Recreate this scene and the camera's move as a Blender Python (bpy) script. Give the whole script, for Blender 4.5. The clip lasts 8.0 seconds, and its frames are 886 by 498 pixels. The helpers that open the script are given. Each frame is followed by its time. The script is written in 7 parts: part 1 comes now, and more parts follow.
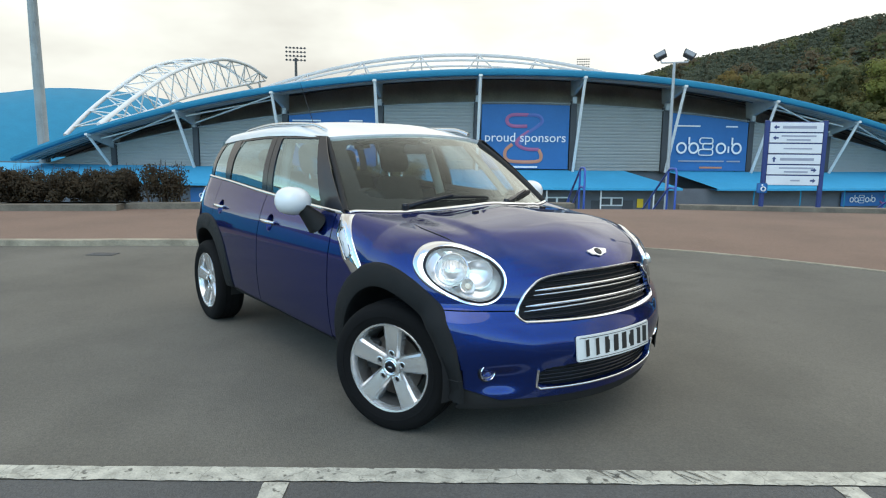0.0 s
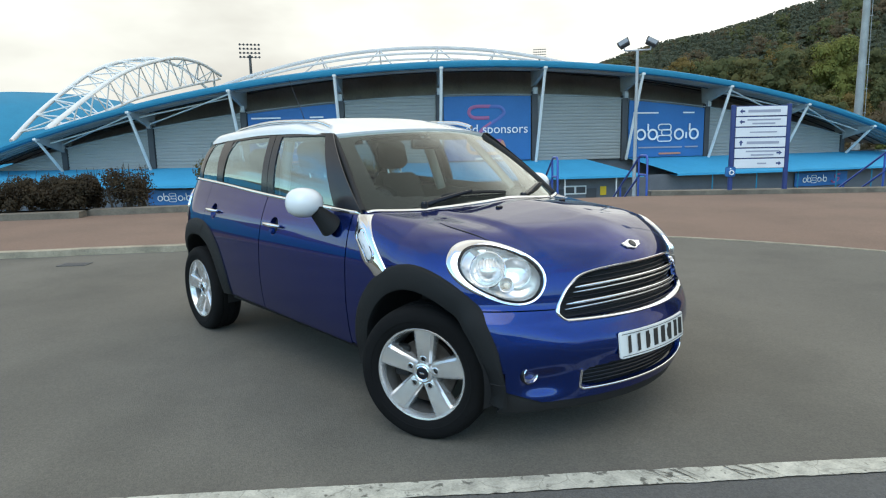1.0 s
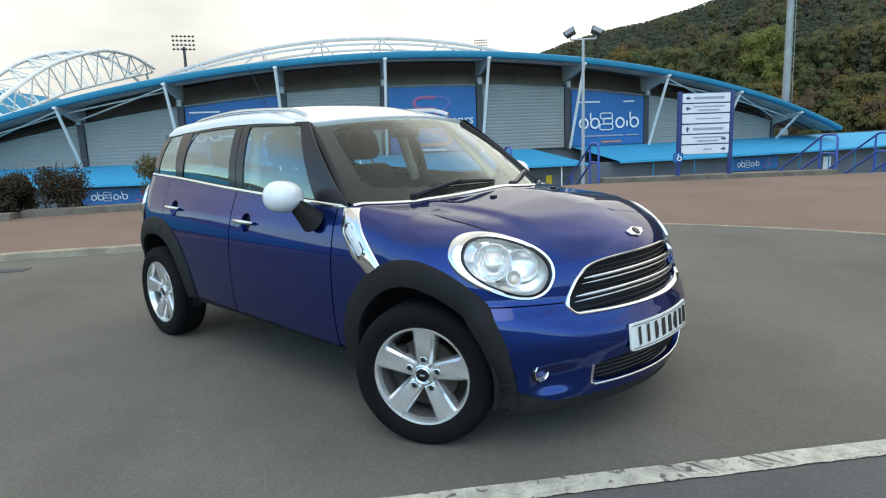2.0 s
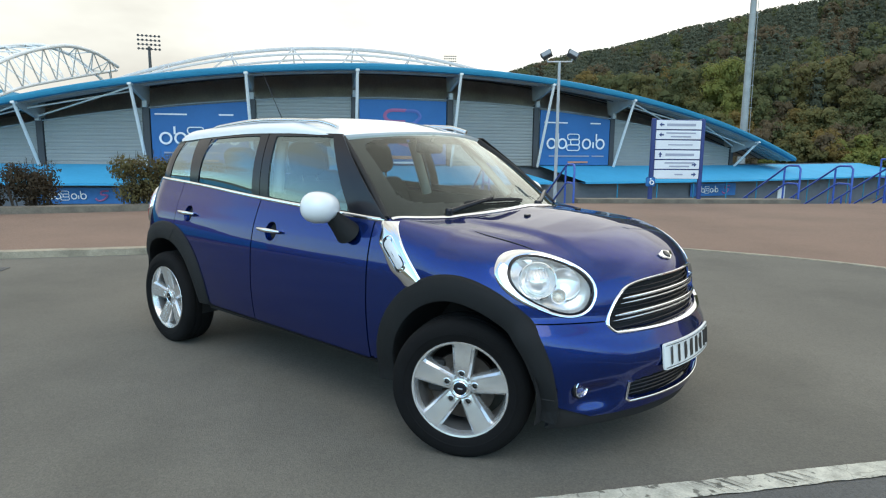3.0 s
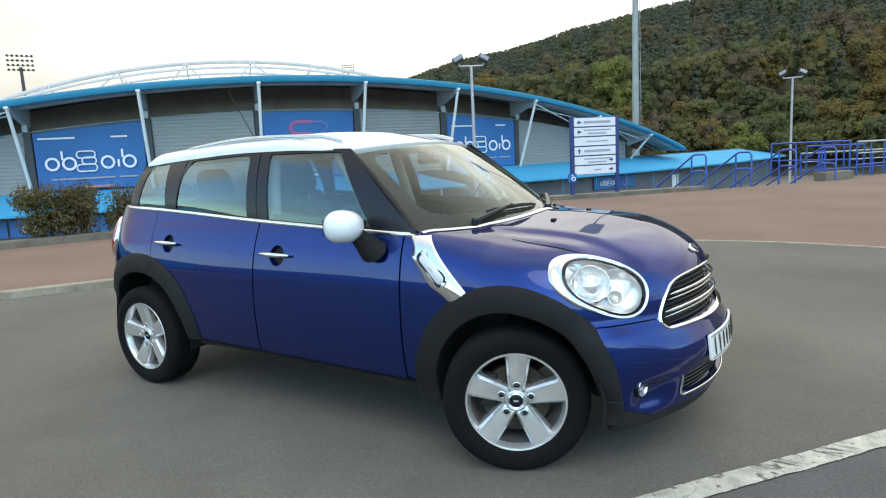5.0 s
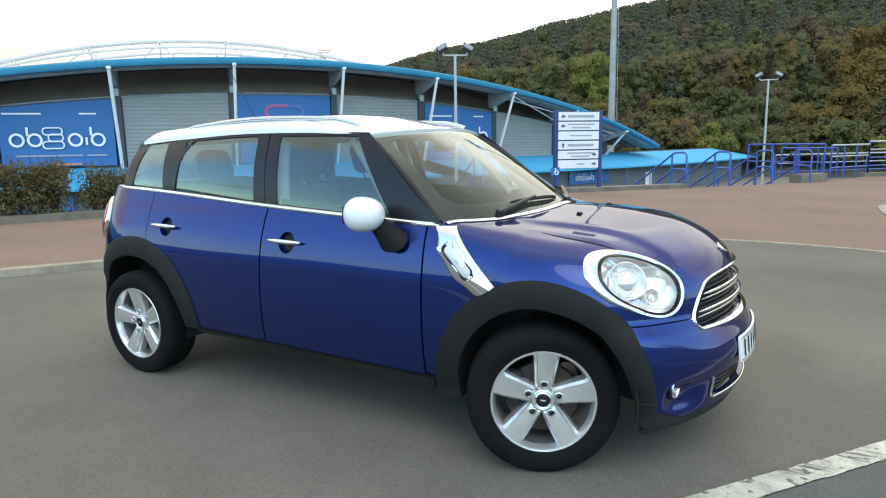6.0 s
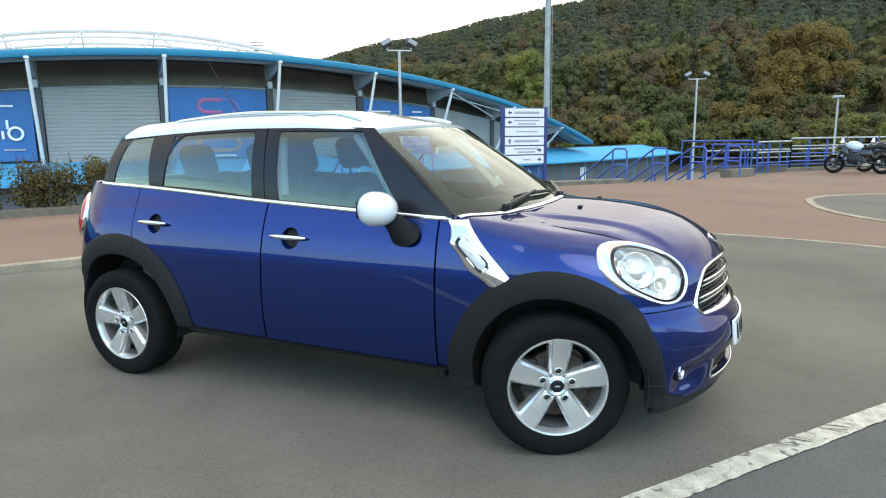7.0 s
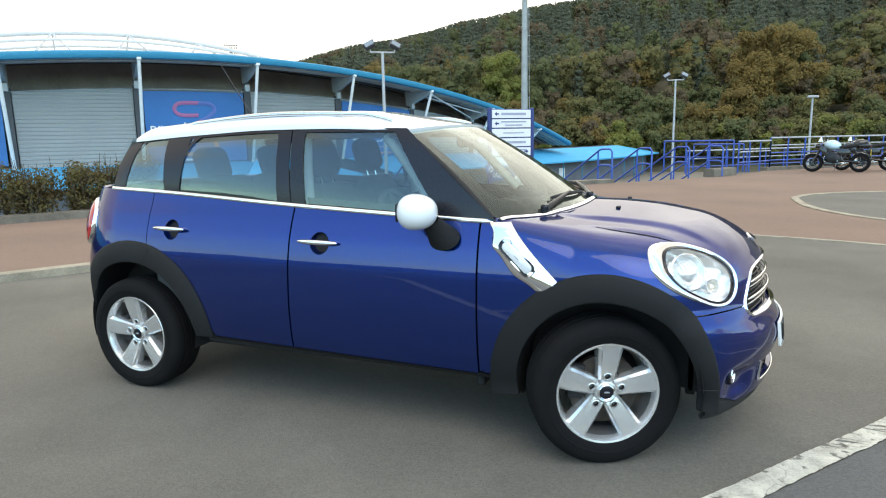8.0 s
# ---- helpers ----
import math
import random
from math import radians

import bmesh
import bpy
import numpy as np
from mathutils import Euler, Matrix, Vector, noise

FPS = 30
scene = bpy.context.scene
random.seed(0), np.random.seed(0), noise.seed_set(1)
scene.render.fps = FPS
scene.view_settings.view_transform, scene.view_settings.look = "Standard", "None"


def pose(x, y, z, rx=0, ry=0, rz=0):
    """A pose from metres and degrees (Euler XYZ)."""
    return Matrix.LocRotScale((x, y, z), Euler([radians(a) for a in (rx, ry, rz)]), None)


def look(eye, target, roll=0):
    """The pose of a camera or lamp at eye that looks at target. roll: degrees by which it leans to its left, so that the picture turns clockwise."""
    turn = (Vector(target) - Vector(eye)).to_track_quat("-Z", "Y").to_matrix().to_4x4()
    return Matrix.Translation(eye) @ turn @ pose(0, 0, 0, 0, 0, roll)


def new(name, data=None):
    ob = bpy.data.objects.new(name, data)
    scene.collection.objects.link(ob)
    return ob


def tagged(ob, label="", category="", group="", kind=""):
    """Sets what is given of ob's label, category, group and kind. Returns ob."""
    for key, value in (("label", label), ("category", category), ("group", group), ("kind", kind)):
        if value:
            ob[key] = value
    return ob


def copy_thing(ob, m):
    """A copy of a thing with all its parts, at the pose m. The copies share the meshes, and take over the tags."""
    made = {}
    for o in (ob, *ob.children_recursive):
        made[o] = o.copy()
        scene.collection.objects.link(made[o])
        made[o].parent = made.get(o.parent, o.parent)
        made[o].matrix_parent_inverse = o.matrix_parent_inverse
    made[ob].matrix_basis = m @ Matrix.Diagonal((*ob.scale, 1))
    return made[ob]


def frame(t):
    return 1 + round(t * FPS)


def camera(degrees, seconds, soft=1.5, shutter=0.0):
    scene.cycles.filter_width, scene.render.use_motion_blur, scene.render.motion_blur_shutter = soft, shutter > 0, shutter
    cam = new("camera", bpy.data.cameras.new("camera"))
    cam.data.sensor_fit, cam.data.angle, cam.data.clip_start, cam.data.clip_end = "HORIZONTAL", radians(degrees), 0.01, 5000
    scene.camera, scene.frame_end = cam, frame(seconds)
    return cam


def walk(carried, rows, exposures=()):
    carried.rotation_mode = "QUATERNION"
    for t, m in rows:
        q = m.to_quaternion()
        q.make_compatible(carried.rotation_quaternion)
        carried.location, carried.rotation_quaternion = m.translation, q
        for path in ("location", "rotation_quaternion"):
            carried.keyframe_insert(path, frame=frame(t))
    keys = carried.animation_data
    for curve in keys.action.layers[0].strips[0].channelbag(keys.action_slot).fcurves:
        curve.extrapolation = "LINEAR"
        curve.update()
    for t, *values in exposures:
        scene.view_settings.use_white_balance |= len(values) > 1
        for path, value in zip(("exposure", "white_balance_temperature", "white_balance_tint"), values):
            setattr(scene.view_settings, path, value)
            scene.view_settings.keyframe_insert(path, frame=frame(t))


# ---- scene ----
cam = camera(69.4, 8.0, 1.15)
PATH = [
    (0, (3.768, -2.417, 1.332), (2.209, -1.2, 1.034), 0.6),
    (0.5, (3.625, -2.473, 1.328), (2.104, -1.214, 1.01), 1.3),
    (1, (3.469, -2.563, 1.338), (1.985, -1.262, 1.02), -1.2),
    (1.5, (3.337, -2.576, 1.327), (1.889, -1.24, 0.988), -0.6),
    (1.7, (3.274, -2.567, 1.321), (1.859, -1.199, 0.965), -1.5),
    (2.8, (3.003, -2.838, 1.33), (1.722, -1.336, 1.013), -0.5),
    (3, (2.967, -2.878, 1.346), (1.684, -1.375, 1.038), 0.5),
    (3.5, (2.843, -2.916, 1.34), (1.639, -1.345, 1.056), 0.4),
    (4, (2.697, -2.916, 1.364), (1.522, -1.332, 1.031), -2.4),
    (4.5, (2.595, -3.025, 1.375), (1.5, -1.379, 1.074), -1.9),
    (4.7, (2.539, -3.088, 1.368), (1.456, -1.432, 1.078), -2.3),
    (5.8, (2.256, -3.179, 1.38), (1.269, -1.472, 1.044), -2.5),
    (6, (2.196, -3.159, 1.364), (1.211, -1.45, 1.038), -0.9),
    (6.5, (2.084, -3.21, 1.36), (1.202, -1.45, 1.005), -0.3),
    (7, (1.929, -3.367, 1.369), (1.119, -1.571, 1.027), -0.7),
    (7.5, (1.817, -3.417, 1.365), (1.085, -1.586, 1.035), -0.5),
    (8, (1.638, -3.388, 1.365), (0.89, -1.564, 1.028), -1.1),
]
EXPOSURES = [(0.0, -0.25, 7750, 6), (2.5, -0.17, 7800, 6), (5.0, 0.01, 8000, 7), (8.0, 0.28, 8300, 8)]
walk(cam, [(t, look(eye, target, roll)) for t, eye, target, roll in PATH], EXPOSURES)

# ---- world, sun, exposure ----
world = bpy.data.worlds.new("overcast_sky")
scene.world = world
world.use_nodes = True
wn, wl = world.node_tree.nodes, world.node_tree.links
wn.clear()
w_out = wn.new("ShaderNodeOutputWorld")
w_bg = wn.new("ShaderNodeBackground")
w_sky = wn.new("ShaderNodeTexSky")
w_sky.sky_type, w_sky.sun_disc = "NISHITA", False
SUN_ELEVATION, SUN_AZIMUTH = 52.0, -55.0       # degrees; azimuth counted from +x towards +y
w_sky.sun_elevation, w_sky.sun_rotation = radians(SUN_ELEVATION), radians(90 - SUN_AZIMUTH)
w_sky.air_density, w_sky.dust_density, w_sky.ozone_density = 1.3, 0.4, 2.0
w_dim = wn.new("ShaderNodeMix")
w_dim.data_type, w_dim.blend_type = "RGBA", "MULTIPLY"
w_dim.inputs["Factor"].default_value = 1.0
w_dim.inputs["B"].default_value = (0.21, 0.295, 0.355, 1)
w_co = wn.new("ShaderNodeTexCoord")
w_map = wn.new("ShaderNodeMapping")
w_map.inputs["Scale"].default_value = (1.0, 1.0, 2.6)
w_noise = wn.new("ShaderNodeTexNoise")
w_noise.inputs["Scale"].default_value, w_noise.inputs["Detail"].default_value = 1.7, 6.0
w_noise.inputs["Roughness"].default_value = 0.52
w_cover = wn.new("ShaderNodeValToRGB")            # how closed the cloud is
w_cover.color_ramp.elements[0].position, w_cover.color_ramp.elements[0].color = 0.44, (0.14, 0.14, 0.14, 1)
w_cover.color_ramp.elements[1].position, w_cover.color_ramp.elements[1].color = 0.56, (1, 1, 1, 1)
w_tone = wn.new("ShaderNodeValToRGB")             # white cloud and its grey bellies
w_tone.color_ramp.elements[0].position, w_tone.color_ramp.elements[0].color = 0.38, (0.93, 1.02, 1.115, 1)
w_tone.color_ramp.elements[1].position, w_tone.color_ramp.elements[1].color = 0.64, (0.58, 0.61, 0.66, 1)
w_mix = wn.new("ShaderNodeMix")
w_mix.data_type = "RGBA"
wl.new(w_co.outputs["Generated"], w_map.inputs["Vector"])
wl.new(w_map.outputs["Vector"], w_noise.inputs["Vector"])
w_bank, w_sum = wn.new("ShaderNodeVectorMath"), wn.new("ShaderNodeMath")   # added slant of cover for the car's reflections: cloud closes over the stadium
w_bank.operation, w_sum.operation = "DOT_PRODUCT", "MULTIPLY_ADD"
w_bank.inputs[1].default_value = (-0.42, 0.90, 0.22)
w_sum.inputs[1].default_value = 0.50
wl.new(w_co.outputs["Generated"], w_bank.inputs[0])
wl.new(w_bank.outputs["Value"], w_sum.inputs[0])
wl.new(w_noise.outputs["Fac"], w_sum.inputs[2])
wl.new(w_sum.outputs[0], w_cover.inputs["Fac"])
wl.new(w_noise.outputs["Fac"], w_tone.inputs["Fac"])
wl.new(w_sky.outputs["Color"], w_dim.inputs["A"])
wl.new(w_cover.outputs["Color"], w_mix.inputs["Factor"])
wl.new(w_dim.outputs["Result"], w_mix.inputs["A"])
wl.new(w_tone.outputs["Color"], w_mix.inputs["B"])
# glow added to the sky over the wooded hill, to brighten bonnet reflections
w_glow, w_pow, w_gain, w_bright = (wn.new(k) for k in ("ShaderNodeVectorMath", "ShaderNodeMath", "ShaderNodeMath", "ShaderNodeVectorMath"))
w_clip = wn.new("ShaderNodeMath")
w_glow.operation, w_clip.operation, w_pow.operation, w_gain.operation, w_bright.operation = "DOT_PRODUCT", "MAXIMUM", "POWER", "MULTIPLY_ADD", "SCALE"
w_glow.inputs[1].default_value = (-0.10, 0.86, 0.50)
w_clip.inputs[1].default_value, w_pow.inputs[1].default_value = 0.0, 5.0
w_gain.inputs[1].default_value, w_gain.inputs[2].default_value = 0.85, 0.94
wl.new(w_co.outputs["Generated"], w_glow.inputs[0])
wl.new(w_glow.outputs["Value"], w_clip.inputs[0])
wl.new(w_clip.outputs[0], w_pow.inputs[0])
wl.new(w_pow.outputs[0], w_gain.inputs[0])
wl.new(w_mix.outputs["Result"], w_bright.inputs[0])
wl.new(w_gain.outputs[0], w_bright.inputs["Scale"])
wl.new(w_bright.outputs["Vector"], w_bg.inputs["Color"])
w_bg.inputs["Strength"].default_value = 1.44
wl.new(w_bg.outputs["Background"], w_out.inputs["Surface"])

sun = new("sun", bpy.data.lights.new("sun", "SUN"))
sun.data.energy, sun.data.angle, sun.data.color = 1.18, radians(50), (1.0, 0.84, 0.60)
_sa, _se = radians(SUN_AZIMUTH), radians(SUN_ELEVATION)
sun.matrix_world = look((30 * math.cos(_sa) * math.cos(_se), 30 * math.sin(_sa) * math.cos(_se), 30 * math.sin(_se)), (0, 0, 0))
scene.view_settings.exposure = 0.0

# ---- materials ----
def surf(name, col, rough=0.5, metal=0.0, var=0.12, scale=6.0, bump=0.0, bscale=120.0, coat=0.0, spec=0.5, col2=None, rvar=0.0, each=0.0, emit=None):
    """A principled surface: large and fine mottling between col and col2, uneven gloss, fine relief. each: how much pieces differ."""
    m = bpy.data.materials.new(name)
    m.use_nodes = True
    n, l = m.node_tree.nodes, m.node_tree.links
    b = n["Principled BSDF"]
    b.inputs["Roughness"].default_value, b.inputs["Metallic"].default_value = rough, metal
    b.inputs["Coat Weight"].default_value, b.inputs["Coat Roughness"].default_value = coat, 0.03
    b.inputs["Specular IOR Level"].default_value = spec
    c2 = col2 or tuple(max(0.0, c * (1 - 2 * var)) for c in col)
    co = n.new("ShaderNodeTexCoord")
    big, fine = n.new("ShaderNodeTexNoise"), n.new("ShaderNodeTexNoise")
    big.inputs["Scale"].default_value, big.inputs["Detail"].default_value = scale, 4.0
    fine.inputs["Scale"].default_value, fine.inputs["Detail"].default_value = bscale, 3.0
    l.new(co.outputs["Object"], big.inputs["Vector"])
    l.new(co.outputs["Object"], fine.inputs["Vector"])
    add = n.new("ShaderNodeMath")
    add.operation = "MULTIPLY_ADD"
    add.inputs[1].default_value, add.inputs[2].default_value = 0.35, 0.0
    l.new(fine.outputs["Fac"], add.inputs[0])
    s2 = n.new("ShaderNodeMath")
    s2.operation = "MULTIPLY_ADD"
    s2.inputs[1].default_value = 0.65
    l.new(big.outputs["Fac"], s2.inputs[0])
    l.new(add.outputs[0], s2.inputs[2])
    ramp = n.new("ShaderNodeValToRGB")
    ramp.color_ramp.elements[0].position, ramp.color_ramp.elements[0].color = 0.34, (*c2, 1)
    ramp.color_ramp.elements[1].position, ramp.color_ramp.elements[1].color = 0.62, (*col, 1)
    l.new(s2.outputs[0], ramp.inputs["Fac"])
    last = ramp.outputs["Color"]
    if each:
        info, hsv, mr = n.new("ShaderNodeObjectInfo"), n.new("ShaderNodeHueSaturation"), n.new("ShaderNodeMapRange")
        mr.inputs["To Min"].default_value, mr.inputs["To Max"].default_value = 1 - each, 1 + each
        l.new(info.outputs["Random"], mr.inputs["Value"])
        l.new(mr.outputs["Result"], hsv.inputs["Value"])
        l.new(last, hsv.inputs["Color"])
        last = hsv.outputs["Color"]
    l.new(last, b.inputs["Base Color"])
    if rvar:
        mr2 = n.new("ShaderNodeMapRange")
        mr2.inputs["To Min"].default_value, mr2.inputs["To Max"].default_value = max(0, rough - rvar), min(1, rough + rvar)
        l.new(big.outputs["Fac"], mr2.inputs["Value"])
        l.new(mr2.outputs["Result"], b.inputs["Roughness"])
    if bump:
        bp = n.new("ShaderNodeBump")
        bp.inputs["Strength"].default_value, bp.inputs["Distance"].default_value = bump, 0.01
        l.new(fine.outputs["Fac"], bp.inputs["Height"])
        l.new(bp.outputs["Normal"], b.inputs["Normal"])
    if emit:
        b.inputs["Emission Color"].default_value, b.inputs["Emission Strength"].default_value = (*emit[:3], 1), emit[3]
    return m


def glass(name, col, rough=0.0, ior=1.45, dust=0.0, sheen=(1, 1, 1), steep=5.0):
    """A thin pane: clear gloss over a tinted see-through sheet."""
    m = bpy.data.materials.new(name)
    m.use_nodes = True
    n, l = m.node_tree.nodes, m.node_tree.links
    n.remove(n["Principled BSDF"])
    tr, gl, mx, fr = n.new("ShaderNodeBsdfTransparent"), n.new("ShaderNodeBsdfGlossy"), n.new("ShaderNodeMixShader"), n.new("ShaderNodeLayerWeight")
    power, gloss = n.new("ShaderNodeMath"), n.new("ShaderNodeMapRange")
    power.operation, power.inputs[1].default_value = "POWER", steep
    gl.inputs["Color"].default_value = (*sheen, 1)
    gloss.inputs["To Min"].default_value, gloss.inputs["To Max"].default_value = ((ior - 1) / (ior + 1)) ** 2, 1.0
    tr.inputs["Color"].default_value = (*col, 1)
    gl.inputs["Roughness"].default_value = rough
    fr.inputs["Blend"].default_value = 0.5
    l.new(fr.outputs["Facing"], power.inputs[0])
    l.new(power.outputs[0], gloss.inputs["Value"])
    l.new(gloss.outputs["Result"], mx.inputs["Fac"])
    l.new(tr.outputs[0], mx.inputs[1])
    l.new(gl.outputs[0], mx.inputs[2])
    if dust:
        film, spots, co, amount, over = n.new("ShaderNodeBsdfDiffuse"), n.new("ShaderNodeTexNoise"), n.new("ShaderNodeTexCoord"), n.new("ShaderNodeMapRange"), n.new("ShaderNodeMixShader")
        film.inputs["Color"].default_value = (0.78, 0.80, 0.72, 1)
        spots.inputs["Scale"].default_value, spots.inputs["Detail"].default_value = 4.0, 6.0
        amount.inputs["To Min"].default_value, amount.inputs["To Max"].default_value = dust * 0.5, dust * 1.5
        l.new(co.outputs["Object"], spots.inputs["Vector"])
        l.new(spots.outputs["Fac"], amount.inputs["Value"])
        l.new(amount.outputs["Result"], over.inputs["Fac"])
        l.new(mx.outputs[0], over.inputs[1])
        l.new(film.outputs[0], over.inputs[2])
        mx = over
    l.new(mx.outputs[0], n["Material Output"].inputs["Surface"])
    return m


# ---- mesh tools ----
def finish(bm, sharp=None):
    me = bpy.data.meshes.new("mesh")
    bm.normal_update()
    bm.to_mesh(me)
    bm.free()
    if sharp is not None:
        for p in me.polygons:
            p.use_smooth = True
        me.set_sharp_from_angle(angle=radians(sharp))
    return me


def part(name, bm, material, parent=None, label="", sharp=None):
    """One mesh object out of a bmesh (or mesh), under a thing or part."""
    me = bm if isinstance(bm, bpy.types.Mesh) else finish(bm, sharp)
    me.name = name
    if material and not me.materials:
        me.materials.append(material)
    ob = new(name, me)
    if parent:
        ob.parent = parent
    if label:
        ob["label"] = label
    return ob


def thing(name, label, category, group="", kind="", at=None):
    ob = new(name)
    ob.empty_display_size = 0.2
    if at is not None:
        ob.matrix_basis = at
    return tagged(ob, label, category, group, kind)


def knots(xs, ys):
    """A smooth curve through knots (monotone cubic)."""
    xs, ys = np.array(xs, float), np.array(ys, float)
    d = np.diff(ys) / np.diff(xs)
    m = np.concatenate([[d[0]], np.where(d[:-1] * d[1:] > 0, 2 * d[:-1] * d[1:] / (d[:-1] + d[1:] + 1e-12), 0), [d[-1]]])

    def f(x):
        x = np.clip(np.asarray(x, float), xs[0], xs[-1])
        i = np.clip(np.searchsorted(xs, x) - 1, 0, len(xs) - 2)
        h = xs[i + 1] - xs[i]
        t = (x - xs[i]) / h
        return (ys[i] * (1 + 2 * t) * (1 - t) ** 2 + h * m[i] * t * (1 - t) ** 2 + ys[i + 1] * t * t * (3 - 2 * t) + h * m[i + 1] * t * t * (t - 1))
    return f


def sheet(P, keep=None, close=False, flip=False):
    """A bmesh out of a grid of points (n, m, 3); keep: mask of faces (n-1, m-1); close: the second direction runs round."""
    P = np.asarray(P, float)
    n, m = P.shape[:2]
    bm = bmesh.new()
    V = [[bm.verts.new(P[i, j]) for j in range(m)] for i in range(n)]
    for i in range(n - 1):
        for j in range(m if close else m - 1):
            if keep is not None and not keep[i, j]:
                continue
            k = (j + 1) % m
            q = (V[i][j], V[i + 1][j], V[i + 1][k], V[i][k])
            try:
                bm.faces.new(q[::-1] if flip else q)
            except ValueError:
                pass
    bmesh.ops.delete(bm, geom=[v for v in bm.verts if not v.link_faces], context="VERTS")
    return bm


def flange(bm, depth):
    """Turns the open edges of a panel inwards."""
    bm.normal_update()
    edges = [e for e in bm.edges if e.is_boundary]
    nrm = {v: v.normal.copy() for e in edges for v in e.verts}
    made = bmesh.ops.extrude_edge_only(bm, edges=edges)["geom"]
    fresh = [v for v in made if isinstance(v, bmesh.types.BMVert)]
    base = {tuple(round(c, 6) for c in v.co): n for v, n in nrm.items()}
    for v in fresh:
        v.co -= base[tuple(round(c, 6) for c in v.co)] * depth
    return bm


def box(sx, sy, sz, at=(0, 0, 0), bevel=0.0, seg=2, m=None):
    bm = bmesh.new()
    bmesh.ops.create_cube(bm, size=1.0)
    bmesh.ops.scale(bm, vec=(sx, sy, sz), verts=bm.verts)
    if bevel:
        bmesh.ops.bevel(bm, geom=bm.edges[:], offset=bevel, segments=seg, affect="EDGES", profile=0.5)
    bmesh.ops.translate(bm, vec=at, verts=bm.verts)
    if m is not None:
        bm.transform(m)
    return bm


def join(*bms):
    out = bmesh.new()
    for b in bms:
        me = bpy.data.meshes.new("tmp")
        b.to_mesh(me)
        b.free()
        out.from_mesh(me)
        bpy.data.meshes.remove(me)
    return out


def tube(pts, r, n=10, caps=True, closed=False):
    """A round bar along points; r a number or one per point."""
    P = [Vector(p) for p in pts]
    k = len(P)
    rs = [r] * k if isinstance(r, (int, float)) else list(r)
    bm = bmesh.new()
    rings = []
    up = None
    for i, p in enumerate(P):
        a, b = P[i - 1] if (i or closed) else p, P[(i + 1) % k] if (i < k - 1 or closed) else p
        d = (b - a).normalized()
        if up is None:
            up = Vector((0, 0, 1)) if abs(d.z) < 0.9 else Vector((1, 0, 0))
        side = d.cross(up).normalized()
        up = side.cross(d).normalized()
        rings.append([bm.verts.new(p + rs[i] * (math.cos(t) * side + math.sin(t) * up)) for t in (2 * math.pi * j / n for j in range(n))])
    for i in range(k if closed else k - 1):
        A, B = rings[i], rings[(i + 1) % k]
        for j in range(n):
            bm.faces.new((A[j], A[(j + 1) % n], B[(j + 1) % n], B[j]))
    if caps and not closed:
        bm.faces.new(rings[0][::-1])
        bm.faces.new(rings[-1])
    bmesh.ops.recalc_face_normals(bm, faces=bm.faces)
    return bm


def lathe(profile, n=48, a0=0.0, a1=2 * math.pi):
    """Profile of (radius, height) turned about y; height runs along y."""
    full = abs(a1 - a0 - 2 * math.pi) < 1e-6
    m = n if full else n + 1
    P = np.array([[(r * math.cos(a0 + (a1 - a0) * j / n), h, r * math.sin(a0 + (a1 - a0) * j / n)) for j in range(m)] for r, h in profile])
    bm = sheet(P, close=full)
    bmesh.ops.remove_doubles(bm, verts=bm.verts, dist=1e-6)
    bmesh.ops.recalc_face_normals(bm, faces=bm.faces)
    return bm


def slab(outline, depth, m=None, bevel=0.0):
    """A flat outline of (u, v) points in the x-z plane, made depth thick towards -y."""
    bm = bmesh.new()
    f = bm.faces.new([bm.verts.new((u, 0, v)) for u, v in outline])
    out = bmesh.ops.extrude_face_region(bm, geom=[f])["geom"]
    bmesh.ops.translate(bm, vec=(0, -depth, 0), verts=[v for v in out if isinstance(v, bmesh.types.BMVert)])
    bmesh.ops.recalc_face_normals(bm, faces=bm.faces)
    if bevel:
        bmesh.ops.bevel(bm, geom=[e for e in bm.edges], offset=bevel, segments=2, affect="EDGES", profile=0.5)
    if m is not None:
        bm.transform(m)
    return bm


def rounded(w, h, r, n=5):
    """Outline of a rounded rectangle about the origin."""
    pts = []
    for cx, cy, a in ((w / 2 - r, h / 2 - r, 0), (-w / 2 + r, h / 2 - r, 90), (-w / 2 + r, -h / 2 + r, 180), (w / 2 - r, -h / 2 + r, 270)):
        pts += [(cx + r * math.cos(radians(a + 90 * k / n)), cy + r * math.sin(radians(a + 90 * k / n))) for k in range(n + 1)]
    return pts


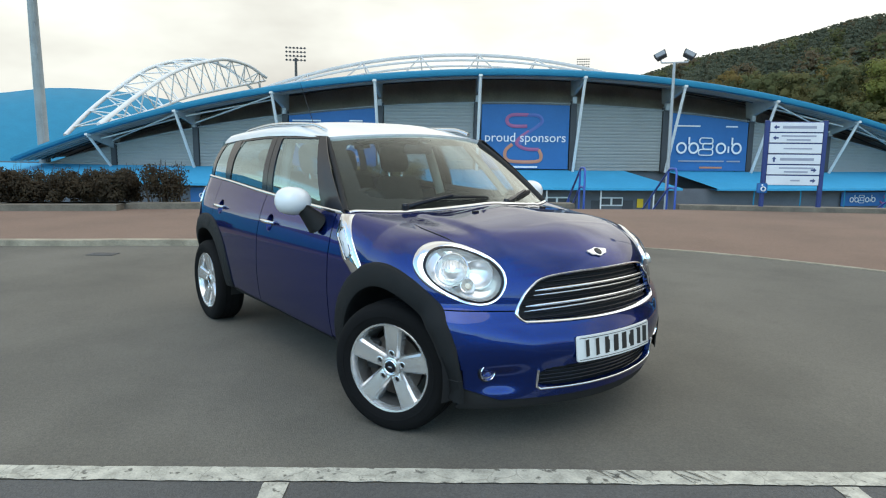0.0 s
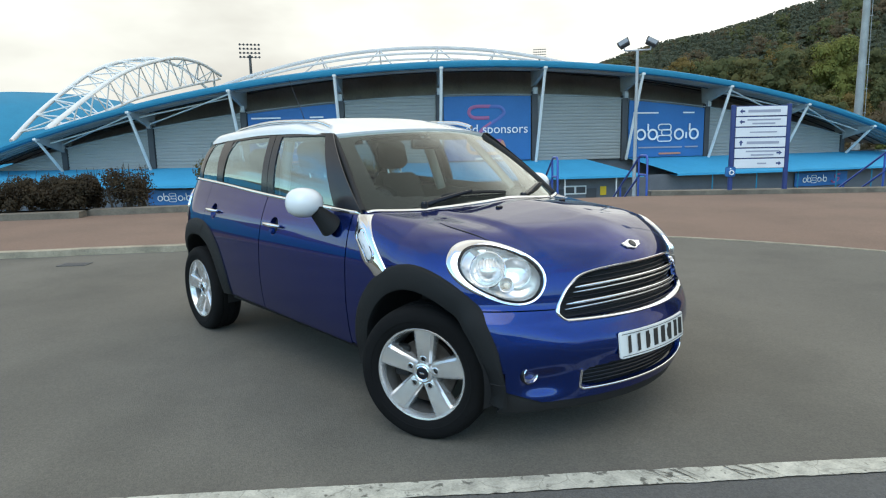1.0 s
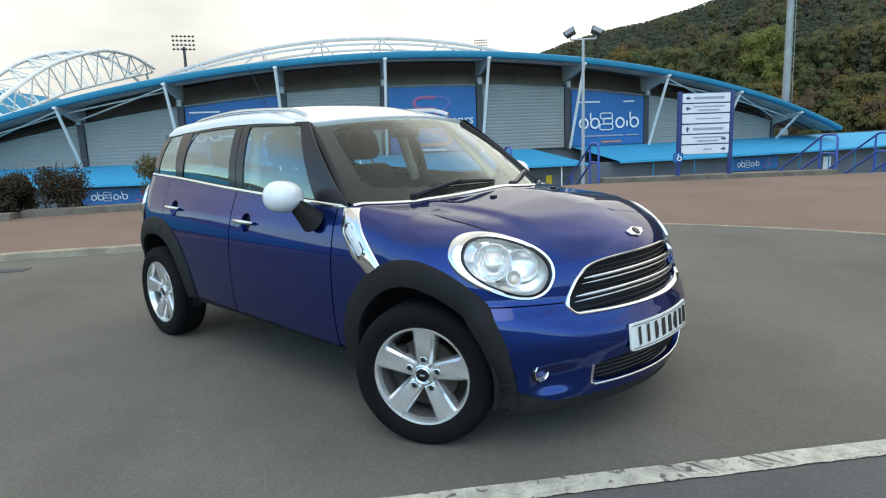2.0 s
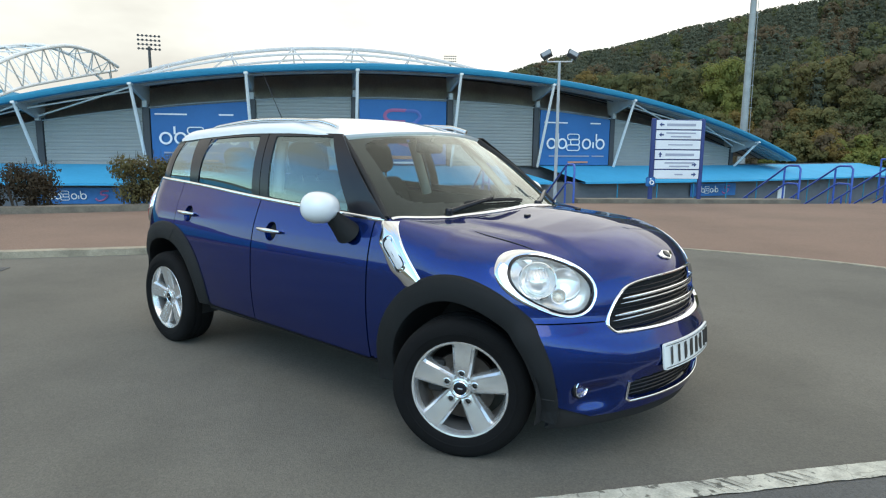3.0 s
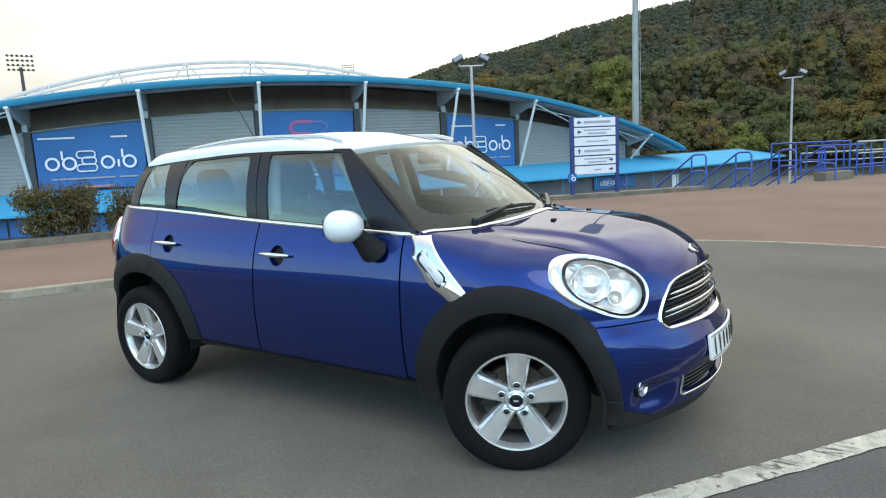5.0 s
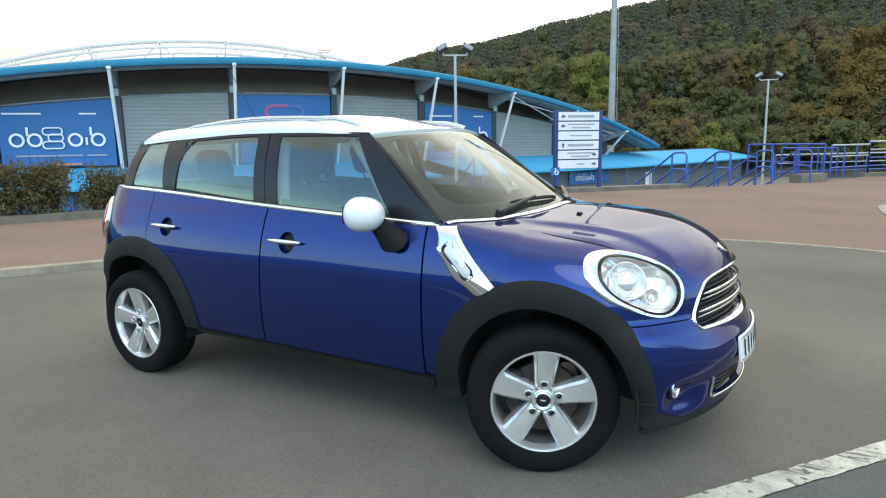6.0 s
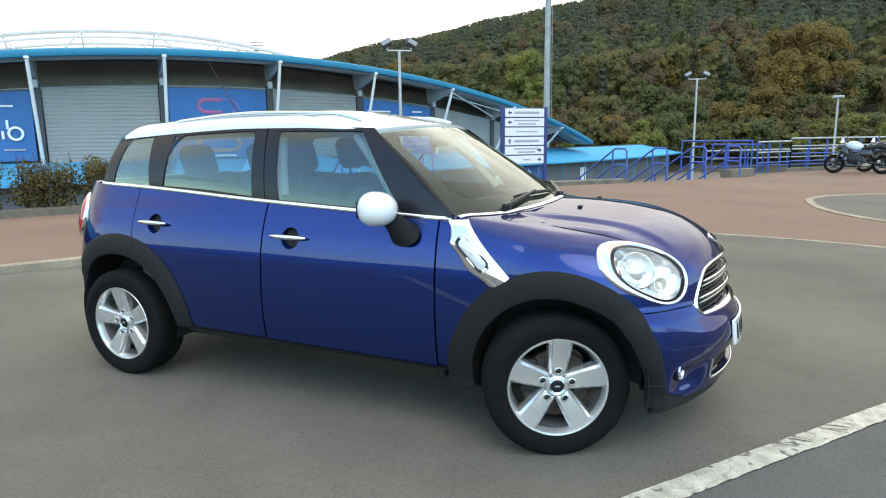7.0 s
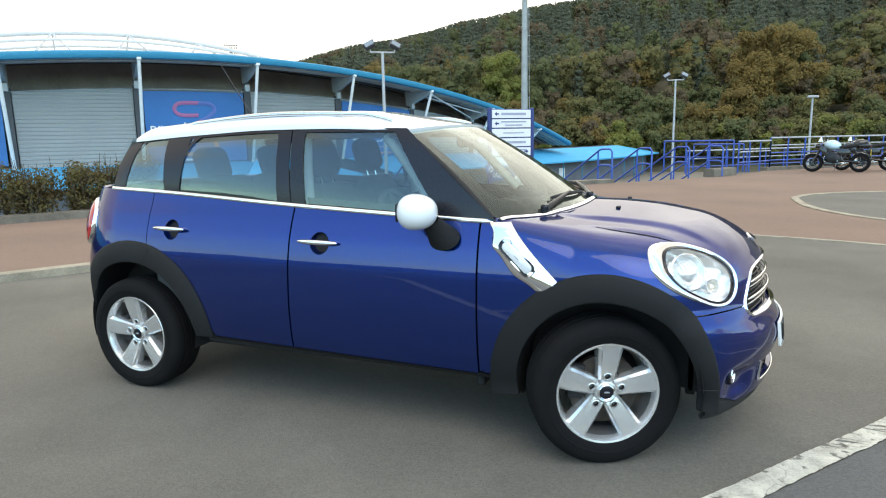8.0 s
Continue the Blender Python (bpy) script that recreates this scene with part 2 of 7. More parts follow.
def words(name, text, size, material, parent, m, depth=0.004, label=""):
    """Raised writing, centred, facing -y before m is applied."""
    c = bpy.data.curves.new("words", "FONT")
    c.body, c.size, c.extrude, c.align_x, c.align_y = text, size, depth, "CENTER", "CENTER"
    c.resolution_u = 3
    o = bpy.data.objects.new("words", c)
    scene.collection.objects.link(o)
    me = bpy.data.meshes.new_from_object(o.evaluated_get(bpy.context.evaluated_depsgraph_get()))
    bpy.data.objects.remove(o)
    bpy.data.curves.remove(c)
    me.materials.clear()
    # each word is a part of its own, parted at the widest gap
    xs = np.sort(np.array([v.co.x for v in me.vertices]))
    k = int(np.argmax(np.diff(xs)))
    split = (xs[k] + xs[k + 1]) / 2 if " " in text else 1e9
    for side in ((-1, 1) if " " in text else (-1,)):
        bm = bmesh.new()
        bm.from_mesh(me)
        bmesh.ops.delete(bm, geom=[v for v in bm.verts if (v.co.x - split) * side < 0], context="VERTS")
        bm.transform(m @ Matrix.Rotation(radians(90), 4, "X"))
        part(name, bm, material, parent, label)
    bpy.data.meshes.remove(me)

# ---- palette ----
ASPHALT = surf("asphalt", (0.152, 0.140, 0.117), 0.88, var=0.20, scale=0.42, bump=0.35, bscale=160, rvar=0.08)
ASPHALT_BAY = surf("asphalt_of_the_bays", (0.112, 0.110, 0.106), 0.88, var=0.12, scale=0.9, bump=0.6, bscale=140, rvar=0.08)
PAVING = surf("red_brown_macadam", (0.212, 0.135, 0.100), 0.9, var=0.10, scale=0.35, bump=0.4, bscale=120)
CONCRETE = surf("concrete", (0.185, 0.160, 0.128), 0.85, var=0.18, scale=2.5, bump=0.5, bscale=60)
KERBSTONE = surf("kerb_concrete", (0.38, 0.33, 0.25), 0.85, var=0.2, scale=3, bump=0.4, bscale=70)
LINE_PAINT = surf("worn_white_line_paint", (0.56, 0.54, 0.46), 0.75, var=0.24, scale=14, bump=0.3, bscale=90)
STAND_BLUE = surf("sky_blue_coated_metal", (0.010, 0.205, 0.345), 0.7, spec=0.25, var=0.06, scale=0.5, bscale=4)
CANOPY_BLUE = surf("sky_blue_canopy_sheet", (0.030, 0.33, 0.56), 0.75, spec=0.25, var=0.06, scale=0.3, bscale=3)
BANNER_BLUE = surf("royal_blue_banner", (0.008, 0.135, 0.37), 0.55, var=0.06, scale=0.3, bscale=5)
CLADDING = surf("grey_ribbed_cladding", (0.275, 0.285, 0.28), 0.5, var=0.05, scale=0.4, bscale=6)
WHITE_STEEL = surf("white_painted_steel", (0.72, 0.73, 0.73), 0.45, var=0.05, scale=1.5, bscale=20)
GREY_STEEL = surf("grey_painted_steel", (0.40, 0.42, 0.44), 0.45, metal=0.2, var=0.08, scale=1.5, bscale=20)
MAST_GREY = surf("weathered_mast_steel", (0.27, 0.30, 0.31), 0.55, metal=0.2, var=0.14, scale=0.8, bscale=12)
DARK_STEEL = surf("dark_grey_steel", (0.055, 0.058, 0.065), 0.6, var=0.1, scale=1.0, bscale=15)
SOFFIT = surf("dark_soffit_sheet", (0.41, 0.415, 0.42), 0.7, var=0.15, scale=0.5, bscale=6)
DARK_WALL = surf("dark_grey_block_wall", (0.13, 0.14, 0.16), 0.8, var=0.12, scale=0.6, bscale=10)
ROOF_SHEET = surf("pale_roof_sheet", (0.70, 0.71, 0.71), 0.5, var=0.04, scale=0.3, bscale=4)
WHITE_PLASTIC = surf("white_print", (0.78, 0.79, 0.80), 0.5, var=0.02, scale=1, bscale=20)
ORANGE_PRINT = surf("orange_print", (0.55, 0.23, 0.14), 0.5, var=0.05, scale=1, bscale=20)
PINK_PRINT = surf("pink_print", (0.36, 0.11, 0.25), 0.5, var=0.05, scale=1, bscale=20)
VIOLET_PRINT = surf("violet_print", (0.08, 0.14, 0.40), 0.5, var=0.05, scale=1, bscale=20)
RAIL_BLUE = surf("blue_painted_rail", (0.022, 0.082, 0.37), 0.35, var=0.1, scale=6, bscale=60)
SIGN_BLUE = surf("dark_blue_sign_steel", (0.015, 0.035, 0.16), 0.4, var=0.08, scale=4, bscale=40)
SIGN_WHITE = surf("white_sign_panel", (0.66, 0.68, 0.72), 0.4, var=0.04, scale=2, bscale=30)
INK = surf("dark_blue_ink", (0.03, 0.05, 0.16), 0.5, var=0.05, scale=3, bscale=30)
PALE_INK = surf("grey_ink", (0.30, 0.32, 0.40), 0.5, var=0.05, scale=3, bscale=30)
LAMP_GLASS = surf("lamp_glass", (0.24, 0.26, 0.28), 0.1, var=0.05, scale=3, bscale=30)
TRUNK = surf("bark", (0.07, 0.05, 0.035), 0.9, var=0.2, scale=3, bump=0.5, bscale=25)
YELLOW = surf("yellow_notice", (0.7, 0.45, 0.02), 0.5, var=0.05, scale=3, bscale=30)


TRUSS_WHITE = surf("weathered_white_steel", (0.50, 0.51, 0.52), 0.5, var=0.08, scale=1.0, bscale=12)


def stones(m, scale, amount, stain=0.0, stain_scale=0.7):
    """Single stones of differing tone, and broad dark stains, over a surface's colour."""
    n, l = m.node_tree.nodes, m.node_tree.links
    b = n["Principled BSDF"]
    src = b.inputs["Base Color"].links[0].from_socket
    co, cell, mr, hsv = n.new("ShaderNodeTexCoord"), n.new("ShaderNodeTexVoronoi"), n.new("ShaderNodeMapRange"), n.new("ShaderNodeHueSaturation")
    cell.inputs["Scale"].default_value = scale
    sep = n.new("ShaderNodeSeparateColor")
    mr.inputs["To Min"].default_value, mr.inputs["To Max"].default_value = 1 - amount, 1 + amount
    l.new(co.outputs["Object"], cell.inputs["Vector"])
    l.new(cell.outputs["Color"], sep.inputs["Color"])
    l.new(sep.outputs["Red"], mr.inputs["Value"])
    last = mr.outputs["Result"]
    if stain:
        big, br, mul = n.new("ShaderNodeTexNoise"), n.new("ShaderNodeMapRange"), n.new("ShaderNodeMath")
        big.inputs["Scale"].default_value, big.inputs["Detail"].default_value = stain_scale, 7.0
        big.inputs["Roughness"].default_value = 0.62
        br.inputs["From Min"].default_value, br.inputs["From Max"].default_value = 0.46, 0.60
        br.inputs["To Min"].default_value, br.inputs["To Max"].default_value = 1.0, 1.0 - stain
        mul.operation = "MULTIPLY"
        l.new(co.outputs["Object"], big.inputs["Vector"])
        l.new(big.outputs["Fac"], br.inputs["Value"])
        l.new(br.outputs["Result"], mul.inputs[0])
        l.new(last, mul.inputs[1])
        last = mul.outputs[0]
    l.new(last, hsv.inputs["Value"])
    l.new(src, hsv.inputs["Color"])
    l.new(hsv.outputs["Color"], b.inputs["Base Color"])


def cracked(m, scale, width, under):
    """Cracks and chips that show what lies under a coat of paint."""
    n, l = m.node_tree.nodes, m.node_tree.links
    b = n["Principled BSDF"]
    src = b.inputs["Base Color"].links[0].from_socket
    co, warp, add, cell, edge, chips, cr, top, mix = (n.new(k) for k in ("ShaderNodeTexCoord", "ShaderNodeTexNoise", "ShaderNodeMixRGB", "ShaderNodeTexVoronoi", "ShaderNodeMapRange", "ShaderNodeTexNoise", "ShaderNodeMapRange", "ShaderNodeMath", "ShaderNodeMix"))
    warp.inputs["Scale"].default_value = 9.0
    add.inputs["Fac"].default_value = 0.06
    cell.feature = "DISTANCE_TO_EDGE"
    cell.inputs["Scale"].default_value = scale
    edge.inputs["From Min"].default_value, edge.inputs["From Max"].default_value = width * 0.4, width
    edge.inputs["To Min"].default_value, edge.inputs["To Max"].default_value = 0.40, 0.0
    chips.inputs["Scale"].default_value, chips.inputs["Detail"].default_value = 26.0, 5.0
    cr.inputs["From Min"].default_value, cr.inputs["From Max"].default_value = 0.60, 0.68
    top.operation, mix.data_type = "MAXIMUM", "RGBA"
    mix.inputs["B"].default_value = (*under, 1)
    l.new(co.outputs["Object"], warp.inputs["Vector"])
    l.new(co.outputs["Object"], add.inputs["Color1"])
    l.new(warp.outputs["Color"], add.inputs["Color2"])
    l.new(add.outputs["Color"], cell.inputs["Vector"])
    l.new(cell.outputs["Distance"], edge.inputs["Value"])
    l.new(co.outputs["Object"], chips.inputs["Vector"])
    l.new(chips.outputs["Fac"], cr.inputs["Value"])
    l.new(edge.outputs["Result"], top.inputs[0])
    l.new(cr.outputs["Result"], top.inputs[1])
    l.new(top.outputs[0], mix.inputs["Factor"])
    l.new(src, mix.inputs["A"])
    l.new(mix.outputs["Result"], b.inputs["Base Color"])


stones(ASPHALT, 120.0, 0.13, 0.17, 0.55)
stones(ASPHALT_BAY, 120.0, 0.16, 0.16, 0.8)
stones(PAVING, 60.0, 0.12, 0.10, 0.4)
stones(CONCRETE, 25.0, 0.08, 0.25, 2.0)
stones(KERBSTONE, 25.0, 0.08, 0.25, 2.5)
cracked(LINE_PAINT, 4.0, 0.010, (0.13, 0.125, 0.105))


def foliage(name, a, b, scale=0.25):
    m = surf(name, a, 0.75, var=0.2, scale=scale, col2=b, bscale=scale * 9, spec=0.2)
    # leaves let part of the light through
    n, l = m.node_tree.nodes, m.node_tree.links
    b_ = n["Principled BSDF"]
    thin, mix = n.new("ShaderNodeBsdfTranslucent"), n.new("ShaderNodeMixShader")
    mix.inputs["Fac"].default_value = 0.5
    l.new(b_.inputs["Base Color"].links[0].from_socket, thin.inputs["Color"])
    l.new(b_.outputs[0], mix.inputs[1])
    l.new(thin.outputs[0], mix.inputs[2])
    l.new(mix.outputs[0], n["Material Output"].inputs["Surface"])
    return m


CONIFER = foliage("dark_conifer_needles", (0.125, 0.146, 0.104), (0.10, 0.12, 0.086), 0.06)
GREEN_LEAF = foliage("green_leaves", (0.135, 0.152, 0.068), (0.105, 0.12, 0.055), 0.12)
LIGHT_LEAF = foliage("light_green_leaves", (0.245, 0.265, 0.08), (0.165, 0.188, 0.06), 0.12)
OLIVE_LEAF = foliage("olive_autumn_leaves", (0.185, 0.178, 0.074), (0.145, 0.138, 0.06), 0.12)
ORANGE_LEAF = foliage("orange_autumn_leaves", (0.235, 0.172, 0.060), (0.18, 0.136, 0.052), 0.12)
BROWN_LEAF = foliage("brown_autumn_leaves", (0.165, 0.130, 0.080), (0.128, 0.102, 0.064), 0.12)
HEDGE_LEAF = foliage("hedge_leaves", (0.165, 0.150, 0.062), (0.085, 0.058, 0.034), 3.0)
HEDGE_RED = foliage("reddish_hedge_leaves", (0.085, 0.066, 0.042), (0.045, 0.034, 0.024), 3.0)
HILL_SOIL = surf("woodland_floor", (0.13, 0.12, 0.075), 0.95, var=0.25, scale=0.05, bscale=0.6)
GRASS_SOIL = surf("rough_grass", (0.075, 0.085, 0.03), 0.95, var=0.25, scale=0.1, bscale=2)


# ---- car surfaces ----
def car_paint(name, base, flake, rough, metal=0.75):
    """Metallic lacquer: flakes of two tones under a clear coat."""
    m = bpy.data.materials.new(name)
    m.use_nodes = True
    n, l = m.node_tree.nodes, m.node_tree.links
    b = n["Principled BSDF"]
    b.inputs["Metallic"].default_value, b.inputs["Roughness"].default_value = metal, rough
    b.inputs["Specular Tint"].default_value = (0.035, 0.085, 0.30, 1)
    b.inputs["Coat Weight"].default_value, b.inputs["Coat IOR"].default_value = 1.0, 1.46
    co, vor, ramp = n.new("ShaderNodeTexCoord"), n.new("ShaderNodeTexNoise"), n.new("ShaderNodeValToRGB")
    vor.inputs["Scale"].default_value, vor.inputs["Detail"].default_value = 900.0, 2.0
    ramp.color_ramp.elements[0].position, ramp.color_ramp.elements[0].color = 0.35, (*base, 1)
    ramp.color_ramp.elements[1].position, ramp.color_ramp.elements[1].color = 0.72, (*flake, 1)
    l.new(co.outputs["Object"], vor.inputs["Vector"])
    l.new(vor.outputs["Fac"], ramp.inputs["Fac"])
    l.new(ramp.outputs["Color"], b.inputs["Base Color"])
    dust, mr = n.new("ShaderNodeTexNoise"), n.new("ShaderNodeMapRange")
    dust.inputs["Scale"].default_value, dust.inputs["Detail"].default_value = 3.0, 5.0
    mr.inputs["To Min"].default_value, mr.inputs["To Max"].default_value = 0.005, 0.035
    l.new(co.outputs["Object"], dust.inputs["Vector"])
    l.new(dust.outputs["Fac"], mr.inputs["Value"])
    l.new(mr.outputs["Result"], b.inputs["Coat Roughness"])
    return m


PAINT = car_paint("metallic_blue_lacquer", (0.0001, 0.0120, 0.084), (0.0002, 0.040, 0.255), 0.27, 0.8)
ROOF_WHITE = surf("white_lacquer", (0.72, 0.74, 0.76), 0.35, var=0.02, scale=2, coat=1.0, bscale=40)
CHROME = surf("chrome", (0.82, 0.83, 0.85), 0.06, metal=1.0, var=0.02, scale=8, bscale=60, rvar=0.03)
SATIN = surf("satin_chrome", (0.70, 0.71, 0.73), 0.22, metal=1.0, var=0.03, scale=8, bscale=60)
ALLOY = surf("silver_alloy_wheel_paint", (0.66, 0.66, 0.66), 0.27, metal=0.75, var=0.05, scale=14, coat=0.5, bscale=300)
ALLOY_DARK = surf("dusty_grey_metal", (0.10, 0.10, 0.105), 0.5, metal=0.5, var=0.1, scale=10, bscale=60)
TYRE = surf("tyre_rubber", (0.007, 0.007, 0.0075), 0.85, spec=0.15, var=0.15, scale=8, bump=0.25, bscale=150)
CLAD_BLACK = surf("black_grained_plastic", (0.010, 0.011, 0.012), 0.6, spec=0.22, var=0.1, scale=5, bump=0.35, bscale=700)
GLOSS_BLACK = surf("gloss_black_trim", (0.009, 0.010, 0.015), 0.22, var=0.1, scale=5, spec=0.35, bscale=60)
MATT_BLACK = surf("matt_black", (0.008, 0.008, 0.009), 0.75, var=0.1, scale=5, bscale=60)
CABIN_DARK = surf("charcoal_trim", (0.055, 0.056, 0.056), 0.75, var=0.12, scale=6, bump=0.2, bscale=300)
SEAT_CLOTH = surf("charcoal_seat_cloth", (0.030, 0.030, 0.032), 0.9, var=0.15, scale=12, bump=0.4, bscale=500)
CABIN_PALE = surf("pale_grey_headlining", (0.42, 0.41, 0.37), 0.8, var=0.06, scale=6, bscale=200)
RED_LENS = surf("red_lens", (0.42, 0.008, 0.012), 0.08, var=0.1, scale=10, coat=1.0, bscale=60)
REFLECTOR = surf("lamp_reflector", (0.90, 0.90, 0.89), 0.20, metal=0.68, var=0.03, scale=14, bscale=80)
AMBER = surf("amber_bulb", (0.80, 0.70, 0.58), 0.15, var=0.1, scale=10, bscale=60)
PLATE_WHITE = surf("reflective_white_plate", (0.66, 0.67, 0.66), 0.35, var=0.03, scale=8, bscale=60)
PLATE_INK = surf("black_plate_ink", (0.02, 0.02, 0.02), 0.4, var=0.1, scale=8, bscale=60)
# barrel alloy and disc steel darkened: shade between the spokes is in the colours
BARREL = surf("darkened_alloy", (0.26, 0.26, 0.26), 0.35, metal=0.7, var=0.12, scale=10, bscale=60)
RUST = surf("brake_disc_steel", (0.060, 0.048, 0.042), 0.45, metal=0.6, var=0.25, scale=25, bscale=120)
SIDE_GLASS = glass("tinted_side_glass", (0.56, 0.70, 0.73), ior=1.80, dust=0.004, sheen=(0.78, 0.96, 1.0), steep=2.4)
SCREEN_GLASS = glass("clear_windscreen_glass", (0.84, 0.90, 0.86), ior=1.38, dust=0.004, sheen=(0.95, 1.0, 0.97), steep=3.8)
PALE_LENS = surf("frosted_lens", (0.62, 0.64, 0.66), 0.22, var=0.05, scale=30, coat=0.6, bscale=200)
LENS_GLASS = glass("clear_lamp_cover", (0.97, 0.97, 0.97), ior=1.4)

# ---- ground ----
LOW = -4.6                                    # the concourse below the terrace


def flat(name, outline, z, material, label, category):
    bm = bmesh.new()
    f = bm.faces.new([bm.verts.new((x, y, z)) for x, y in outline])
    if f.normal.z < 0 or f.calc_area() and (f.normal_update() or f.normal.z < 0):
        f.normal_flip()
    bmesh.ops.triangulate(bm, faces=bm.faces[:])
    return tagged(part(name, bm, material), label, category, kind="structure")


flat("ground", [(-900, -900), (900, -900), (900, 900), (-900, 900)], LOW, GRASS_SOIL, "rough green ground reaching to the foot of the wooded hill", "ground")
flat("concourse", [(-150, -60), (-40, -70), (30, 20), (10, 110), (-150, 140)], LOW + 0.02, CONCRETE, "pale concrete concourse below the terrace before the stadium", "pavement")
WALL_LINE = [(-60.0, -80.0), (-15.9, -5.9), (-13.25, -1.44), (-11.23, 2.12), (-10.0, 4.5), (-8.3, 7.2), (-5.1, 11.9), (-2.4, 14.6), (-0.8, 16.2)]
EDGE_RIGHT = [(2.3, 19.8), (3.75, 23.4), (9.5, 29.0), (16.0, 34.5), (90.0, 100.0)]
TERRACE = WALL_LINE + EDGE_RIGHT + [(300, 60), (300, -300), (-60, -300)]
slab_bm = bmesh.new()
_top = [slab_bm.verts.new((x, y, 0)) for x, y in TERRACE]
_bot = [slab_bm.verts.new((x, y, LOW)) for x, y in TERRACE]
slab_bm.faces.new(_top)
for _i in range(len(TERRACE)):
    _j = (_i + 1) % len(TERRACE)
    slab_bm.faces.new((_top[_i], _bot[_i], _bot[_j], _top[_j]))
bmesh.ops.recalc_face_normals(slab_bm, faces=slab_bm.faces)
if sum(f.normal.z for f in slab_bm.faces) < 0:
    bmesh.ops.reverse_faces(slab_bm, faces=slab_bm.faces)
bmesh.ops.triangulate(slab_bm, faces=[f for f in slab_bm.faces if len(f.verts) > 4])
tagged(part("pavement", slab_bm, PAVING), "reddish brown macadam terrace round the parking area", "pavement", kind="structure")


def smooth_line(pts, n=10):
    """Catmull-Rom through points."""
    P = [Vector((*p, 0)) if len(p) == 2 else Vector(p) for p in pts]
    out = []
    for i in range(len(P) - 1):
        a, b, c, d = P[max(i - 1, 0)], P[i], P[i + 1], P[min(i + 2, len(P) - 1)]
        for k in range(n):
            t = k / n
            out.append(0.5 * (2 * b + (c - a) * t + (2 * a - 5 * b + 4 * c - d) * t * t + (3 * b - a - 3 * c + d) * t ** 3))
    return out + [P[-1]]


def ribbon(line, w0, w1, z0, z1, taper=0.0):
    """A flat strip along a line between the offsets w0 and w1 to its left, z1 high at the top."""
    P = []
    for i, p in enumerate(line):
        d = (line[min(i + 1, len(line) - 1)] - line[max(i - 1, 0)]).normalized()
        nrm = Vector((-d.y, d.x, 0))
        a, b = p + nrm * w0, p + nrm * w1
        P.append([(a.x, a.y, z0), (a.x, a.y, z1), (b.x, b.y, z1), (b.x, b.y, z0)])
    return sheet(P, flip=True)


EDGE = smooth_line([(-45.0, -54.0), (-12.5, -9.6), (-6.86, -1.95), (-5.95, -0.55), (-5.2, 0.55), (-4.6, 1.5), (-3.4, 3.3), (-2.2, 4.85), (-1.36, 5.55), (-0.3, 5.93), (1.16, 6.17), (2.4, 6.07), (3.95, 5.5), (6.3, 3.9), (9.0, 0.8), (14.0, -7.0), (40.0, -50.0)], 8)
road = [(p.x, p.y) for p in EDGE] + [(40, -120), (-45, -120)]
flat("road", road, 0.004, ASPHALT, "smooth dark grey asphalt of the parking area", "road")
LINE_A, LINE_D = Vector((1.825, -0.876, 0)), Vector((0.612, 0.791, 0))
LINE_N = Vector((0.791, -0.612, 0))
bays = [LINE_A - LINE_D * 14 + LINE_N * 0.06, LINE_A + LINE_D * 14 + LINE_N * 0.06, LINE_A + LINE_D * 14 + LINE_N * 30, LINE_A - LINE_D * 14 + LINE_N * 30]
flat("parking_bays", [(p.x, p.y) for p in bays], 0.007, ASPHALT_BAY, "worn grey asphalt of the marked parking bays", "road")
tagged(part("kerb", ribbon(EDGE[:60], -0.01, 0.17, 0.0, 0.085), KERBSTONE), "raised pale concrete edging before the hedge side", "kerb", kind="structure")
tagged(part("kerb", ribbon(EDGE[59:], -0.01, 0.07, 0.0, 0.016), KERBSTONE), "flush pale concrete edging between asphalt and paving", "kerb", kind="structure")


def worn_strip(a, b, half, seed, z=0.011):
    """A painted line with ragged edges and cracks across it."""
    rnd = random.Random(seed)
    a, b = Vector(a), Vector(b)
    d = (b - a).normalized()
    nrm = Vector((-d.y, d.x, 0))
    n = max(4, int((b - a).length / 0.018))
    bm = bmesh.new()
    e0 = e1 = 0.0
    row = None
    gap = 0
    for i in range(n + 1):
        e0 = 0.8 * e0 + rnd.uniform(-0.0035, 0.0035)
        e1 = 0.8 * e1 + rnd.uniform(-0.002, 0.002)
        p = a + (b - a) * i / n
        now = (bm.verts.new((*(p + nrm * (half + e1)).xy, z)), bm.verts.new((*(p - nrm * (half + e0)).xy, z)))
        if row and gap <= 0:
            bm.faces.new((row[0], row[1], now[1], now[0]))
        row = now
    bmesh.ops.recalc_face_normals(bm, faces=bm.faces)
    return bm


tagged(part("parking_line", worn_strip(LINE_A - LINE_D * 9, LINE_A + LINE_D * 9, 0.057, 3), LINE_PAINT), "long worn white painted line along the bays", "road marking", kind="structure")
for k, s in enumerate((-0.68, 1.62, 3.9, -3.0)):
    p0 = LINE_A + LINE_D * s + LINE_N * 0.066
    tagged(part("bay_line", worn_strip(p0, p0 + LINE_N * 4.6, 0.05, 11 + k), LINE_PAINT), "worn white painted line between two bays", "road marking", group="bay lines", kind="structure")
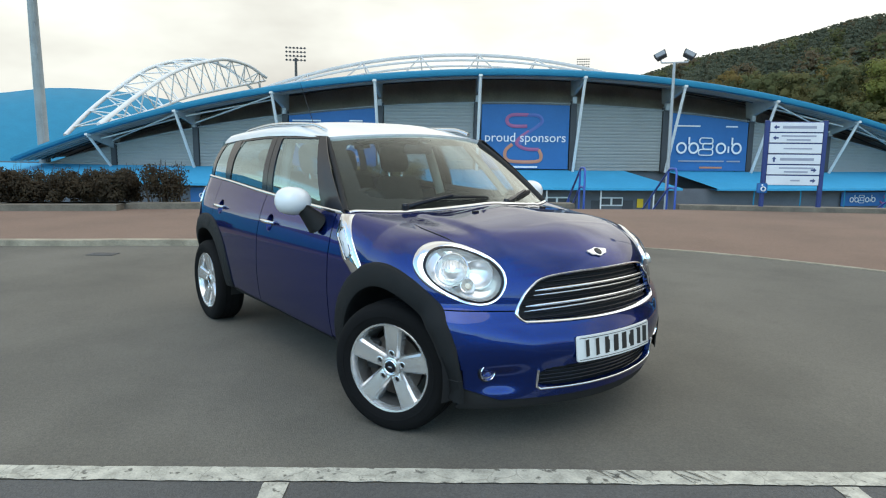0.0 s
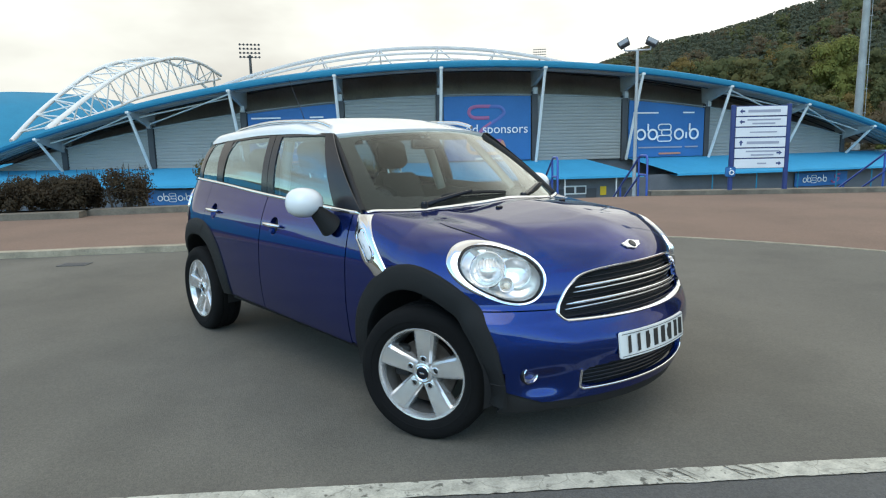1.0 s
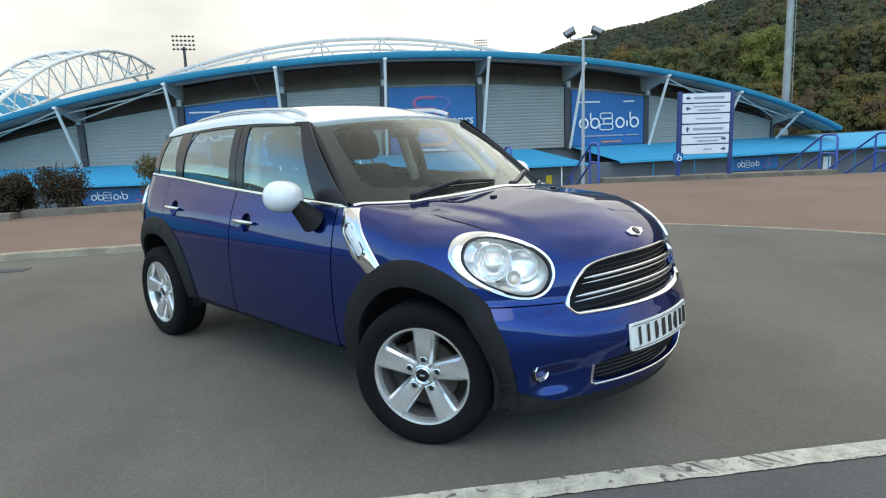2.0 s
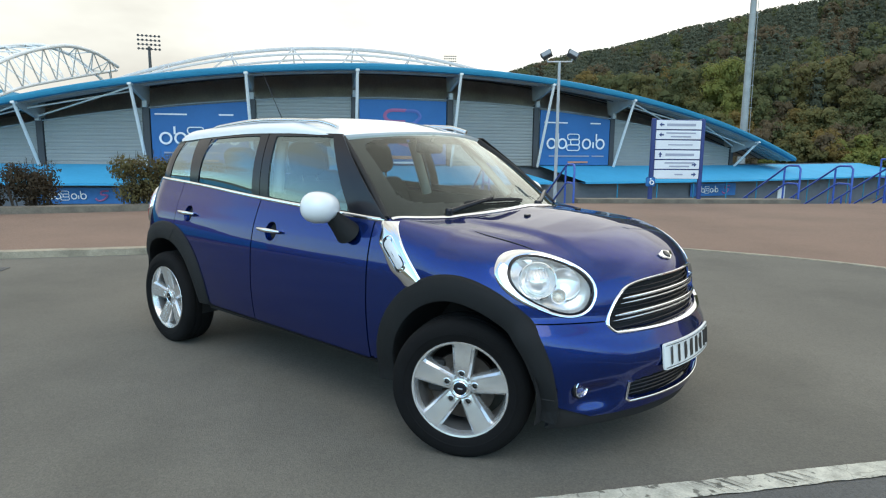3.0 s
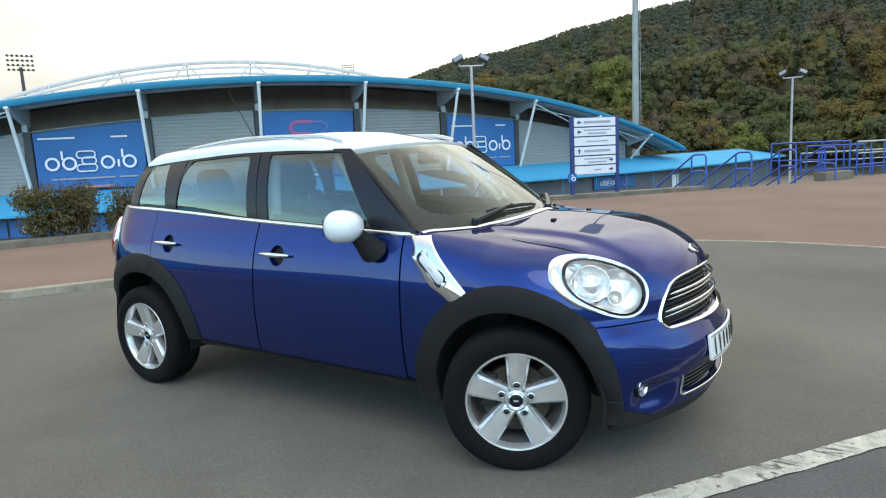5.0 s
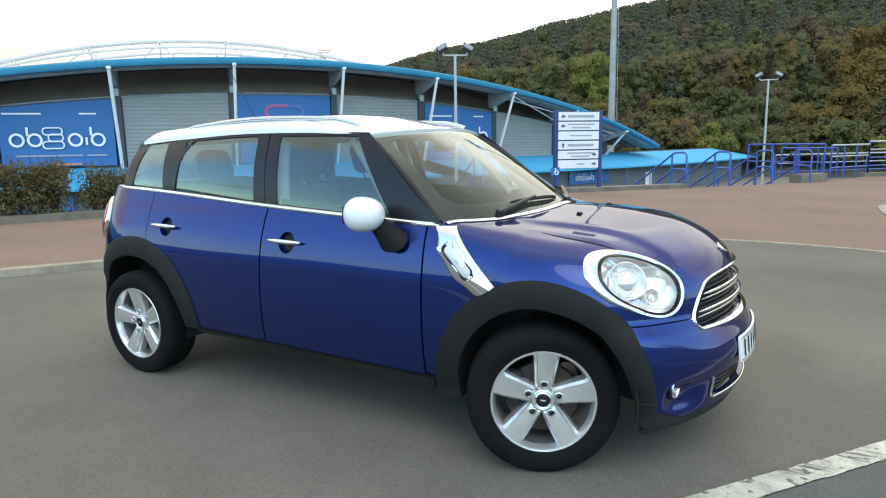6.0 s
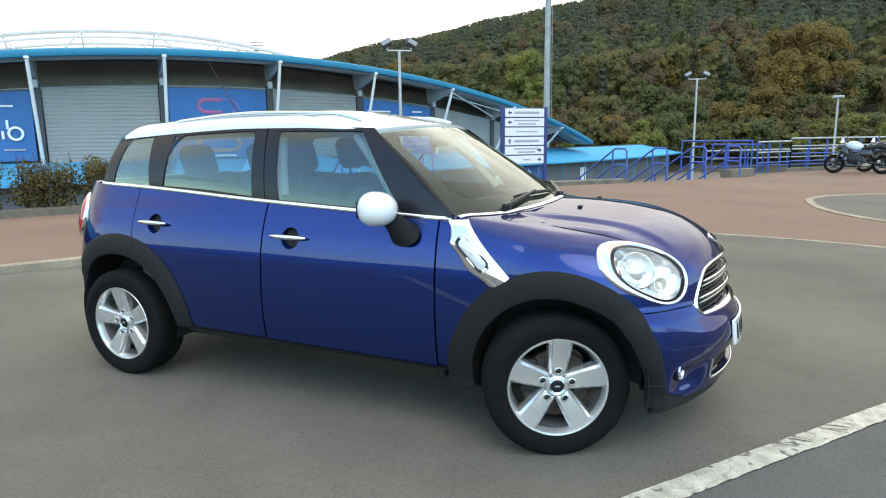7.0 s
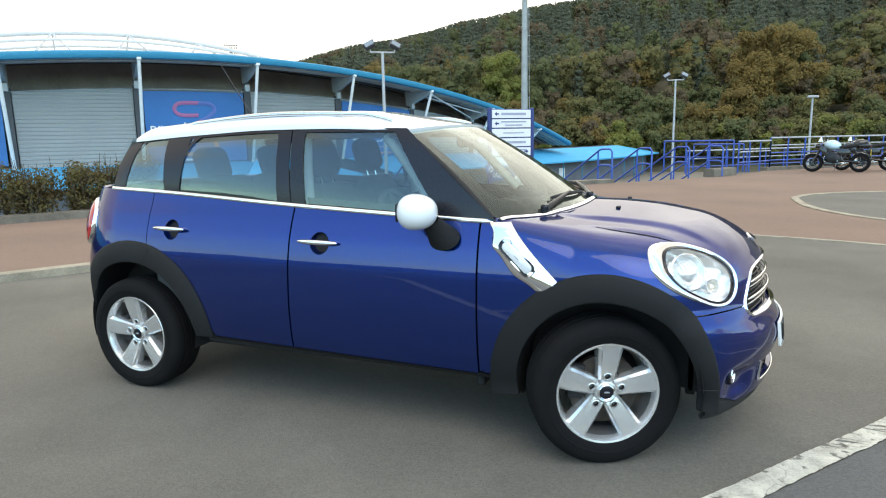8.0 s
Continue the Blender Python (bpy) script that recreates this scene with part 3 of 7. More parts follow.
# scuffs where the paint of the long line has worn through
for s0, k in ((0.655, 4), (0.985, 5)):
    rnd = random.Random(k)
    bm = bmesh.new()
    for j in range(7):
        c = LINE_A + LINE_D * (s0 + 0.024 * j + rnd.uniform(-0.006, 0.006))
        slant = LINE_D * 0.03
        w = LINE_D * rnd.uniform(0.0015, 0.005)
        r0, r1 = rnd.uniform(0.02, 0.058), rnd.uniform(0.01, 0.058)
        q = [c - slant - LINE_N * r0 - w, c - slant - LINE_N * r0 + w, c + slant + LINE_N * r1 + w * 0.4, c + slant + LINE_N * r1 - w * 0.4]
        bm.faces.new([bm.verts.new((v.x, v.y, 0.0135)) for v in q])
    bmesh.ops.recalc_face_normals(bm, faces=bm.faces)
    tagged(part("scuff_mark", bm, ASPHALT), "dark scuffs worn through the white line", "scuff mark", group="scuffs", kind="structure")

# grey island patch in the paving
isl = smooth_line([(3.45, 11.9), (3.49, 10.3), (3.89, 9.0), (4.7, 8.0), (6.5, 6.9), (10.0, 6.0), (13.0, 9.5), (10.5, 13.6), (7.5, 14.4), (5.0, 13.7), (3.84, 12.8), (3.45, 11.9)], 6)
flat("tarmac_island", [(p.x, p.y) for p in isl[:-1]], 0.006, ASPHALT, "rounded grey tarmac patch edged with pale kerb in the paving", "road")
tagged(part("island_edging", ribbon(isl, -0.11, 0.03, 0.0, 0.018), KERBSTONE), "pale concrete edging round the tarmac patch", "kerb", kind="structure")

# drain cover
drain = thing("drain_cover", "small dark iron drain cover in the asphalt", "drain cover", at=pose(-5.25, -0.88, 0.005, 0, 0, 52))
part("frame", box(0.34, 0.20, 0.008, (0, 0, 0.003), 0.003), DARK_STEEL, drain)
for i in range(6):
    part("bar", box(0.02, 0.15, 0.006, (-0.12 + 0.048 * i, 0, 0.007), 0.002), DARK_STEEL, drain)


# ---- low terrace wall ----
def low_wall(pts, label, h=0.13, w=0.42):
    line = smooth_line(pts, 6)
    bm = ribbon(line, -0.02, w, -0.02, h)
    bm.verts.ensure_lookup_table()
    for k in (0, len(bm.verts) - 4):
        bm.faces.new([bm.verts[k + j] for j in range(4)])
    bmesh.ops.recalc_face_normals(bm, faces=bm.faces)
    return tagged(part("terrace_wall", bm, CONCRETE), label, "low wall", kind="structure")


low_wall(WALL_LINE[:6] + [(-6.6, 9.75)], "low weathered concrete kerb wall before the hedge")
low_wall([(-5.1, 11.9), (-2.4, 14.6), (-0.85, 16.15)], "low weathered concrete wall between the two stairways", 0.11)
low_wall([(1.9, 19.35), (2.35, 19.9), (2.6, 20.6)], "low concrete wall at the head of the stairs", 0.25)
low_wall([(3.75, 23.3), (9.5, 29.0), (16.0, 34.5)], "low concrete wall under the blue railing", 0.12, 0.3)

# ---- the stadium stand ----
PSI, ARC_R, BAY, MID = radians(141.9), 149.0, 8.91, 3.65
_n = Vector((math.cos(PSI), math.sin(PSI), 0))
_t = Vector((math.sin(PSI), -math.cos(PSI), 0))
_c = Vector((3.5, -2.5, 0)) + _n * (55 + ARC_R)


def arc(i, depth, z):
    """A point of the curved stand: i counts the struts, depth runs back from the roof edge."""
    a = (i - MID) * BAY / ARC_R
    r = ARC_R - depth
    p = _c - _n * (r * math.cos(a)) + _t * (r * math.sin(a))
    return (p.x, p.y, z)


def arc_pose(i, depth, z):
    """Axes on the facade: x along it to the right, y into the building."""
    a = (i - MID) * BAY / ARC_R
    inward = (_n * math.cos(a) - _t * math.sin(a)).normalized()
    along = (_t * math.cos(a) + _n * math.sin(a)).normalized()
    m = Matrix((along, inward, Vector((0, 0, 1)))).transposed().to_4x4()
    m.translation = arc(i, depth, z)
    return m


def roof_z(i):
    return 7.95 - 0.262 * (i - 4.45) ** 2


def clad_top(i):
    return 5.8 - 0.205 * (i - 4.45) ** 2


FACE = 3.3
stand = thing("stadium_stand", "curved stadium stand with a sky blue roof edge and white struts", "stadium", at=pose(0, 0, 0))
I0, I1 = -0.97, 9.8
steps = np.linspace(I0, I1, 70)
part("fascia", sheet([[arc(i, 0.35, roof_z(i) - 0.12), arc(i, -0.12, roof_z(i) - 0.10), arc(i, -0.22, roof_z(i) + 0.12), arc(i, -0.12, roof_z(i) + 0.34), arc(i, 0.5, roof_z(i) + 0.5)] for i in steps]), STAND_BLUE, stand, "sky blue roof edge", 50)
part("roof", sheet([[arc(i, d, roof_z(i) + 0.48 + 0.115 * (d - 0.5)) for d in (0.5, 5, 10, 16, 24)] for i in steps]), ROOF_SHEET, stand, "pale metal roof sheet", 50)
part("soffit", sheet([[arc(i, d, roof_z(i) - 0.12 + h) for d, h in ((0.35, 0), (2.0, 0.05), (4.0, 0.25), (9.0, 0.6))] for i in steps], flip=True), SOFFIT, stand, "dark underside of the roof", 50)
part("back_wall", sheet([[arc(i, 9.0, LOW), arc(i, 9.0, max(roof_z(i) + 0.7, LOW + 0.1))] for i in steps]), SOFFIT, stand, "dark inside of the upper concourse")


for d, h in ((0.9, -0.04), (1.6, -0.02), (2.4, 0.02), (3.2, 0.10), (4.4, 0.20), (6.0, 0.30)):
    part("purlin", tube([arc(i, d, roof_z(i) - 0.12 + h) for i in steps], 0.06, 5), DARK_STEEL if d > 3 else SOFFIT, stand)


def ribs(i0, i1, z0, top, depth, pitch=0.30):
    """Ribbed cladding between two struts, its top following the slope."""
    n = 5
    rows = []
    zmax = max(top(i0), top(i1), top(0.5 * (i0 + i1)))
    k = int((zmax - z0) / pitch) + 1
    for r in range(k):
        for dz, dd in ((0.0, 0.0), (0.16, 0.0), (0.20, 0.05), (0.28, 0.05)):
            rows.append([arc(i0 + (i1 - i0) * j / n, depth + dd, min(z0 + (r + dz / 0.30) * pitch, top(i0 + (i1 - i0) * j / n))) for j in range(n + 1)])
    bm = sheet(np.array(rows).transpose(1, 0, 2))
    bmesh.ops.dissolve_degenerate(bm, dist=1e-4, edges=bm.edges)
    return bm


for i in range(-1, 9):
    a, b = max(i + 0.04, I0 + 0.05), i + 0.96
    if i in (2, 4, 6):
        continue
    lo = -0.15
    if clad_top(a) < lo + 0.2 and clad_top(b) < lo + 0.2:
        continue
    part("cladding_bay", ribs(a, b, lo, clad_top, FACE), CLADDING, stand, "grey ribbed metal cladding")
for i in range(0, 9):
    part("sill_rail", tube([arc(i + k / 6, FACE - 0.04, max(clad_top(i + k / 6), -0.1) + 0.03) for k in range(7)], 0.045, 6), GREY_STEEL, stand)
for i in range(0, 10):
    z1 = roof_z(i)
    zc = max(clad_top(i), -0.1)
    strut = part("strut", tube([arc(i, 0.0, z1 - 0.05), arc(i, FACE - 0.5, -0.25)], 0.13, 10), WHITE_STEEL, stand, "white leaning tubular strut")
    part("strut_head", box(0.34, 0.5, 0.28, (0, 0.1, 0), 0.05, m=arc_pose(i, 0, z1 - 0.1)), WHITE_STEEL, strut)
    bt = slab([(0.1, 0.05), (0.1, -0.28), (FACE + 0.1, -1.25), (FACE + 0.7, -1.25), (FACE + 0.9, 0.2)], 0.26, Matrix.Rotation(radians(90), 4, "Z") @ Matrix.Translation((0, 0.13, 0)))
    bt.transform(arc_pose(i, 0, z1 - 0.1))
    part("bracket", bt, GREY_STEEL, stand, "grey tapering roof bracket")
    if zc > -0.05:
        part("column", box(0.55, 0.4, zc + 0.6, (0, 0, (zc + 0.6) / 2 - 0.3), 0.03, m=arc_pose(i, FACE + 0.1, 0)), DARK_STEEL, stand, "dark steel column")
        part("bracket_foot", box(0.4, 0.5, 0.6, (0, 0, 0.0), 0.05, m=arc_pose(i, FACE - 0.1, zc + 0.35)), GREY_STEEL, stand)
for i in (0, 1, 7, 8):
    s = 1 if i < 4 else -1
    j = i + 1 if s > 0 else i
    k = i if s > 0 else i + 1
    part("tie_tube", tube([arc(j, 0.3, roof_z(j) - 0.35), arc(k, FACE - 0.2, max(clad_top(k), 0) + 0.4)], 0.07, 6), WHITE_STEEL, stand, "slender white tie")
    part("purlin", tube([arc(i, 1.6, roof_z(i) - 0.5), arc(i + 1, 1.6, roof_z(i + 1) - 0.5)], 0.07, 6), WHITE_STEEL, stand)

# lower storey
lo_steps = np.linspace(-3, 12.9, 48)
part("plinth_wall", sheet([[arc(i, FACE + 0.4, LOW), arc(i, FACE + 0.4, 0.0)] for i in lo_steps]), DARK_WALL, stand, "dark grey lower wall")
part("front_wall", sheet([[arc(i, -1.6, LOW), arc(i, -1.6, -1.5)] for i in lo_steps]), DARK_WALL, stand, "dark grey turnstile wall")


def canopy(i0, i1, hip0, hip1):
    """Lean-to roof with hipped ends."""
    rows = []
    for k in range(13):
        f = k / 12
        top = arc(i0 + hip0 + (i1 - hip1 - i0 - hip0) * f, FACE + 0.2, -0.12)
        eave = arc(i0 + (i1 - i0) * f, -3.0, -1.42)
        drip = arc(i0 + (i1 - i0) * f, -3.0, -1.60)
        back = arc(i0 + (i1 - i0) * f, -1.6, -1.52)
        rows.append([top, eave, drip, back])
    return sheet(rows, flip=True)


part("canopy", canopy(-3.0, 5.86, 0.0, 0.30), CANOPY_BLUE, stand, "sky blue lean-to canopy", 30)
part("canopy", canopy(6.20, 13.3, -0.16, 0.2), CANOPY_BLUE, stand, "sky blue lean-to canopy", 30)
for i in np.arange(3.6, 12.4, 0.5):
    if 5.85 < i < 6.4:
        continue
    part("canopy_post", tube([arc(i, -2.7, LOW), arc(i, -2.7, -1.5)], 0.06, 8), WHITE_STEEL if i < 6 else STAND_BLUE, stand)
for i in (4.35, 4.85, 5.1, 5.4, 5.7):
    door = part("door", box(0.95, 0.06, 2.05, (0, 0, 1.03), 0.02, m=arc_pose(i, -1.66, LOW + 0.02)), DARK_STEEL, stand)
for i in (4.72, 5.24):
    win = part("window", box(2.0, 0.08, 0.75, (0, 0, 0), 0.02, m=arc_pose(i, -1.66, -2.62)), WHITE_STEEL, stand)
    for dx in (-0.5, 0.5):
        part("pane", box(0.82, 0.04, 0.52, (dx, -0.04, 0), 0.01, m=arc_pose(i, -1.66, -2.62)), DARK_STEEL, win)
part("notice", box(0.55, 0.03, 0.75, (0, 0, 0), 0.01, m=arc_pose(5.52, -1.7, -2.75)), YELLOW, stand, "small yellow notice")
part("gate_door", box(1.3, 0.06, 2.0, (0, 0, 0), 0.01, m=arc_pose(9.25, -1.66, -3.3)), WHITE_STEEL, stand, "white double door")


# banners
def lozenge(bmw, cx, cz, w, h, r):
    """Closed rounded outline, as a thin raised tube."""
    pts = [(cx + u, -0.03, cz + v) for u, v in rounded(w, h, min(w, h) * 0.45, 6)]
    return tube(pts, r, 6, closed=True)


def ring(cx, cz, rad, thick):
    P = []
    for r, d in ((rad - thick, 0.0), (rad - thick, -0.04), (rad, -0.04), (rad, 0.0)):
        P.append([(cx + r * math.cos(a), d, cz + r * math.sin(a)) for a in np.linspace(0, 2 * math.pi, 25)[:-1]])
    bm = sheet(P, close=True)
    bmesh.ops.recalc_face_normals(bm, faces=bm.faces)
    return bm


def brand_shapes(m, width, parent):
    """The sponsor's mark as plain white rings, bars and stacked loops."""
    u = width / 6.2
    y = -0.07
    mm = m @ Matrix.Translation((0, y, 0))

    def put(bm, label=""):
        bm.transform(mm)
        part("mark_shape", bm, WHITE_PLASTIC, parent, label)
    for cx in (-2.62, -1.48, 1.12, 2.62):
        put(ring(cx * u, 0, 0.50 * u, 0.16 * u), "plain white ring of a printed mark")
    for cx in (-1.93, 2.17):
        put(box(0.15 * u, 0.03, 0.62 * u, (cx * u, -0.02, 0.62 * u)))
    put(box(0.15 * u, 0.03, 0.55 * u, (1.85 * u, -0.02, -0.1 * u)))
    for dz, dx, w in ((0.62, -0.12, 1.25), (0.16, 0.06, 0.95), (-0.36, -0.12, 1.35)):
        put(lozenge(None, (-0.2 + dx) * u, dz * u, w * u, 0.5 * u, 0.055 * u))


def banner(i0, i1, z0, top):
    n = 8
    rows = [[arc(i0 + (i1 - i0) * k / n, FACE - 0.12, z0), arc(i0 + (i1 - i0) * k / n, FACE - 0.12, top(i0 + (i1 - i0) * k / n))] for k in range(n + 1)]
    bm = sheet(rows)
    flange(bm, 0.1)
    return part("banner", bm, BANNER_BLUE, stand, "royal blue sponsor banner")


for i0 in (2, 6):
    b = banner(i0 + 0.045, i0 + 0.955, 0.02 if i0 == 2 else -0.1, lambda i: clad_top(i) - 0.12)
    mid = i0 + 0.5
    zc = clad_top(mid)
    brand_shapes(arc_pose(mid, FACE - 0.16, zc - 2.95), 6.6, b)
    for dx, w, dz in ((-2.3, 2.6, -0.95), (2.2, 1.2, -0.95), (-0.7, 4.6, -4.15), (2.6, 1.4, -4.15)):
        part("small_print", box(w, 0.02, 0.13, (dx, -0.06, 0), m=arc_pose(mid, FACE - 0.14, zc + dz)), PALE_INK if dz < -2 else WHITE_PLASTIC, b)
    part("tag", box(2.3, 0.02, 0.16, (0.3, -0.06, 0), m=arc_pose(mid, FACE - 0.14, 0.2)), ORANGE_PRINT, b)
b = banner(4.045, 4.955, -0.05, lambda i: clad_top(i) - 0.12)
mid, zc = 4.5, 5.8
words("word", "proud sponsors", 1.16, WHITE_PLASTIC, b, arc_pose(mid + 0.0, FACE - 0.2, 2.72), 0.02, "white printed words")
sq = smooth_line([(0.55, 0, 2.05), (1.55, 0, 1.95), (1.75, 0, 1.35), (1.4, 0, 0.95), (-0.9, 0, 0.95), (-1.35, 0, 1.45), (-0.9, 0, 2.0), (0.55, 0, 2.05)], 8)
for pts, mt in (([(0.5, 0, 4.75), (-1.0, 0, 4.72), (-1.45, 0, 4.25), (-1.0, 0, 3.78), (0.4, 0, 3.75)], PINK_PRINT),
                ([(0.4, 0, 4.75), (1.4, 0, 4.68), (1.75, 0, 4.2), (1.3, 0, 3.72), (0.4, 0, 3.1), (-0.15, 0, 2.4), (-0.2, 0, 2.1)], VIOLET_PRINT),
                ([(0.6, 0, 3.3), (-0.2, 0, 2.75), (-0.5, 0, 2.2), (0.3, 0, 1.75), (1.5, 0, 1.7)], PINK_PRINT),
                ([(-0.9, 0, 2.15), (-1.5, 0, 1.6), (-1.5, 0, 0.95), (-0.9, 0, 0.62), (1.3, 0, 0.62), (1.75, 0, 1.05), (1.5, 0, 1.7)], ORANGE_PRINT)):
    bm = tube(smooth_line(pts, 6), 0.17, 6)
    bmesh.ops.scale(bm, vec=(1, 0.25, 1), verts=bm.verts)
    bm.transform(arc_pose(mid - 0.03, FACE - 0.17, 0.0))
    part("loop_print", bm, mt, b, "coloured printed loop")
part("tag", box(2.3, 0.02, 0.16, (0.0, -0.06, 0), m=arc_pose(mid, FACE - 0.14, 0.12)), WHITE_PLASTIC, b)
# small banners under the canopy
for i in (1.60, 2.324, 8.02):
    lb = part("low_banner", box(6.4, 0.05, 1.25, (0, 0, 0), 0.01, m=arc_pose(i, -1.75, -2.45)), BANNER_BLUE, stand, "low blue sponsor banner")
    brand_shapes(arc_pose(i, -1.78, -2.45) @ Matrix.Translation((-0.9, 0, -0.05)), 2.9, lb)
    bm = tube(smooth_line([(2.2, 0, 0.38), (1.7, 0, 0.34), (1.65, 0, 0.1), (2.1, 0, 0.02), (1.8, 0, -0.3), (1.4, 0, -0.38), (1.2, 0, -0.2)], 5), 0.07, 6)
    bm.transform(arc_pose(i, -1.82, -2.45))
    part("loop_print", bm, PINK_PRINT, lb)

# the arched roof truss, in tubes
def tz(i):
    return 11.15 - 0.50 * (i - 3.95) ** 2


truss = thing("roof_truss", "white tubular arched truss over the stand roof", "truss")
ti = np.linspace(0.5, 7.4, 44)
part("chord", tube([arc(i, 12.0, tz(i)) for i in ti], 0.18, 8), TRUSS_WHITE, truss, sharp=60)
part("chord", tube([arc(i, 9.5, tz(i) - 0.85) for i in ti], 0.12, 8), TRUSS_WHITE, truss, sharp=60)
part("chord", tube([arc(i, 14.5, tz(i) - 0.75) for i in ti], 0.12, 8), TRUSS_WHITE, truss, sharp=60)
for i in np.arange(1.2, 7.0, 0.72):
    for di, d in ((-0.16, 9.0), (0.16, 9.0), (0.0, 14.5)):
        part("brace", tube([arc(i, 12.0, tz(i)), arc(i + di, d, roof_z(i + di) + 0.45 + 0.115 * (d - 0.5))], 0.075, 6), TRUSS_WHITE, truss)

# neighbouring stand: blue roof and its great lattice arch
far_stand = thing("neighbouring_stand", "blue curved roof of the neighbouring stadium stand", "stadium")


def polar(az, d, z=0.0):
    return (3.77 + d * math.cos(radians(az)), -2.42 + d * math.sin(radians(az)), z)


crest_el = knots([158.5, 164, 170, 172, 177, 185, 200, 214], [0.033, 0.067, 0.0795, 0.0795, 0.067, 0.058, 0.052, 0.040])
rows = []
for az in np.linspace(158.5, 213, 42):
    d = 126.0
    crest = 1.33 + d * float(crest_el(az))
    rows.append([polar(az, d - 22, -1.0), polar(az, d - 16, 1.5 + 0.25 * (crest - 1.5)), polar(az, d - 8, 1.5 + 0.72 * (crest - 1.5)), polar(az, d, crest), polar(az, d + 20, crest - 1.0)])
part("roof", sheet(rows), STAND_BLUE, far_stand, "great sky blue roof", 60)
part("wall", sheet([[polar(166.5 + k, 84, LOW), polar(166.5 + k, 84, -0.6)] for k in range(47)]), DARK_WALL, far_stand)
arch = thing("lattice_arch", "white lattice arch of tubes over the neighbouring roof", "truss")


arch_az = (knots([0, 0.6, 1], [172.3, 163.9, 157.6]), knots([0, 0.6, 1], [170.0, 162.2, 157.2]), knots([0, 0.6, 1], [169.9, 162.0, 157.3]))
arch_el = (knots([157.6, 158.9, 160.5, 162.3, 164.3, 166, 168.6, 170.7, 172.3], [0.075, 0.0977, 0.1195, 0.1275, 0.1226, 0.1128, 0.0808, 0.0481, 0.0175]),
           knots([157.2, 158.85, 160.45, 162.05, 164.3, 166.96, 168.7, 170.0], [0.1064, 0.1238, 0.1293, 0.1241, 0.1086, 0.0764, 0.0514, 0.033]),
           knots([157.3, 160.8, 163.5, 165.3, 166.8, 169.9], [0.102, 0.087, 0.074, 0.0605, 0.05, 0.033]))


def arch_pt(f, side):
    """f from the near foot to the far end; 0 and 1 upper chords, 2 bottom chord."""
    az = float(arch_az[side](f))
    d = (88, 80, 84)[side] + 28 * f
    return polar(az, d, 1.33 + d * float(arch_el[side](az)))


fs = np.linspace(0, 1, 36)
for s in (0, 1, 2):
    part("chord", tube([arch_pt(f, s) for f in fs], 0.26 if s < 2 else 0.2, 8), WHITE_STEEL, arch, sharp=60)
for k in range(11):
    f0, f1 = 0.04 + 0.087 * k, 0.04 + 0.087 * (k + 0.5)
    for a, b_ in ((0, 1), (2, 1), (0, 2)):
        part("brace", tube([arch_pt(f0, a), arch_pt(f1, b_)], 0.085, 6), WHITE_STEEL, arch)
        part("brace", tube([arch_pt(f1, b_), arch_pt(f0 + 0.087, a)], 0.085, 6), WHITE_STEEL, arch)

# ---- masts and lamps ----
def mast(az, d, label, cam0):
    x, y = cam0[0] + d * math.cos(radians(az)), cam0[1] + d * math.sin(radians(az))
    t = thing("floodlight_mast", label, "mast", group="tall masts", at=pose(x, y, LOW))
    part("shaft", tube([(0, 0, 0), (0, 0, 14), (0, 0, 30), (0, 0, 44)], (0.55, 0.48, 0.38, 0.28), 14), MAST_GREY, t, sharp=50)
    for k in range(12):
        part("rung", box(0.5, 0.12, 0.1, (0.62 - 0.012 * k, 0, 6 + 3 * k), 0.02), MAST_GREY, t)
    part("ladder_rail", tube([(0.80, 0, 5), (0.50, 0, 40)], 0.04, 6), MAST_GREY, t)
    part("lamp_frame", box(5.0, 0.4, 4.0, (0, 0, 46), 0.1), MAST_GREY, t)


mast(106.1, 100.0, "tall grey tapering floodlight mast beside the wooded hill", (3.47, -2.56))
mast(173.75, 76.0, "tall grey tapering floodlight mast before the blue roof", (3.77, -2.42))


def flood(az, el, d, s):
    x, y, z = polar(az, d, 1.33 + d * el)
    a = math.atan2(-2.42 - y, 3.77 - x)
    t = thing("floodlight", "bank of round floodlights on a far steel mast", "floodlight", group="far floodlights", at=pose(x, y, LOW))
    zz = z - LOW
    part("pole", tube([(0, 0, 0), (0, 0, zz)], (0.7, 0.35), 8), DARK_STEEL, t)
    m = Matrix.Translation((0, 0, zz)) @ Matrix.Rotation(a + math.pi / 2, 4, "Z")
    for k in range(4):
        part("cross_rail", tube([m @ Vector((-2.7 * s, 0, (k - 0.6) * 1.1 * s)), m @ Vector((2.7 * s, 0, (k - 0.6) * 1.1 * s))], 0.07 * s, 6), DARK_STEEL, t)
        for j in range(6):
            lamp = lathe([(0.0, 0.18), (0.22, 0.12), (0.32, -0.2), (0.26, -0.2), (0.0, -0.1)], 10)
            lamp.transform(m @ Matrix.Translation(((j - 2.5) * 1.0 * s, -0.2, (k - 0.6) * 1.1 * s)) @ Matrix.Scale(s, 4))
            part("lamp", lamp, DARK_STEEL, t)


flood(154.75, 0.1360, 190.0, 1.0)
flood(130.2, 0.1300, 260.0, 0.85)


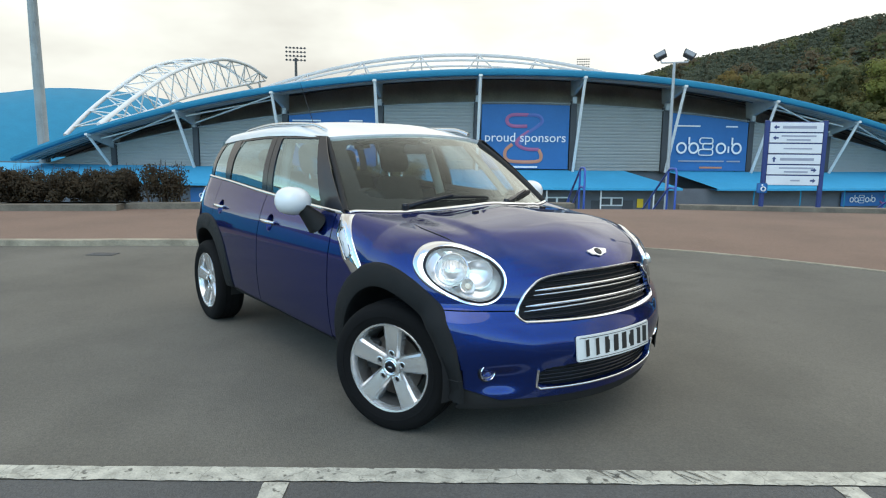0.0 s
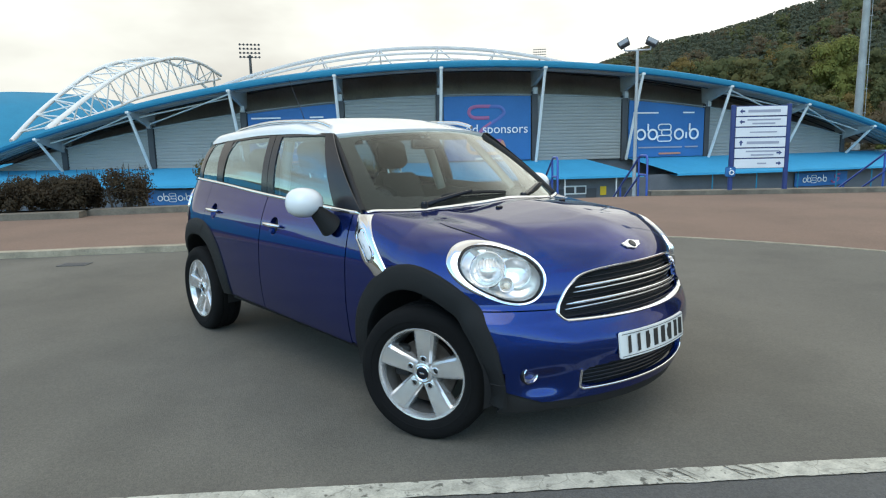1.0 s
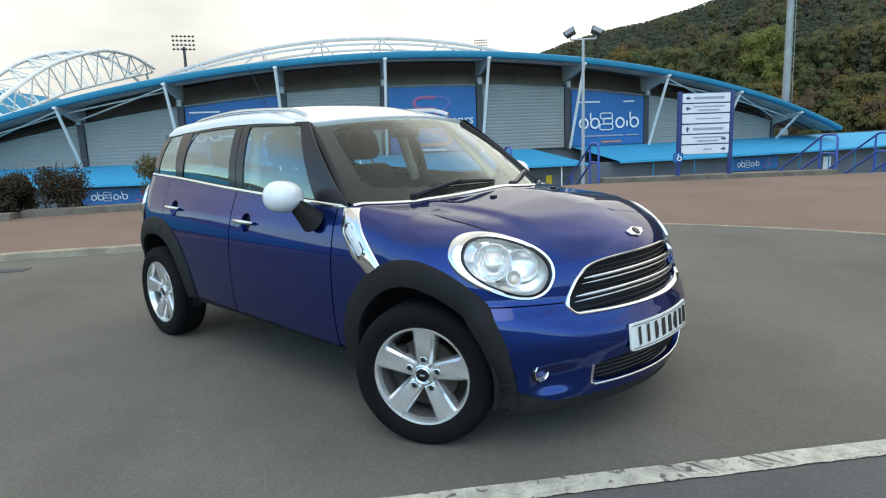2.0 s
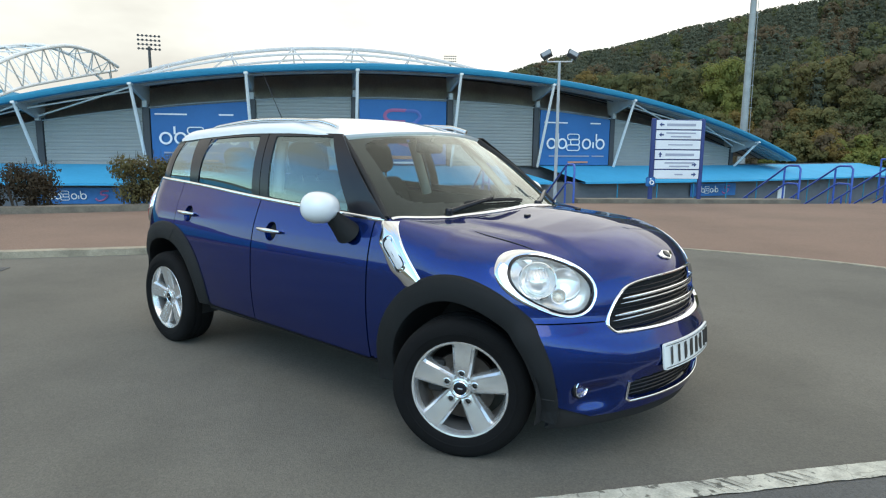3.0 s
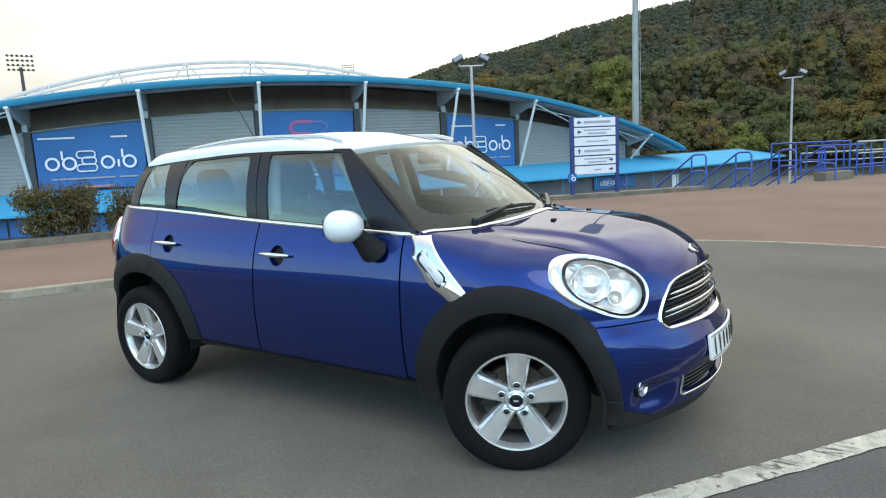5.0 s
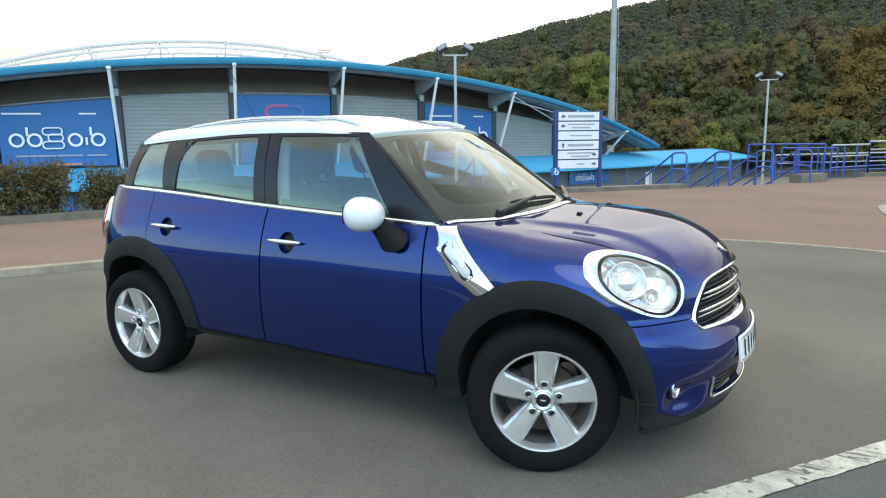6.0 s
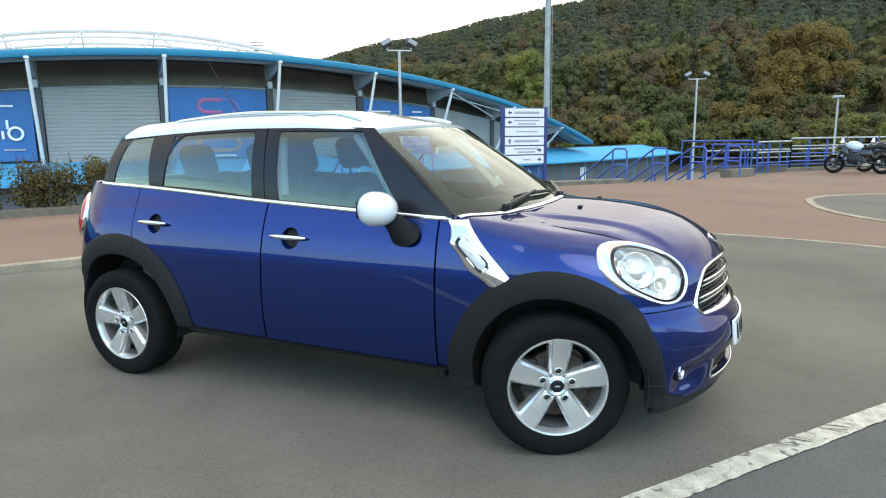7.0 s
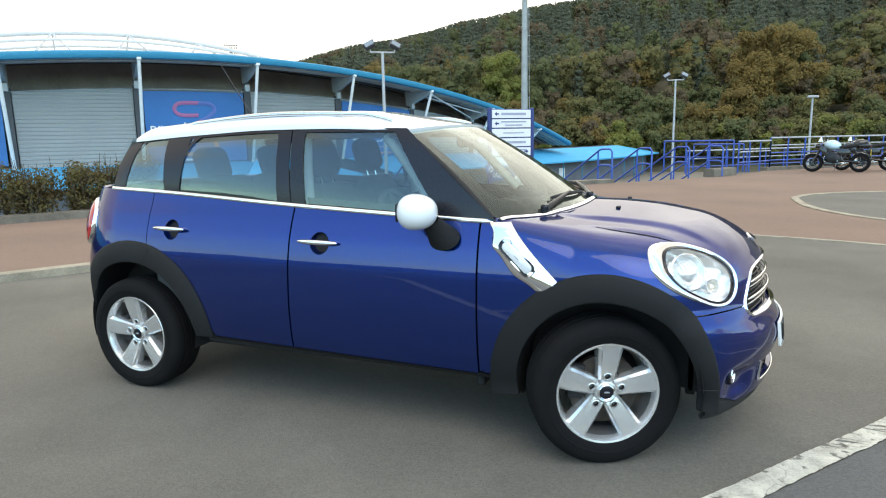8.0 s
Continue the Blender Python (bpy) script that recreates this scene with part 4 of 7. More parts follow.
def street_lamp(x, y, base, top, heads, turn, s=1.0):
    t = thing("street_lamp", "grey steel lamp post with two floodlight heads" if heads == 2 else "grey steel lamp post with a flat square head", "street lamp", group="lamp posts", at=pose(x, y, base, 0, 0, turn))
    h = top - base
    part("pole", tube([(0, 0, 0), (0, 0, h * 0.35), (0, 0, h)], (0.075, 0.07, 0.05), 10), GREY_STEEL, t, sharp=50)
    if heads == 1:
        part("head", box(0.55, 0.35, 0.12, (0, 0, h + 0.05), 0.03), GREY_STEEL, t)
        return
    part("cross_arm", tube([(-0.42, 0, h), (0.42, 0, h)], 0.03, 8), GREY_STEEL, t)
    for sx in (-1, 1):
        m = Matrix.Translation((sx * 0.45, 0, h + 0.24)) @ Matrix.Rotation(radians(28 * sx), 4, "Y") @ Matrix.Rotation(radians(-35), 4, "X")
        hd = part("lamp_head", slab([(-0.17, -0.12), (0.17, -0.12), (0.21, 0.12), (-0.21, 0.12)], 0.18, m @ Matrix.Translation((0, 0.09, 0)), 0.02), DARK_STEEL, t, "dark square floodlight head")
        part("lens", box(0.32, 0.01, 0.18, (0, -0.098, 0), m=m), LAMP_GLASS, hd)
        part("bracket", tube([(sx * 0.42, 0, h), (sx * 0.45, 0, h + 0.16)], 0.025, 6), GREY_STEEL, t)


street_lamp(-9.05, 17.42, LOW, 4.42, 2, 35)
street_lamp(-0.1, 35.0, LOW, 4.35, 2, 10)
street_lamp(6.9, 37.5, LOW, 3.25, 1, 0)

# ---- direction sign ----
sign = thing("direction_sign", "blue steel direction sign with six white panels and arrows", "sign", at=pose(-3.35, 13.85, 0.0, 0, 0, 47))
SW = 1.22
for sx in (-1, 1):
    part("post", box(0.10, 0.09, 2.2 if sx > 0 else 2.2, (sx * (SW / 2 + 0.06), 0, 1.08), 0.015), SIGN_BLUE, sign)
part("backing", box(SW + 0.04, 0.05, 1.52, (0, 0.01, 1.39), 0.008), SIGN_BLUE, sign)
for k in range(6):
    z = 2.02 - 0.254 * k
    pn = part("panel", box(SW, 0.03, 0.222, (0, -0.03, z), 0.006), SIGN_WHITE, sign)
    rows_ = ((0.78, 0.05, 0.0, 0.085),) if k in (0, 3) else (((0.66, 0.05, 0.0, 0.04),) if k in (2, 5) else ((0.8, 0.05, 0.045, 0.05), (0.55, 0.05, -0.045, 0.05)))
    if k == 5:
        rows_ = ((0.22, 0.05, 0, 0.05),)
    for w, _, dz, hh in rows_:
        part("text_bar", box(w, 0.004, hh * 0.75, (0.06, -0.048, z + dz)), PALE_INK if k not in (0,) else PALE_INK, pn)
    if k != 2:
        ax = (-0.47, -0.47, 0, -0.47, 0.47, 0.47)[k]
        tip = {0: (-1, 0), 1: (-1, 0), 3: (0, 1), 4: (1, 0), 5: (1, 0)}[k]
        ah = slab([(0.065, 0), (0.0, 0.055), (0.0, 0.02), (-0.065, 0.02), (-0.065, -0.02), (0.0, -0.02), (0.0, -0.055)], 0.005)
        ah.transform(Matrix.Translation((ax, -0.046, z)) @ Matrix.Rotation(-math.atan2(tip[1], tip[0]), 4, "Y"))
        part("arrow", ah, INK, pn, "dark blue arrow")
ws = part("wheelchair_plate", box(0.24, 0.02, 0.24, (-SW / 2 - 0.09, -0.06, 0.56), 0.03), BANNER_BLUE, sign, "small blue plate with a white symbol")
r_ = ring(-SW / 2 - 0.07, 0.54, 0.06, 0.02)
r_.transform(Matrix.Translation((0, -0.075, 0)))
part("symbol_ring", r_, WHITE_PLASTIC, ws)
part("symbol_dot", box(0.035, 0.01, 0.035, (-SW / 2 - 0.09, -0.075, 0.635), 0.004), WHITE_PLASTIC, ws)


# ---- stairs and railings ----
def handrail(top, foot, label, mid=True):
    """A sloping stair rail from its upper bend down the flight."""
    t = thing("handrail", label, "handrail", group="stair handrails")
    a, b = Vector(top), Vector(foot)
    flat_ = Vector((a.x - b.x, a.y - b.y, 0)).normalized()
    for dz in ((0.98, 0.5) if mid else (0.98,)):
        pts = [b + Vector((0, 0, dz)), a + Vector((0, 0, dz)) - flat_ * 0.04, a + Vector((0, 0, dz + 0.03)) + flat_ * 0.06, a + flat_ * 0.42 + Vector((0, 0, dz + 0.03)), a + flat_ * 0.50 + Vector((0, 0, dz - 0.05)), a + flat_ * 0.50 + Vector((0, 0, 0.0 if dz > 0.9 else dz - 0.2))]
        part("rail", tube(pts, 0.028, 8), RAIL_BLUE, t, sharp=50)
    for k in (0.02, 0.35, 0.68, 1.0):
        p = a + (b - a) * k
        part("post", tube([p, p + Vector((0, 0, 0.98))], 0.026, 8), RAIL_BLUE, t)


def flight(head, along, width, down, n, label):
    """Steps from head, going down along, as one flight."""
    t = thing("stairway", label, "stairs", kind="structure")
    a = Vector((*along, 0)).normalized()
    s = Vector((-a.y, a.x, 0))
    for k in range(n):
        c = Vector((*head, 0)) + a * (0.3 * k + 0.15)
        m = Matrix((a, s, Vector((0, 0, 1)))).transposed().to_4x4()
        m.translation = (c.x, c.y, -0.17 * (k + 1))
        h = -LOW - 0.17 * (k + 1)
        part("step", box(0.32, width, h, (0, 0, -h / 2), 0.01, 1, m=m), CONCRETE, t)


DOWN = (-0.787, 0.617)
flight((0.75, 18.0), DOWN, 4.6, 1, 24, "broad concrete stairs going down to the concourse")
flight((-6.0, 10.8), DOWN, 2.3, 1, 24, "narrow concrete stairs going down to the concourse")
dv = Vector((*DOWN, 0))
for (x, y), L in (((-0.95, 16.35), 4.5), ((0.1, 17.35), 4.5), ((1.15, 18.55), 4.5), ((2.15, 19.6), 4.5), ((-5.2, 11.85), 4.2), ((-6.65, 10.15), 4.2)):
    a = Vector((x, y, 0)) + dv * 0.5
    handrail((a.x, a.y, -0.02), (a.x + dv.x * L, a.y + dv.y * L, -0.10 - 0.567 * L), "blue painted tubular handrail down the steps")


def railing(p, q, label, pale, nposts, z=0.0, h=1.1, bars=3):
    t = thing("railing", label, "railing", group="blue railings")
    a, b = Vector((*p, z)), Vector((*q, z))
    part("top_rail", tube([a + Vector((0, 0, h)), b + Vector((0, 0, h))], 0.03, 8), GREY_STEEL if pale else RAIL_BLUE, t, "pale galvanised rail" if pale else "")
    for k in range(1, bars):
        part("mid_rail", tube([a + Vector((0, 0, h * k / bars)), b + Vector((0, 0, h * k / bars))], 0.022, 8), GREY_STEEL if pale and k == bars - 1 else RAIL_BLUE, t)
    for k in range(nposts):
        c = a + (b - a) * k / (nposts - 1)
        part("post", box(0.05, 0.05, h, (c.x, c.y, z + h / 2), 0.008), RAIL_BLUE, t)


railing((0.2, 21.9), (2.5, 20.7), "blue steel railing round the stair head", False, 4, 0.0, 1.15, 2)
railing((1.2, 23.2), (2.9, 22.4), "blue railing beyond the stair head", False, 4, 0.0, 1.0, 2)
railing((2.7, 21.6), (3.85, 23.5), "blue and galvanised railing along the terrace edge", True, 4, 0.0, 1.1, 3)
railing((3.85, 23.5), (9.6, 29.2), "blue and galvanised railing along the terrace edge", True, 10, 0.1, 1.1, 4)
railing((9.6, 29.2), (16.2, 34.8), "blue railing along the terrace edge", False, 12, 0.1, 1.15, 4)
railing((0.9, 25.5), (6.5, 31.0), "galvanised ramp railing below the terrace", True, 8, -0.3, 1.0, 3)

# ---- hedge, shrubs, wooded hill ----
def leaf_cloud(centres, sizes, count, leaf, seed, squash=1.0, up=0.3):
    """Many small bent leaves round clump centres; returns vertices and faces."""
    g = np.random.default_rng(seed)
    centres, sizes = np.asarray(centres, float), np.asarray(sizes, float)
    k = g.choice(len(centres), count, p=sizes ** 2 / (sizes ** 2).sum())
    d = g.normal(size=(count, 3))
    d /= np.linalg.norm(d, axis=1, keepdims=True)
    r = sizes[k] * (0.45 + 0.6 * g.random(count) ** 0.6)
    c = centres[k] + d * r[:, None] * np.array([1, 1, squash])
    a = g.normal(size=(count, 3)) * 0.55 + d * 1.2 + np.array([0, 0, up])
    a /= np.linalg.norm(a, axis=1, keepdims=True)
    u = np.cross(a, g.normal(size=(count, 3)))
    u /= np.linalg.norm(u, axis=1, keepdims=True)
    v = np.cross(a, u)
    s = leaf * (0.6 + 0.8 * g.random((count, 1)))
    V = np.stack([c - u * s, c + v * s * 0.6 + a * s * 0.15, c + u * s, c - v * s * 0.6 + a * s * 0.15], 1).reshape(-1, 3)
    nrm = d * 0.55 + g.normal(size=(count, 3)) * 0.10 + np.array([0, 0, 0.8])
    nrm /= np.linalg.norm(nrm, axis=1, keepdims=True)
    V = V.reshape(-1, 4, 3)
    geo = np.cross(V[:, 2] - V[:, 0], V[:, 3] - V[:, 1])
    back = (geo * nrm).sum(1) < 0
    V[back] = V[back][:, ::-1]
    return V.reshape(-1, 3), np.repeat(nrm, 4, 0)


HEART = np.array([[[Vector((u + a, v + b, 1)) for u, v in ((0, 0), (1, 0), (1, 1), (0, 1))] for a in (-1, 0) for b in (-1, 0)] for _ in (0,)], float).reshape(-1, 3)
HEART = np.concatenate([HEART[:, order] * np.array(sign) for order, sign in (((0, 1, 2), (1, 1, 1)), ((1, 0, 2), (1, 1, -1)), ((2, 0, 1), (1, 1, 1)), ((2, 1, 0), (-1, 1, 1)), ((1, 2, 0), (1, 1, 1)), ((0, 2, 1), (1, -1, 1)))])
HEART /= np.linalg.norm(HEART, axis=1, keepdims=True)


def crown_hearts(centres, sizes, seed, squash=1.0, fill=0.52):
    """Uneven dense middles of leaf clumps, in quads, to stop the light between the leaves."""
    g = np.random.default_rng(seed)
    C, S = np.asarray(centres, float), np.asarray(sizes, float)
    V, N = [], []
    for c, r in zip(C, S):
        k = fill * (1 + 0.16 * np.sin(HEART @ (g.normal(size=3) * 5.0)))[:, None]
        V.append(c + HEART * k * r * np.array([1, 1, squash]))
        N.append(HEART * 0.35 + np.array([0, 0, 0.8]))
    N = np.concatenate(N)
    return np.concatenate(V), N / np.linalg.norm(N, axis=1, keepdims=True)


def cloud_mesh(name, chunks, material):
    V = np.concatenate([c[0] for c in chunks]).astype(np.float32)
    n = len(V)
    me = bpy.data.meshes.new(name)
    me.vertices.add(n)
    me.vertices.foreach_set("co", V.ravel())
    me.loops.add(n)
    me.loops.foreach_set("vertex_index", np.arange(n, dtype=np.int32))
    me.polygons.add(n // 4)
    me.polygons.foreach_set("loop_start", np.arange(0, n, 4, dtype=np.int32))
    me.update(calc_edges=True)
    # leaves shade softly with the crown that they belong to
    nrm = np.concatenate([c[1] for c in chunks]).astype(np.float32)
    nrm /= np.linalg.norm(nrm, axis=1, keepdims=True)
    me.attributes.new("custom_normal", "FLOAT_VECTOR", "POINT").data.foreach_set("vector", nrm.ravel())
    me.materials.append(material)
    return me


def shrub(x, y, w, l, h, turn, seed, material, label, twigs=14, dense=2600):
    t = thing("shrub", label, "shrub", group="hedge shrubs", at=pose(x, y, 0.0, 0, 0, turn))
    g = random.Random(seed)
    cs, ss = [], []
    for k in range(int(20 + 46 * l)):
        px, py = g.uniform(-l / 2, l / 2), g.uniform(-w / 2, w / 2)
        cs.append((px, py, g.uniform(0.16, 0.80) * h))
        ss.append(g.uniform(0.14, 0.24) * h)
    part("leaves", cloud_mesh("leaves", [leaf_cloud(cs, ss, int(dense * l), 0.030, seed, 1.0)], material), None, t)
    bm = []
    for k in range(int(twigs * l)):
        px, py = g.uniform(-l / 2, l / 2), g.uniform(-w / 2, w / 2)
        bm.append(tube([(px * 0.8, py * 0.6, 0), (px, py, h * 0.5), (px + g.uniform(-.1, .1), py + g.uniform(-.1, .1), h * g.uniform(0.8, 1.08))], (0.014, 0.009, 0.004), 5))
    part("twig_work", join(*bm), TRUNK, t)


_hd = math.degrees(math.atan2(5.7, 2.9))
shrub(-13.50, -0.45, 0.9, 3.6, 0.95, _hd, 1, HEDGE_RED, "dense reddish brown clipped hedge behind the kerb wall", dense=9500)
shrub(-15.55, -4.20, 0.9, 4.2, 0.95, _hd, 2, HEDGE_RED, "dense reddish brown clipped hedge behind the kerb wall", dense=6000)
shrub(-12.30, 1.70, 0.75, 0.85, 1.05, _hd, 3, HEDGE_RED, "loose twiggy shrub behind the kerb wall", 26, 4200)
shrub(-11.20, 3.75, 0.8, 1.25, 1.2, 62, 4, HEDGE_LEAF, "leafy green brown shrub behind the kerb wall", 20, 6500)
shrub(-10.50, 5.05, 0.8, 0.95, 1.1, 52, 5, HEDGE_LEAF, "loose twiggy shrub behind the kerb wall", 26, 4600)
shrub(-9.70, 6.30, 0.8, 1.5, 1.15, 52, 6, HEDGE_LEAF, "leafy green brown shrub behind the kerb wall", 20, 6500)


def ridge(az):
    """Height angle of the hill's skyline by bearing."""
    return float(_ridge(az))


_ridge = knots([60, 78, 88, 94, 99.8, 102.3, 105, 108, 110.5, 112.2, 113.5, 115, 116.4, 118.2, 120.2, 122.3, 130, 150], [0.20, 0.208, 0.207, 0.203, 0.1975, 0.1955, 0.1895, 0.1795, 0.1735, 0.1655, 0.160, 0.155, 0.1495, 0.1455, 0.140, 0.130, 0.09, 0.02])
HILL_D0, HILL_D1 = 112.0, 330.0


def hill_z(az, f):
    """f from the foot of the hill to its crest."""
    d = HILL_D0 + (HILL_D1 - HILL_D0) * f
    top = 1.33 + HILL_D1 * (ridge(az) - 0.008)
    return d, LOW + (top - LOW) * (0.30 * f + 0.70 * f ** 1.25)


def hill_pt(az, f):
    d, z = hill_z(az, f)
    return (2.3 + d * math.cos(radians(az)), -3.1 + d * math.sin(radians(az)), z)


rows = [[hill_pt(az, f) for f in np.linspace(0, 1, 16)] + [hill_pt(az, 1.0)[:2] + (-30,)] for az in np.linspace(58, 150, 60)]
# unseen rise closes the horizon behind the viewer, added to darken car reflections
back = [[(2.3 + d * math.cos(radians(az)), -3.1 + d * math.sin(radians(az)), z * (0.8 + 0.35 * noise.noise(Vector((az * 0.09, 1.0, 0.0))))) for d, z in ((150.0, -2.0), (165.0, 7.0), (190.0, 13.0), (230.0, 18.0), (260.0, -20.0))] for az in np.linspace(192, 418, 90)]
tagged(part("backdrop", sheet(back, flip=True), HILL_SOIL, sharp=80), "unseen low wooded hills added behind the viewer", "hill", kind="structure")
tagged(part("hill", sheet(rows, flip=True), HILL_SOIL, sharp=80), "steep hillside covered in autumn woodland", "hill", kind="structure")


def forest(name, label, material, picks, seed, conifer=False):
    """Trees standing on the hill, leaf by leaf, with trunks."""
    g = np.random.default_rng(seed)
    chunks = []
    for az, f, h, n in picks:
        x, y, z = hill_pt(az, f)
        leaf = 0.20 + 0.20 * f ** 0.8 if f < 0.9 else 0.26
        n = int(n * 0.95)
        if conifer:
            k = 9
            q = np.linspace(0.12, 0.97, k)
            cs = [(x + g.normal() * 0.3, y + g.normal() * 0.3, z + h * t) for t in q]
            ss = [0.24 * h * (1.03 - t) + 0.3 for t in q]
            chunks += [leaf_cloud(cs, ss, n, leaf, int(g.integers(1 << 30)), 0.6, 0.9), crown_hearts(cs, ss, int(g.integers(1 << 30)), 0.6, 0.84 if f > 0.9 else 0.50)]
        else:
            k = int(26 + g.integers(0, 12))
            cs, ss = [], []
            for _ in range(k):
                a, r = g.random() * 6.28, 0.30 * h * math.sqrt(g.random())
                t = 0.30 + 0.56 * g.random()
                cs.append((x + r * math.cos(a) * (1.15 - t * 0.6), y + r * math.sin(a) * (1.15 - t * 0.6), z + h * t))
                ss.append(h * (0.06 + 0.08 * g.random()))
            chunks += [leaf_cloud(cs, ss, n, leaf, int(g.integers(1 << 30)), 0.9, 0.6), crown_hearts(cs, ss, int(g.integers(1 << 30)), 0.9, 0.84 if f > 0.9 else 0.50)]
    me = cloud_mesh(name, chunks, material)
    return tagged(new(name, me), label, "trees", kind="stuff")


def head_room(az, f):
    """How high a tree may grow before it would break the even skyline."""
    d, z = hill_z(az, f)
    return max(1.5, 1.33 + d * ridge(az) - z)


_g = np.random.default_rng(7)
kinds = {k: [] for k in "cgobrl"}
for _k in range(1750):
    az = _g.uniform(74, 128)
    f = _g.random() ** 0.85
    patch = noise.noise(Vector((az * 0.16, f * 5.0, 3.0))) + 0.35 * _g.normal()
    h = _g.uniform(10, 16)
    if f > 0.32:
        kind = "c" if patch > -0.42 else ("g" if patch > -0.6 else "b")
    elif f > 0.2:
        kind = "c" if patch > 0.10 else "g" if patch > -0.12 else "o" if patch > -0.38 else "b" if patch > -0.6 else "r"
    else:
        kind = "g" if patch > 0.1 else "o" if patch > -0.2 else "b" if patch > -0.5 else "r"
        h *= 0.62
    kinds[kind].append((az, f, min(h, head_room(az, f)), 1500 if f < 0.2 else 1000 if f < 0.4 else 700))
# trees that stand out
kinds["r"] += [(87.4, 0.15, 15, 6000), (86.6, 0.20, 19, 9000), (85.7, 0.13, 15, 6000), (85.0, 0.19, 18, 8000), (84.2, 0.24, 17, 6000), (88.1, 0.09, 11, 4000), (83.3, 0.15, 13, 4500), (89.3, 0.05, 9, 3000), (101.5, 0.05, 8, 2600)]
kinds["l"] += [(107.3, 0.20, 17, 7500), (106.3, 0.18, 12, 3500), (93.5, 0.03, 7, 2200), (97.5, 0.03, 6, 2000)]
for az in np.arange(76, 104, 0.55):
    kinds["l" if _g.random() < 0.3 else "o"].append((az + _g.normal() * 0.2, 0.01 + 0.04 * _g.random(), _g.uniform(5, 8.5), 2200))
for az in np.arange(75, 126, 0.16):
    f = 0.955 + 0.04 * _g.random()
    kinds["c" if _g.random() < 0.75 else "g"].append((az, f, head_room(az, f) * _g.uniform(0.9, 1.06), 240))
forest("conifers", "dark green conifers on the hillside", CONIFER, kinds["c"], 21, True)
forest("green_trees", "green broadleaved trees on the hillside", GREEN_LEAF, kinds["g"], 22)
forest("light_green_trees", "light yellow green trees standing out on the hillside", LIGHT_LEAF, kinds["l"], 26)
forest("olive_trees", "olive yellow autumn trees on the hillside", OLIVE_LEAF, kinds["o"], 23)
forest("brown_trees", "brown autumn trees on the hillside", BROWN_LEAF, kinds["b"], 24)
forest("orange_trees", "orange autumn trees on the hillside", ORANGE_LEAF, kinds["r"], 25)

# ---- the car: one smooth body form, cut into panels ----
WHEEL_X, WHEEL_Z = 1.2975, 0.325
side_w = knots([0.15, 0.30, 0.45, 0.60, 0.75, 0.88, 0.98, 1.06, 1.14], [0.760, 0.803, 0.832, 0.842, 0.838, 0.818, 0.786, 0.752, 0.722])
side_t = knots([-2.1, -1.7, -1.2, -0.4, 0.4, 1.2, 1.7, 2.1], [0.93, 0.962, 0.985, 1.0, 1.0, 1.002, 0.995, 0.985])
nose_x = knots([0.15, 0.24, 0.34, 0.46, 0.56, 0.64, 0.72, 0.80, 0.88, 0.96, 1.2], [1.91, 1.960, 1.978, 1.990, 1.974, 1.952, 1.940, 1.912, 1.868, 1.80, 1.60])
nose_bow = knots([0.15, 0.60, 0.68, 1.2], [0.51, 0.51, 0.58, 0.58])
tail_x = knots([0.15, 0.30, 0.50, 0.65, 0.80, 1.0, 1.2], [-1.93, -2.00, -2.03, -2.025, -1.995, -1.95, -1.87])
bonnet_z = knots([0.4, 0.8, 1.07, 1.26, 1.5, 1.7, 1.9, 2.1], [1.075, 1.048, 1.030, 1.010, 0.985, 0.955, 0.920, 0.88])
belt_z = knots([-1.9, -1.55, -1.05, -0.265, 0.70, 0.95], [1.140, 1.132, 1.112, 1.064, 1.018, 1.010])


def smax(a, b, k):
    h = np.maximum(k - np.abs(a - b), 0) / k
    return np.maximum(a, b) + h * h * k * 0.25


def body(x, y, z):
    """Negative inside the lower body, about in metres."""
    y = np.abs(y)
    a = y - side_w(z) * side_t(x)
    b = (x - (nose_x(z) - nose_bow(z) * y * y)) / np.sqrt(1 + (1.0 * y) ** 2)
    c = ((tail_x(z) + 0.51 * y * y) - x) / np.sqrt(1 + (1.0 * y) ** 2)
    # bonnet with a raised middle between two soft creases
    bulge = 0.017 * (1 - 1 / (1 + np.exp(-(y - 0.47) * 110))) * np.clip((x - 0.9) * 3, 0, 1) * np.clip((1.95 - x) * 3, 0, 1)
    bulge = bulge + 0.008 / (1 + np.exp((y - 0.598) * 160)) * np.clip((x - 1.12) * 5, 0, 1) * np.clip((1.60 - x) * 6, 0, 1)
    d = z - (bonnet_z(x) + bulge + 0.013 - 0.09 * (np.sqrt(y * y + 0.0036) - 0.06) - 0.02 * y ** 6) - 2.2 * np.maximum(0.82 - x, 0) ** 2
    f = smax(a, b, 0.16)
    f = smax(f, c, 0.20)
    back = np.clip((1.15 - x) / 0.35, 0, 1)
    return smax(f, d - 0.030 * back * (y / 0.72) ** 2, 0.15 - 0.09 * back)


def shoot(o, d, lo, hi, n=40):
    """Where rays o + t d leave the body, by halving; arrays of points."""
    o, d = np.asarray(o, float), np.asarray(d, float)
    lo, hi = np.full(o.shape[:-1], lo, float), np.full(o.shape[:-1], hi, float)
    for _ in range(n):
        mid = (lo + hi) / 2
        p = o + d * mid[..., None]
        out = body(p[..., 0], p[..., 1], p[..., 2]) > 0
        hi, lo = np.where(out, mid, hi), np.where(out, lo, mid)
    return o + d * lo[..., None]


